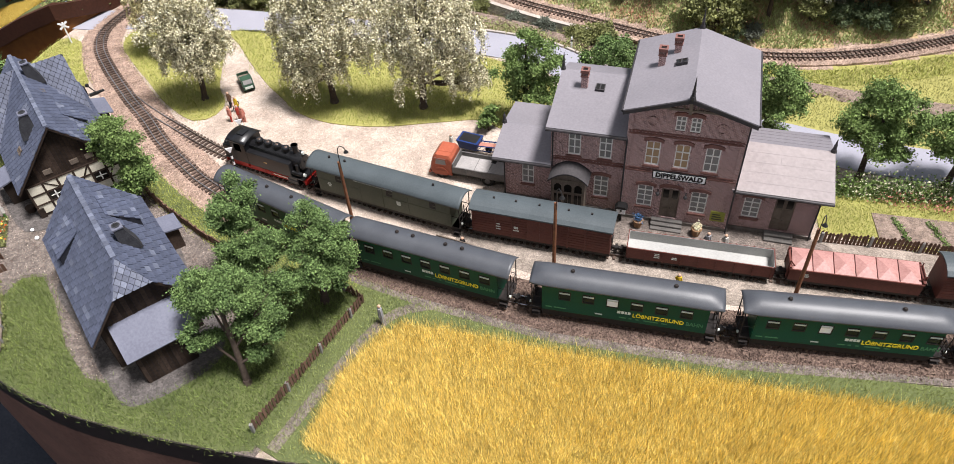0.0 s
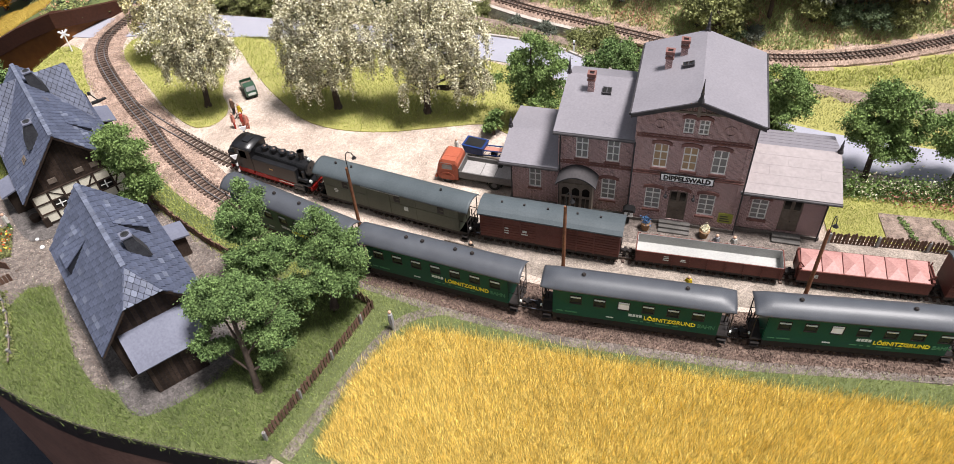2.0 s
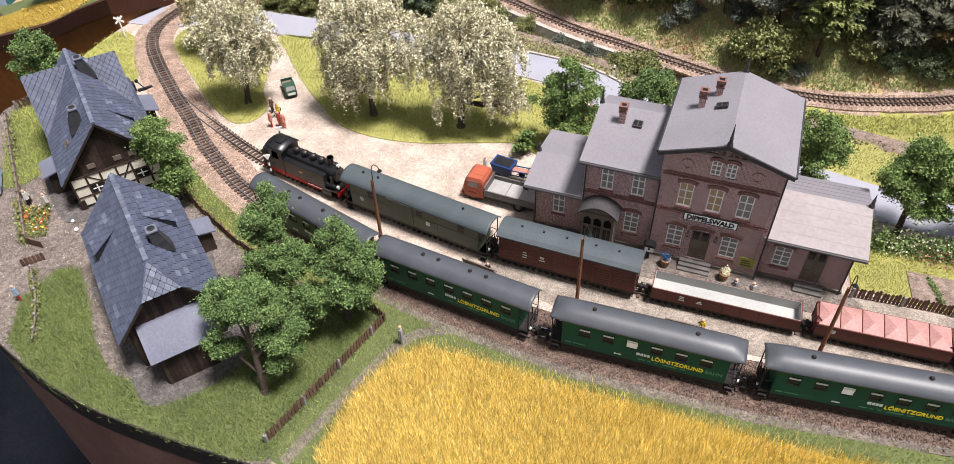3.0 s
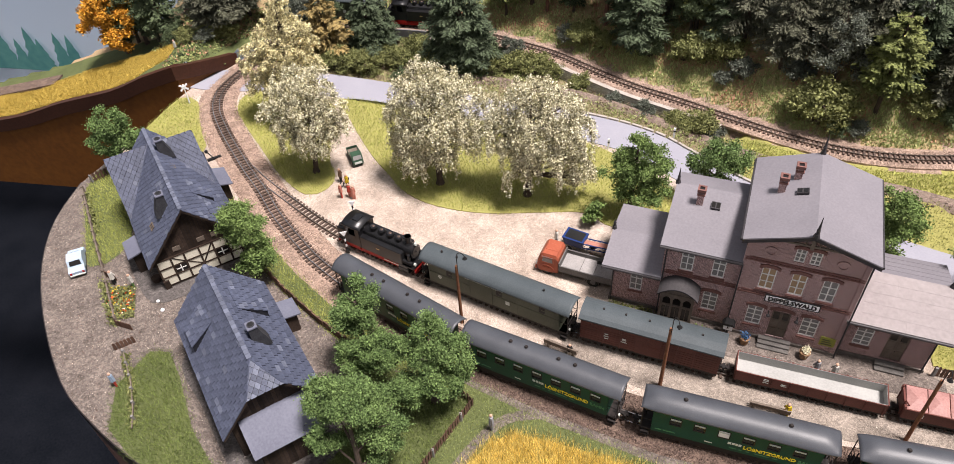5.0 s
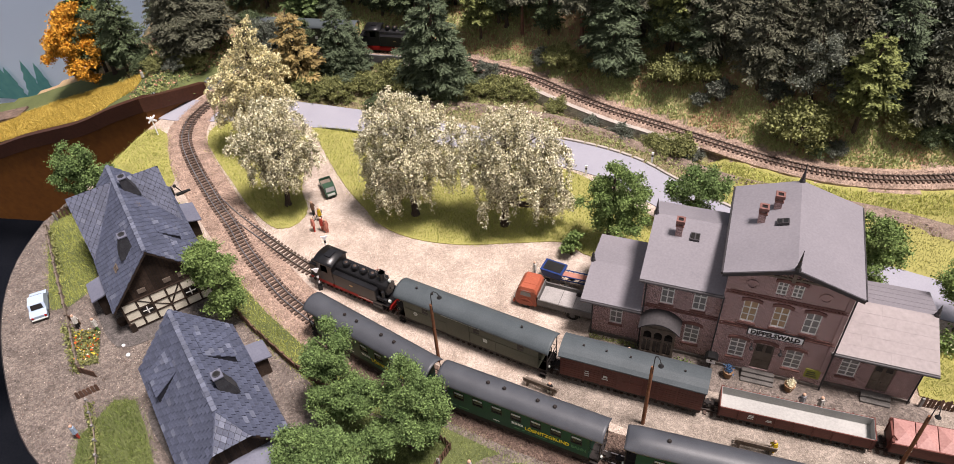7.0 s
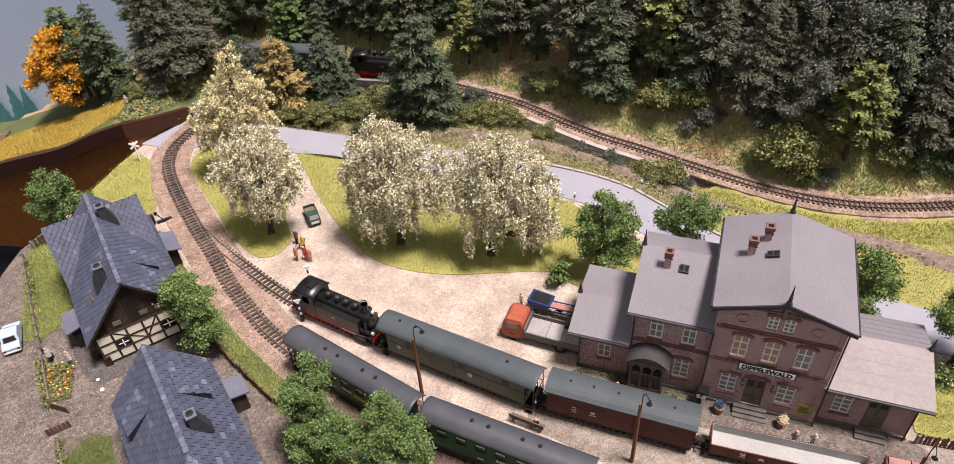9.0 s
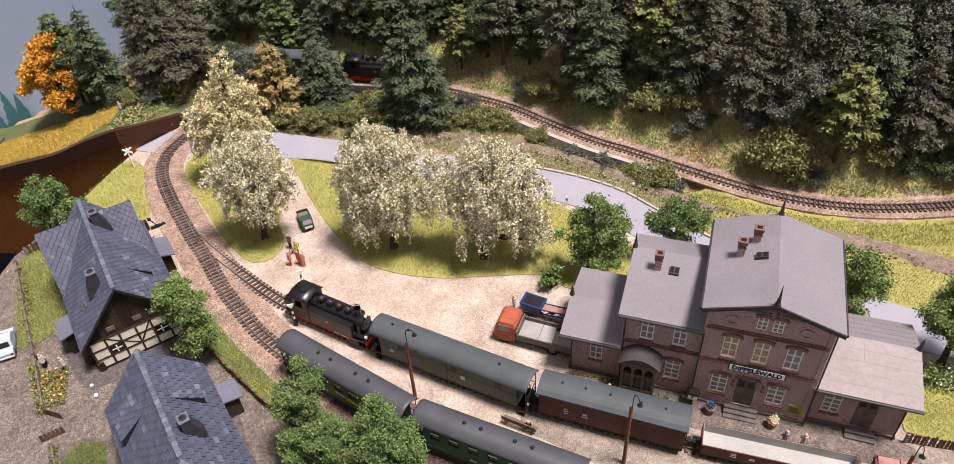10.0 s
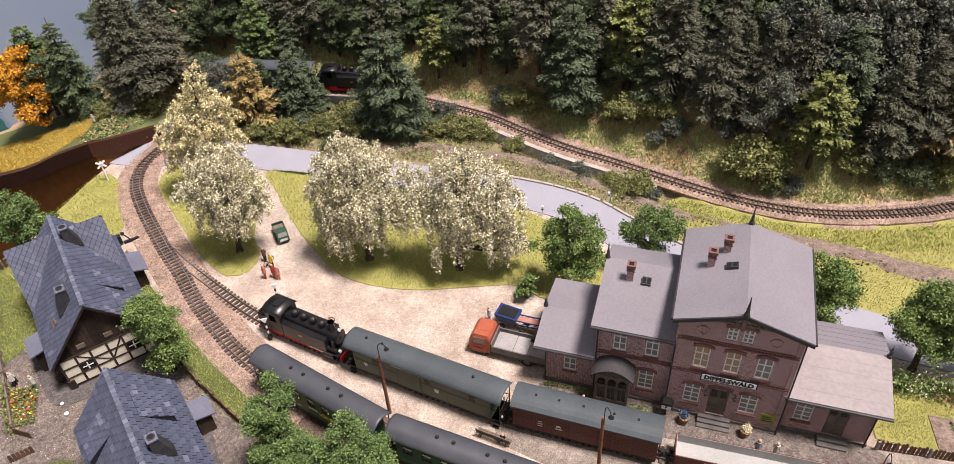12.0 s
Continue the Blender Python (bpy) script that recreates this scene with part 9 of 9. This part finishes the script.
def conveyor():
    th = thing("belt_conveyor", -3.0, 70.7, 0, -20, "dark blue mobile belt conveyor with a hopper", "conveyor")
    th.matrix_basis = th.matrix_basis @ Matrix.Scale(0.8, 4)
    part("hopper", Shape().loft([[(-2.6, -0.9, 1.2), (-0.2, -0.9, 1.2), (-0.2, 0.9, 1.2), (-2.6, 0.9, 1.2)], [(-3.0, -1.1, 2.5), (0.1, -1.1, 2.5), (0.1, 1.1, 2.5), (-3.0, 1.1, 2.5)]]), M["blue"], th, "blue hopper")
    part("hopper_inside", Shape().box(-2.7, -0.2, -0.85, 0.85, 2.45, 2.53), M["black"], th)
    part("belt", Shape().slab([(-1.0, -0.45, 1.7), (5.2, -0.45, 2.6), (5.2, 0.45, 2.6), (-1.0, 0.45, 1.7)], 0.1), M["beltred"], th, "faded red belt")
    for k in (-1, 1):
        s = Shape()
        s.cyl((-1.0, k * 0.6, 1.8), (5.2, k * 0.6, 2.7), 0.09, n=5)
        s.cyl((-1.0, k * 0.6, 1.0), (5.2, k * 0.6, 2.1), 0.09, n=5)
        for i in range(8):
            x = -1 + 6.2 * i / 8
            s.cyl((x, k * 0.6, 1.0 + 0.1375 * i), (x + 0.75, k * 0.6, 1.8 + 0.1125 * (i + 1)), 0.05, n=4)
        part("lattice", s, M["blue"], th)
        wheel(th, 0.8, k * 0.95, 0.45)
        wheel(th, -2.0, k * 0.95, 0.45)


def small_truck():
    th = thing("small_truck", -33.2, 83.8, 0, -58, "small dark green flatbed van with brown bed", "van")
    th.matrix_basis = th.matrix_basis @ Matrix.Scale(0.8, 4)
    prof = [(1.9, 0.45), (1.95, 1.1), (1.8, 1.35), (1.45, 2.05), (0.3, 2.1), (0.15, 0.45)]
    cab = part("cab", side_profile(prof, -0.85, 0.85), M["jade"], th)
    part("windscreen", Shape().slab([(1.83, -0.7, 1.4), (1.83, 0.7, 1.4), (1.52, 0.65, 2.0), (1.52, -0.65, 2.0)], -0.03), M["pane"], cab)
    part("grille", Shape().box(1.93, 1.99, -0.6, 0.6, 0.7, 1.1), M["letter"], cab, "pale radiator grille")
    part("bed_floor", Shape().box(-2.2, 0.1, -0.85, 0.85, 0.8, 0.92), M["oldwood"], th, "brown load bed")
    for k in (-1, 1):
        part("side_board", Shape().box(-2.2, 0.1, k * 0.88 - 0.04, k * 0.88 + 0.04, 0.75, 1.35), M["jade"], th)
        wheel(th, 1.2, k * 0.75, 0.4, 0.22)
        wheel(th, -1.4, k * 0.75, 0.4, 0.22)
    part("tail_board", Shape().box(-2.25, -2.17, -0.88, 0.88, 0.75, 1.35), M["jade"], th)
    part("chassis", Shape().box(-2.1, 1.8, -0.6, 0.6, 0.35, 0.75), M["tyre"], th)


def car():
    th = thing("car", -59.3, 61.6, 0.06, 123, "small pale blue saloon car on the gravel road", "car")
    prof = [(-1.95, 0.35), (-2.0, 0.85), (-1.6, 1.0), (-1.15, 1.05), (-0.8, 1.6), (0.6, 1.62), (1.15, 1.05), (1.9, 0.95), (2.0, 0.6), (1.95, 0.35)]
    body = part("body", Shape().loft([[(x * 0.97, -0.82, z) for x, z in prof], [(x, -0.7 if z > 1.2 else -0.86, z) for x, z in prof], [(x, 0.7 if z > 1.2 else 0.86, z) for x, z in prof], [(x * 0.97, 0.82, z) for x, z in prof]]), M["paleblue"], th)
    part("rear_window", Shape().slab([(-1.14, 0.62, 1.1), (-1.14, -0.62, 1.1), (-0.84, -0.55, 1.56), (-0.84, 0.55, 1.56)], -0.03), M["pane_dark"], body)
    part("windscreen", Shape().slab([(1.12, -0.62, 1.1), (1.12, 0.62, 1.1), (0.66, 0.55, 1.58), (0.66, -0.55, 1.58)], -0.03), M["pane_dark"], body)
    for k in (-1, 1):
        part("side_window", Shape().slab([(-0.85, k * 0.82, 1.08), (0.9, k * 0.82, 1.08), (0.5, k * 0.74, 1.52), (-0.7, k * 0.74, 1.52)], 0.02), M["pane_dark"], body)
        part("tail_lamp", Shape().box(-2.05, -1.98, k * 0.65 - 0.1, k * 0.65 + 0.1, 0.6, 0.85), M["red"], body, "red tail lamp")
        for x in (-1.2, 1.25):
            wheel(th, x, k * 0.72, 0.33, 0.2)
    part("bumper", Shape().box(-2.1, -1.98, -0.8, 0.8, 0.38, 0.5), M["letter"], body, "pale bumper")


lorry()
conveyor()
small_truck()
car()

# ---- little figures, plain shapes ----
TONE = {"blue": (0.02, 0.05, 0.42, 1), "white": (0.65, 0.63, 0.58, 1), "black": (0.02, 0.018, 0.018, 1), "red": (0.50, 0.07, 0.05, 1), "grey": (0.34, 0.34, 0.36, 1), "yellow": (0.70, 0.50, 0.03, 1), "brown": (0.14, 0.08, 0.05, 1), "green": (0.10, 0.22, 0.06, 1), "pink": (0.60, 0.24, 0.18, 1), "sky": (0.35, 0.45, 0.58, 1)}
for k, c in list(TONE.items()):
    TONE[k] = mat("figure_" + k, c, None, 700, 90, 0.7, bump=0)
M["face"] = mat("figure_pale_wood", (0.55, 0.36, 0.26, 1), (0.45, 0.28, 0.2, 1), 700, 90, 0.7, bump=0)


def figure(x, y, rz, top, low, label, h=2.0, z=0.0, wide=1.0):
    """A small plain figurine in one mesh: legs, coat, head."""
    s = Shape()
    s.cyl((0, -0.12, 0), (0, -0.12, h * 0.46), 0.1 * wide, 0.13, 6).cyl((0, 0.12, 0), (0, 0.12, h * 0.46), 0.1 * wide, 0.13, 6)
    cut1 = len(s.f)
    s.cyl((0, 0, h * 0.42), (0, 0, h * 0.84), 0.25 * wide, 0.2, 8).cyl((0, -0.28, h * 0.5), (0, -0.18, h * 0.82), 0.07, 0.08, 5).cyl((0.2, 0.28, h * 0.55), (0, 0.18, h * 0.82), 0.07, 0.08, 5)
    cut2 = len(s.f)
    s.ball((0, 0, h * 0.93), 0.16, 8, 5)
    me = s.mesh("figurine", TONE[low])
    me.materials.append(TONE[top])
    me.materials.append(M["face"])
    me.polygons.foreach_set("material_index", [0] * cut1 + [1] * (cut2 - cut1) + [2] * (len(s.f) - cut2))
    ob = new("figurine", me)
    ob.matrix_basis = pose(x * U, y * U, z * U, 0, 0, rz)
    return tagged(ob, label, "figurine", "model figurines")


for a in ((3.7, 60.9, 200, "blue", "black", "figurine in a blue coat holding a signal disc"), (18.9, 57.3, 100, "grey", "brown", "figurine in a grey coat beside the platform"), (20.4, 57.1, 80, "white", "black", "figurine in a white blouse and black skirt"),
          (-9.6, 47.3, 30, "grey", "grey", "figurine in a long grey coat by the fence"), (-46.3, 47.0, 60, "sky", "red", "figurine in red trousers on the gravel"), (-53.6, 59.5, 0, "white", "black", "figurine in a white shirt beside the flower bed"), (-51.2, 59.3, 40, "white", "green", "figurine in white beside the flower bed"),
          (-33.8, 79.4, 0, "brown", "black", "dark figurine on the footpath"), (-32.6, 78.4, 60, "yellow", "black", "figurine in a yellow jacket"), (-32.8, 76.5, 30, "pink", "red", "figurine in pink on the footpath"), (-31.8, 76.7, 70, "red", "pink", "figurine in red on the footpath"), (-31.2, 76.4, 110, "pink", "pink", "small pink figurine on the footpath"),
          (-6.2, 71.6, 20, "white", "grey", "figurine in white beside the lorry"), (-68.0, 104.5, 40, "white", "black", "figurine at the edge of the field"), (31.2, 63.6, 0, "yellow", "blue", "figurine in yellow and blue in the garden")):
    figure(*a, h=2.6 if "long grey" in a[5] else 2.1, z=profile_z(-70) if a[0] < -67 else 0.0)
figure(-3.5, 56.5, 80, "black", "white", "small figurine sitting on the bench", 1.6)
figure(15.8, 52.4, 80, "yellow", "yellow", "figurine in yellow on the platform", 1.8)


def bench(x, y, rz):
    th = thing("bench", x, y, 0, rz, "brown slatted platform bench", "bench", "platform benches")
    for i in range(3):
        part("seat_slat", Shape().box(-1.7, 1.7, -0.25 + 0.2 * i, -0.1 + 0.2 * i, 0.5, 0.57), M["oldwood"], th)
        part("back_slat", Shape().box(-1.7, 1.7, 0.32 + 0.04 * i, 0.4 + 0.04 * i, 0.72 + 0.2 * i, 0.86 + 0.2 * i), M["oldwood"], th)
    for xx in (-1.3, 1.3):
        part("leg", Shape().box(xx - 0.06, xx + 0.06, -0.25, 0.35, 0, 0.5).box(xx - 0.06, xx + 0.06, 0.3, 0.45, 0, 1.25), M["oldwood"], th)


bench(-4.3, 57.0, 161)
bench(14.4, 52.7, 170)
# planters and letter box in front of the station
M["clay"] = mat("tan_clay_pot", (0.30, 0.18, 0.10, 1), (0.20, 0.12, 0.065, 1), 600, 80, 0.8, bump=0.1)
LEAF["blueflower"] = leaf_mat("blue_petal", (0.07, 0.15, 0.30, 1), (0.03, 0.08, 0.16, 1))
for x, y, leaf, lab in ((12.9, 60.1, "blueflower", "tan planter with blue flowers"), (18.2, 59.1, "blossom", "tan planter with white flowers")):
    th = thing("planter", x, y, 0, 0, lab + " beside the steps", "planter", "station planters")
    part("pot", Shape().cyl((0, 0, 0), (0, 0, 0.85), 0.34, 0.47, 14).cyl((0, 0, 0.76), (0, 0, 0.88), 0.51, 0.51, 14), M["clay"], th)
    c = rngb.normal(size=(220, 3)) * np.array([0.19, 0.19, 0.24]) + np.array([0, 0, 1.15])
    quads("bouquet", leaf_quads(c, 0.085, rngb), LEAF[leaf], th)
th = thing("letter_box", 11.3, 60.9, 0, -11, "white letter box on a dark post", "letter box")
part("post", Shape().box(-0.1, 0.1, -0.1, 0.1, 0, 1.1), M["black"], th)
part("box", Shape().box(-0.42, 0.42, -0.3, 0.3, 1.1, 1.75, bevel=0.05), M["signwhite"], th, "white box")
part("hood", Shape().loft([[(-0.6, y, 1.75), (0.6, y, 1.75), (0.35, y, 2.05), (-0.35, y, 2.05)] for y in (-0.4, 0.4)]), M["black"], th, "dark hood")
text("F", 0.5, M["black"], th, pose(0, -0.315 * U, 1.42 * U, 90, 0, 0), "letter", "black letter")
# signs, point lever, bicycles, marker posts
th = thing("crossing_sign", -61.6, 94.2, 0, 35, "white level crossing sign on a post", "road sign")
part("post", Shape().cyl((0, 0, 0), (0, 0, 3.2), 0.1, n=6), M["signwhite"], th)
for a in (40, -40):
    part("arm", Shape().box(-0.72, 0.72, -0.05, 0.05, -0.12, 0.12, Matrix.Translation((0, -0.1, 2.8)) @ Matrix.Rotation(radians(a), 4, "Y")), M["signwhite"], th)
for x, y in ((-29.8, 72.4), (-29.2, 67.4)):
    th = thing("platform_signal", x, y, 0, 20, "small black and white striped signal post", "signal", "track signals")
    part("base", Shape().box(-0.2, 0.2, -0.2, 0.2, 0, 0.6), M["black"], th)
    for i in range(5):
        part("band", Shape().cyl((0, 0, 0.6 + 0.4 * i), (0, 0, 1.0 + 0.4 * i), 0.11, n=8), M["signwhite"] if i % 2 else M["black"], th)
    part("board", Shape().loft([[(-0.4, y_, 3.2), (0.4, y_, 3.2), (0, y_, 2.5)] for y_ in (-0.04, 0.04)]), M["signwhite"], th, "white triangular board")
th = thing("point_lever", -52.2, 82.0, 0, 38, "black point lever with a lantern beside the turnout", "point lever")
part("base", Shape().box(-0.8, 1.0, -0.18, 0.18, 0, 0.3), M["black"], th)
part("lever", Shape().cyl((0, 0, 0.3), (-0.6, 0, 1.5), 0.08, n=6).ball((-0.6, 0, 1.5), 0.25, 8, 5), M["black"], th)
part("lantern", Shape().box(-1.5, -0.9, -0.3, 0.3, 0.3, 1.5, bevel=0.08), M["black"], th)
for x, y, rz in ((-23.7, 70.0, 20), (-33.2, 78.9, 70)):
    th = thing("bicycle", x, y, 0, rz, "small reddish bicycle standing on the yard", "bicycle", "bicycles")
    for k in (-0.5, 0.5):
        ring = [[(k + r * math.cos(i * 0.5236), yy, 0.4 + r * math.sin(i * 0.5236)) for i in range(12)] for r, yy in ((0.4, -0.03), (0.4, 0.03), (0.33, 0.03), (0.33, -0.03), (0.4, -0.03))]
        part("wheel", Shape().loft(ring, caps=False), M["tyre"], th)
    part("frame", Shape().cyl((-0.5, 0, 0.4), (-0.15, 0, 0.85), 0.035, n=5).cyl((-0.15, 0, 0.85), (0.4, 0, 0.85), 0.035, n=5).cyl((0.4, 0, 0.95), (0.5, 0, 0.4), 0.035, n=5).cyl((0, 0, 0.4), (0.4, 0, 0.85), 0.035, n=5), M["beltred"], th)
    part("handlebar", Shape().cyl((0.4, -0.25, 1.0), (0.4, 0.25, 1.0), 0.035, n=5), M["beltred"], th)
for x, y in ((-1.3, 89.6), (-20, 93.2), (6.9, 92.8)):
    th = thing("marker_post", x, y, 0, 0, "white road marker post with a black band", "marker post", "road markers")
    part("post", Shape().box(-0.12, 0.12, -0.08, 0.08, 0, 1.5), M["signwhite"], th)
    part("band", Shape().box(-0.13, 0.13, -0.09, 0.09, 0.9, 1.15), M["black"], th)
pl = thing("path", 0, 0, 0, 0, "trodden grey path between fence and field", "path", kind="structure")
part("surface", ribbon(spline([(-15.9, 34.95, 0), (-12.9, 41.5, 0), (-10.6, 46, 0), (-8.4, 48.6, 0), (-5, 49.6, 0)], 0.8), 0.5, 0.0, 0.13), M["gravel"], pl)
for x, y, r in ((-47.4, 57.6, 0.2), (-46.3, 56.5, 0.24)):
    solid("stone", Shape().ball((x, y, 0.2), r, 7, 5, 0.8), M["signwhite"], "white stone in the farmyard", "stone", "yard stones", smooth=True)
sp = thing("farm_clutter", -47.8, 60.4, 0.05, -49, "dark wooden rack and wheel at the farmhouse wall", "rack")
part("rack", Shape().box(-1.2, 1.2, -0.3, 0.3, 0, 0.2).box(-1.2, -1.0, -0.3, 0.3, 0.2, 1.2).box(1.0, 1.2, -0.3, 0.3, 0.2, 1.2).box(-1.2, 1.2, -0.06, 0.06, 0.9, 1.05).box(-0.1, 0.1, -0.06, 0.06, 0.2, 0.9), M["plank"], sp)
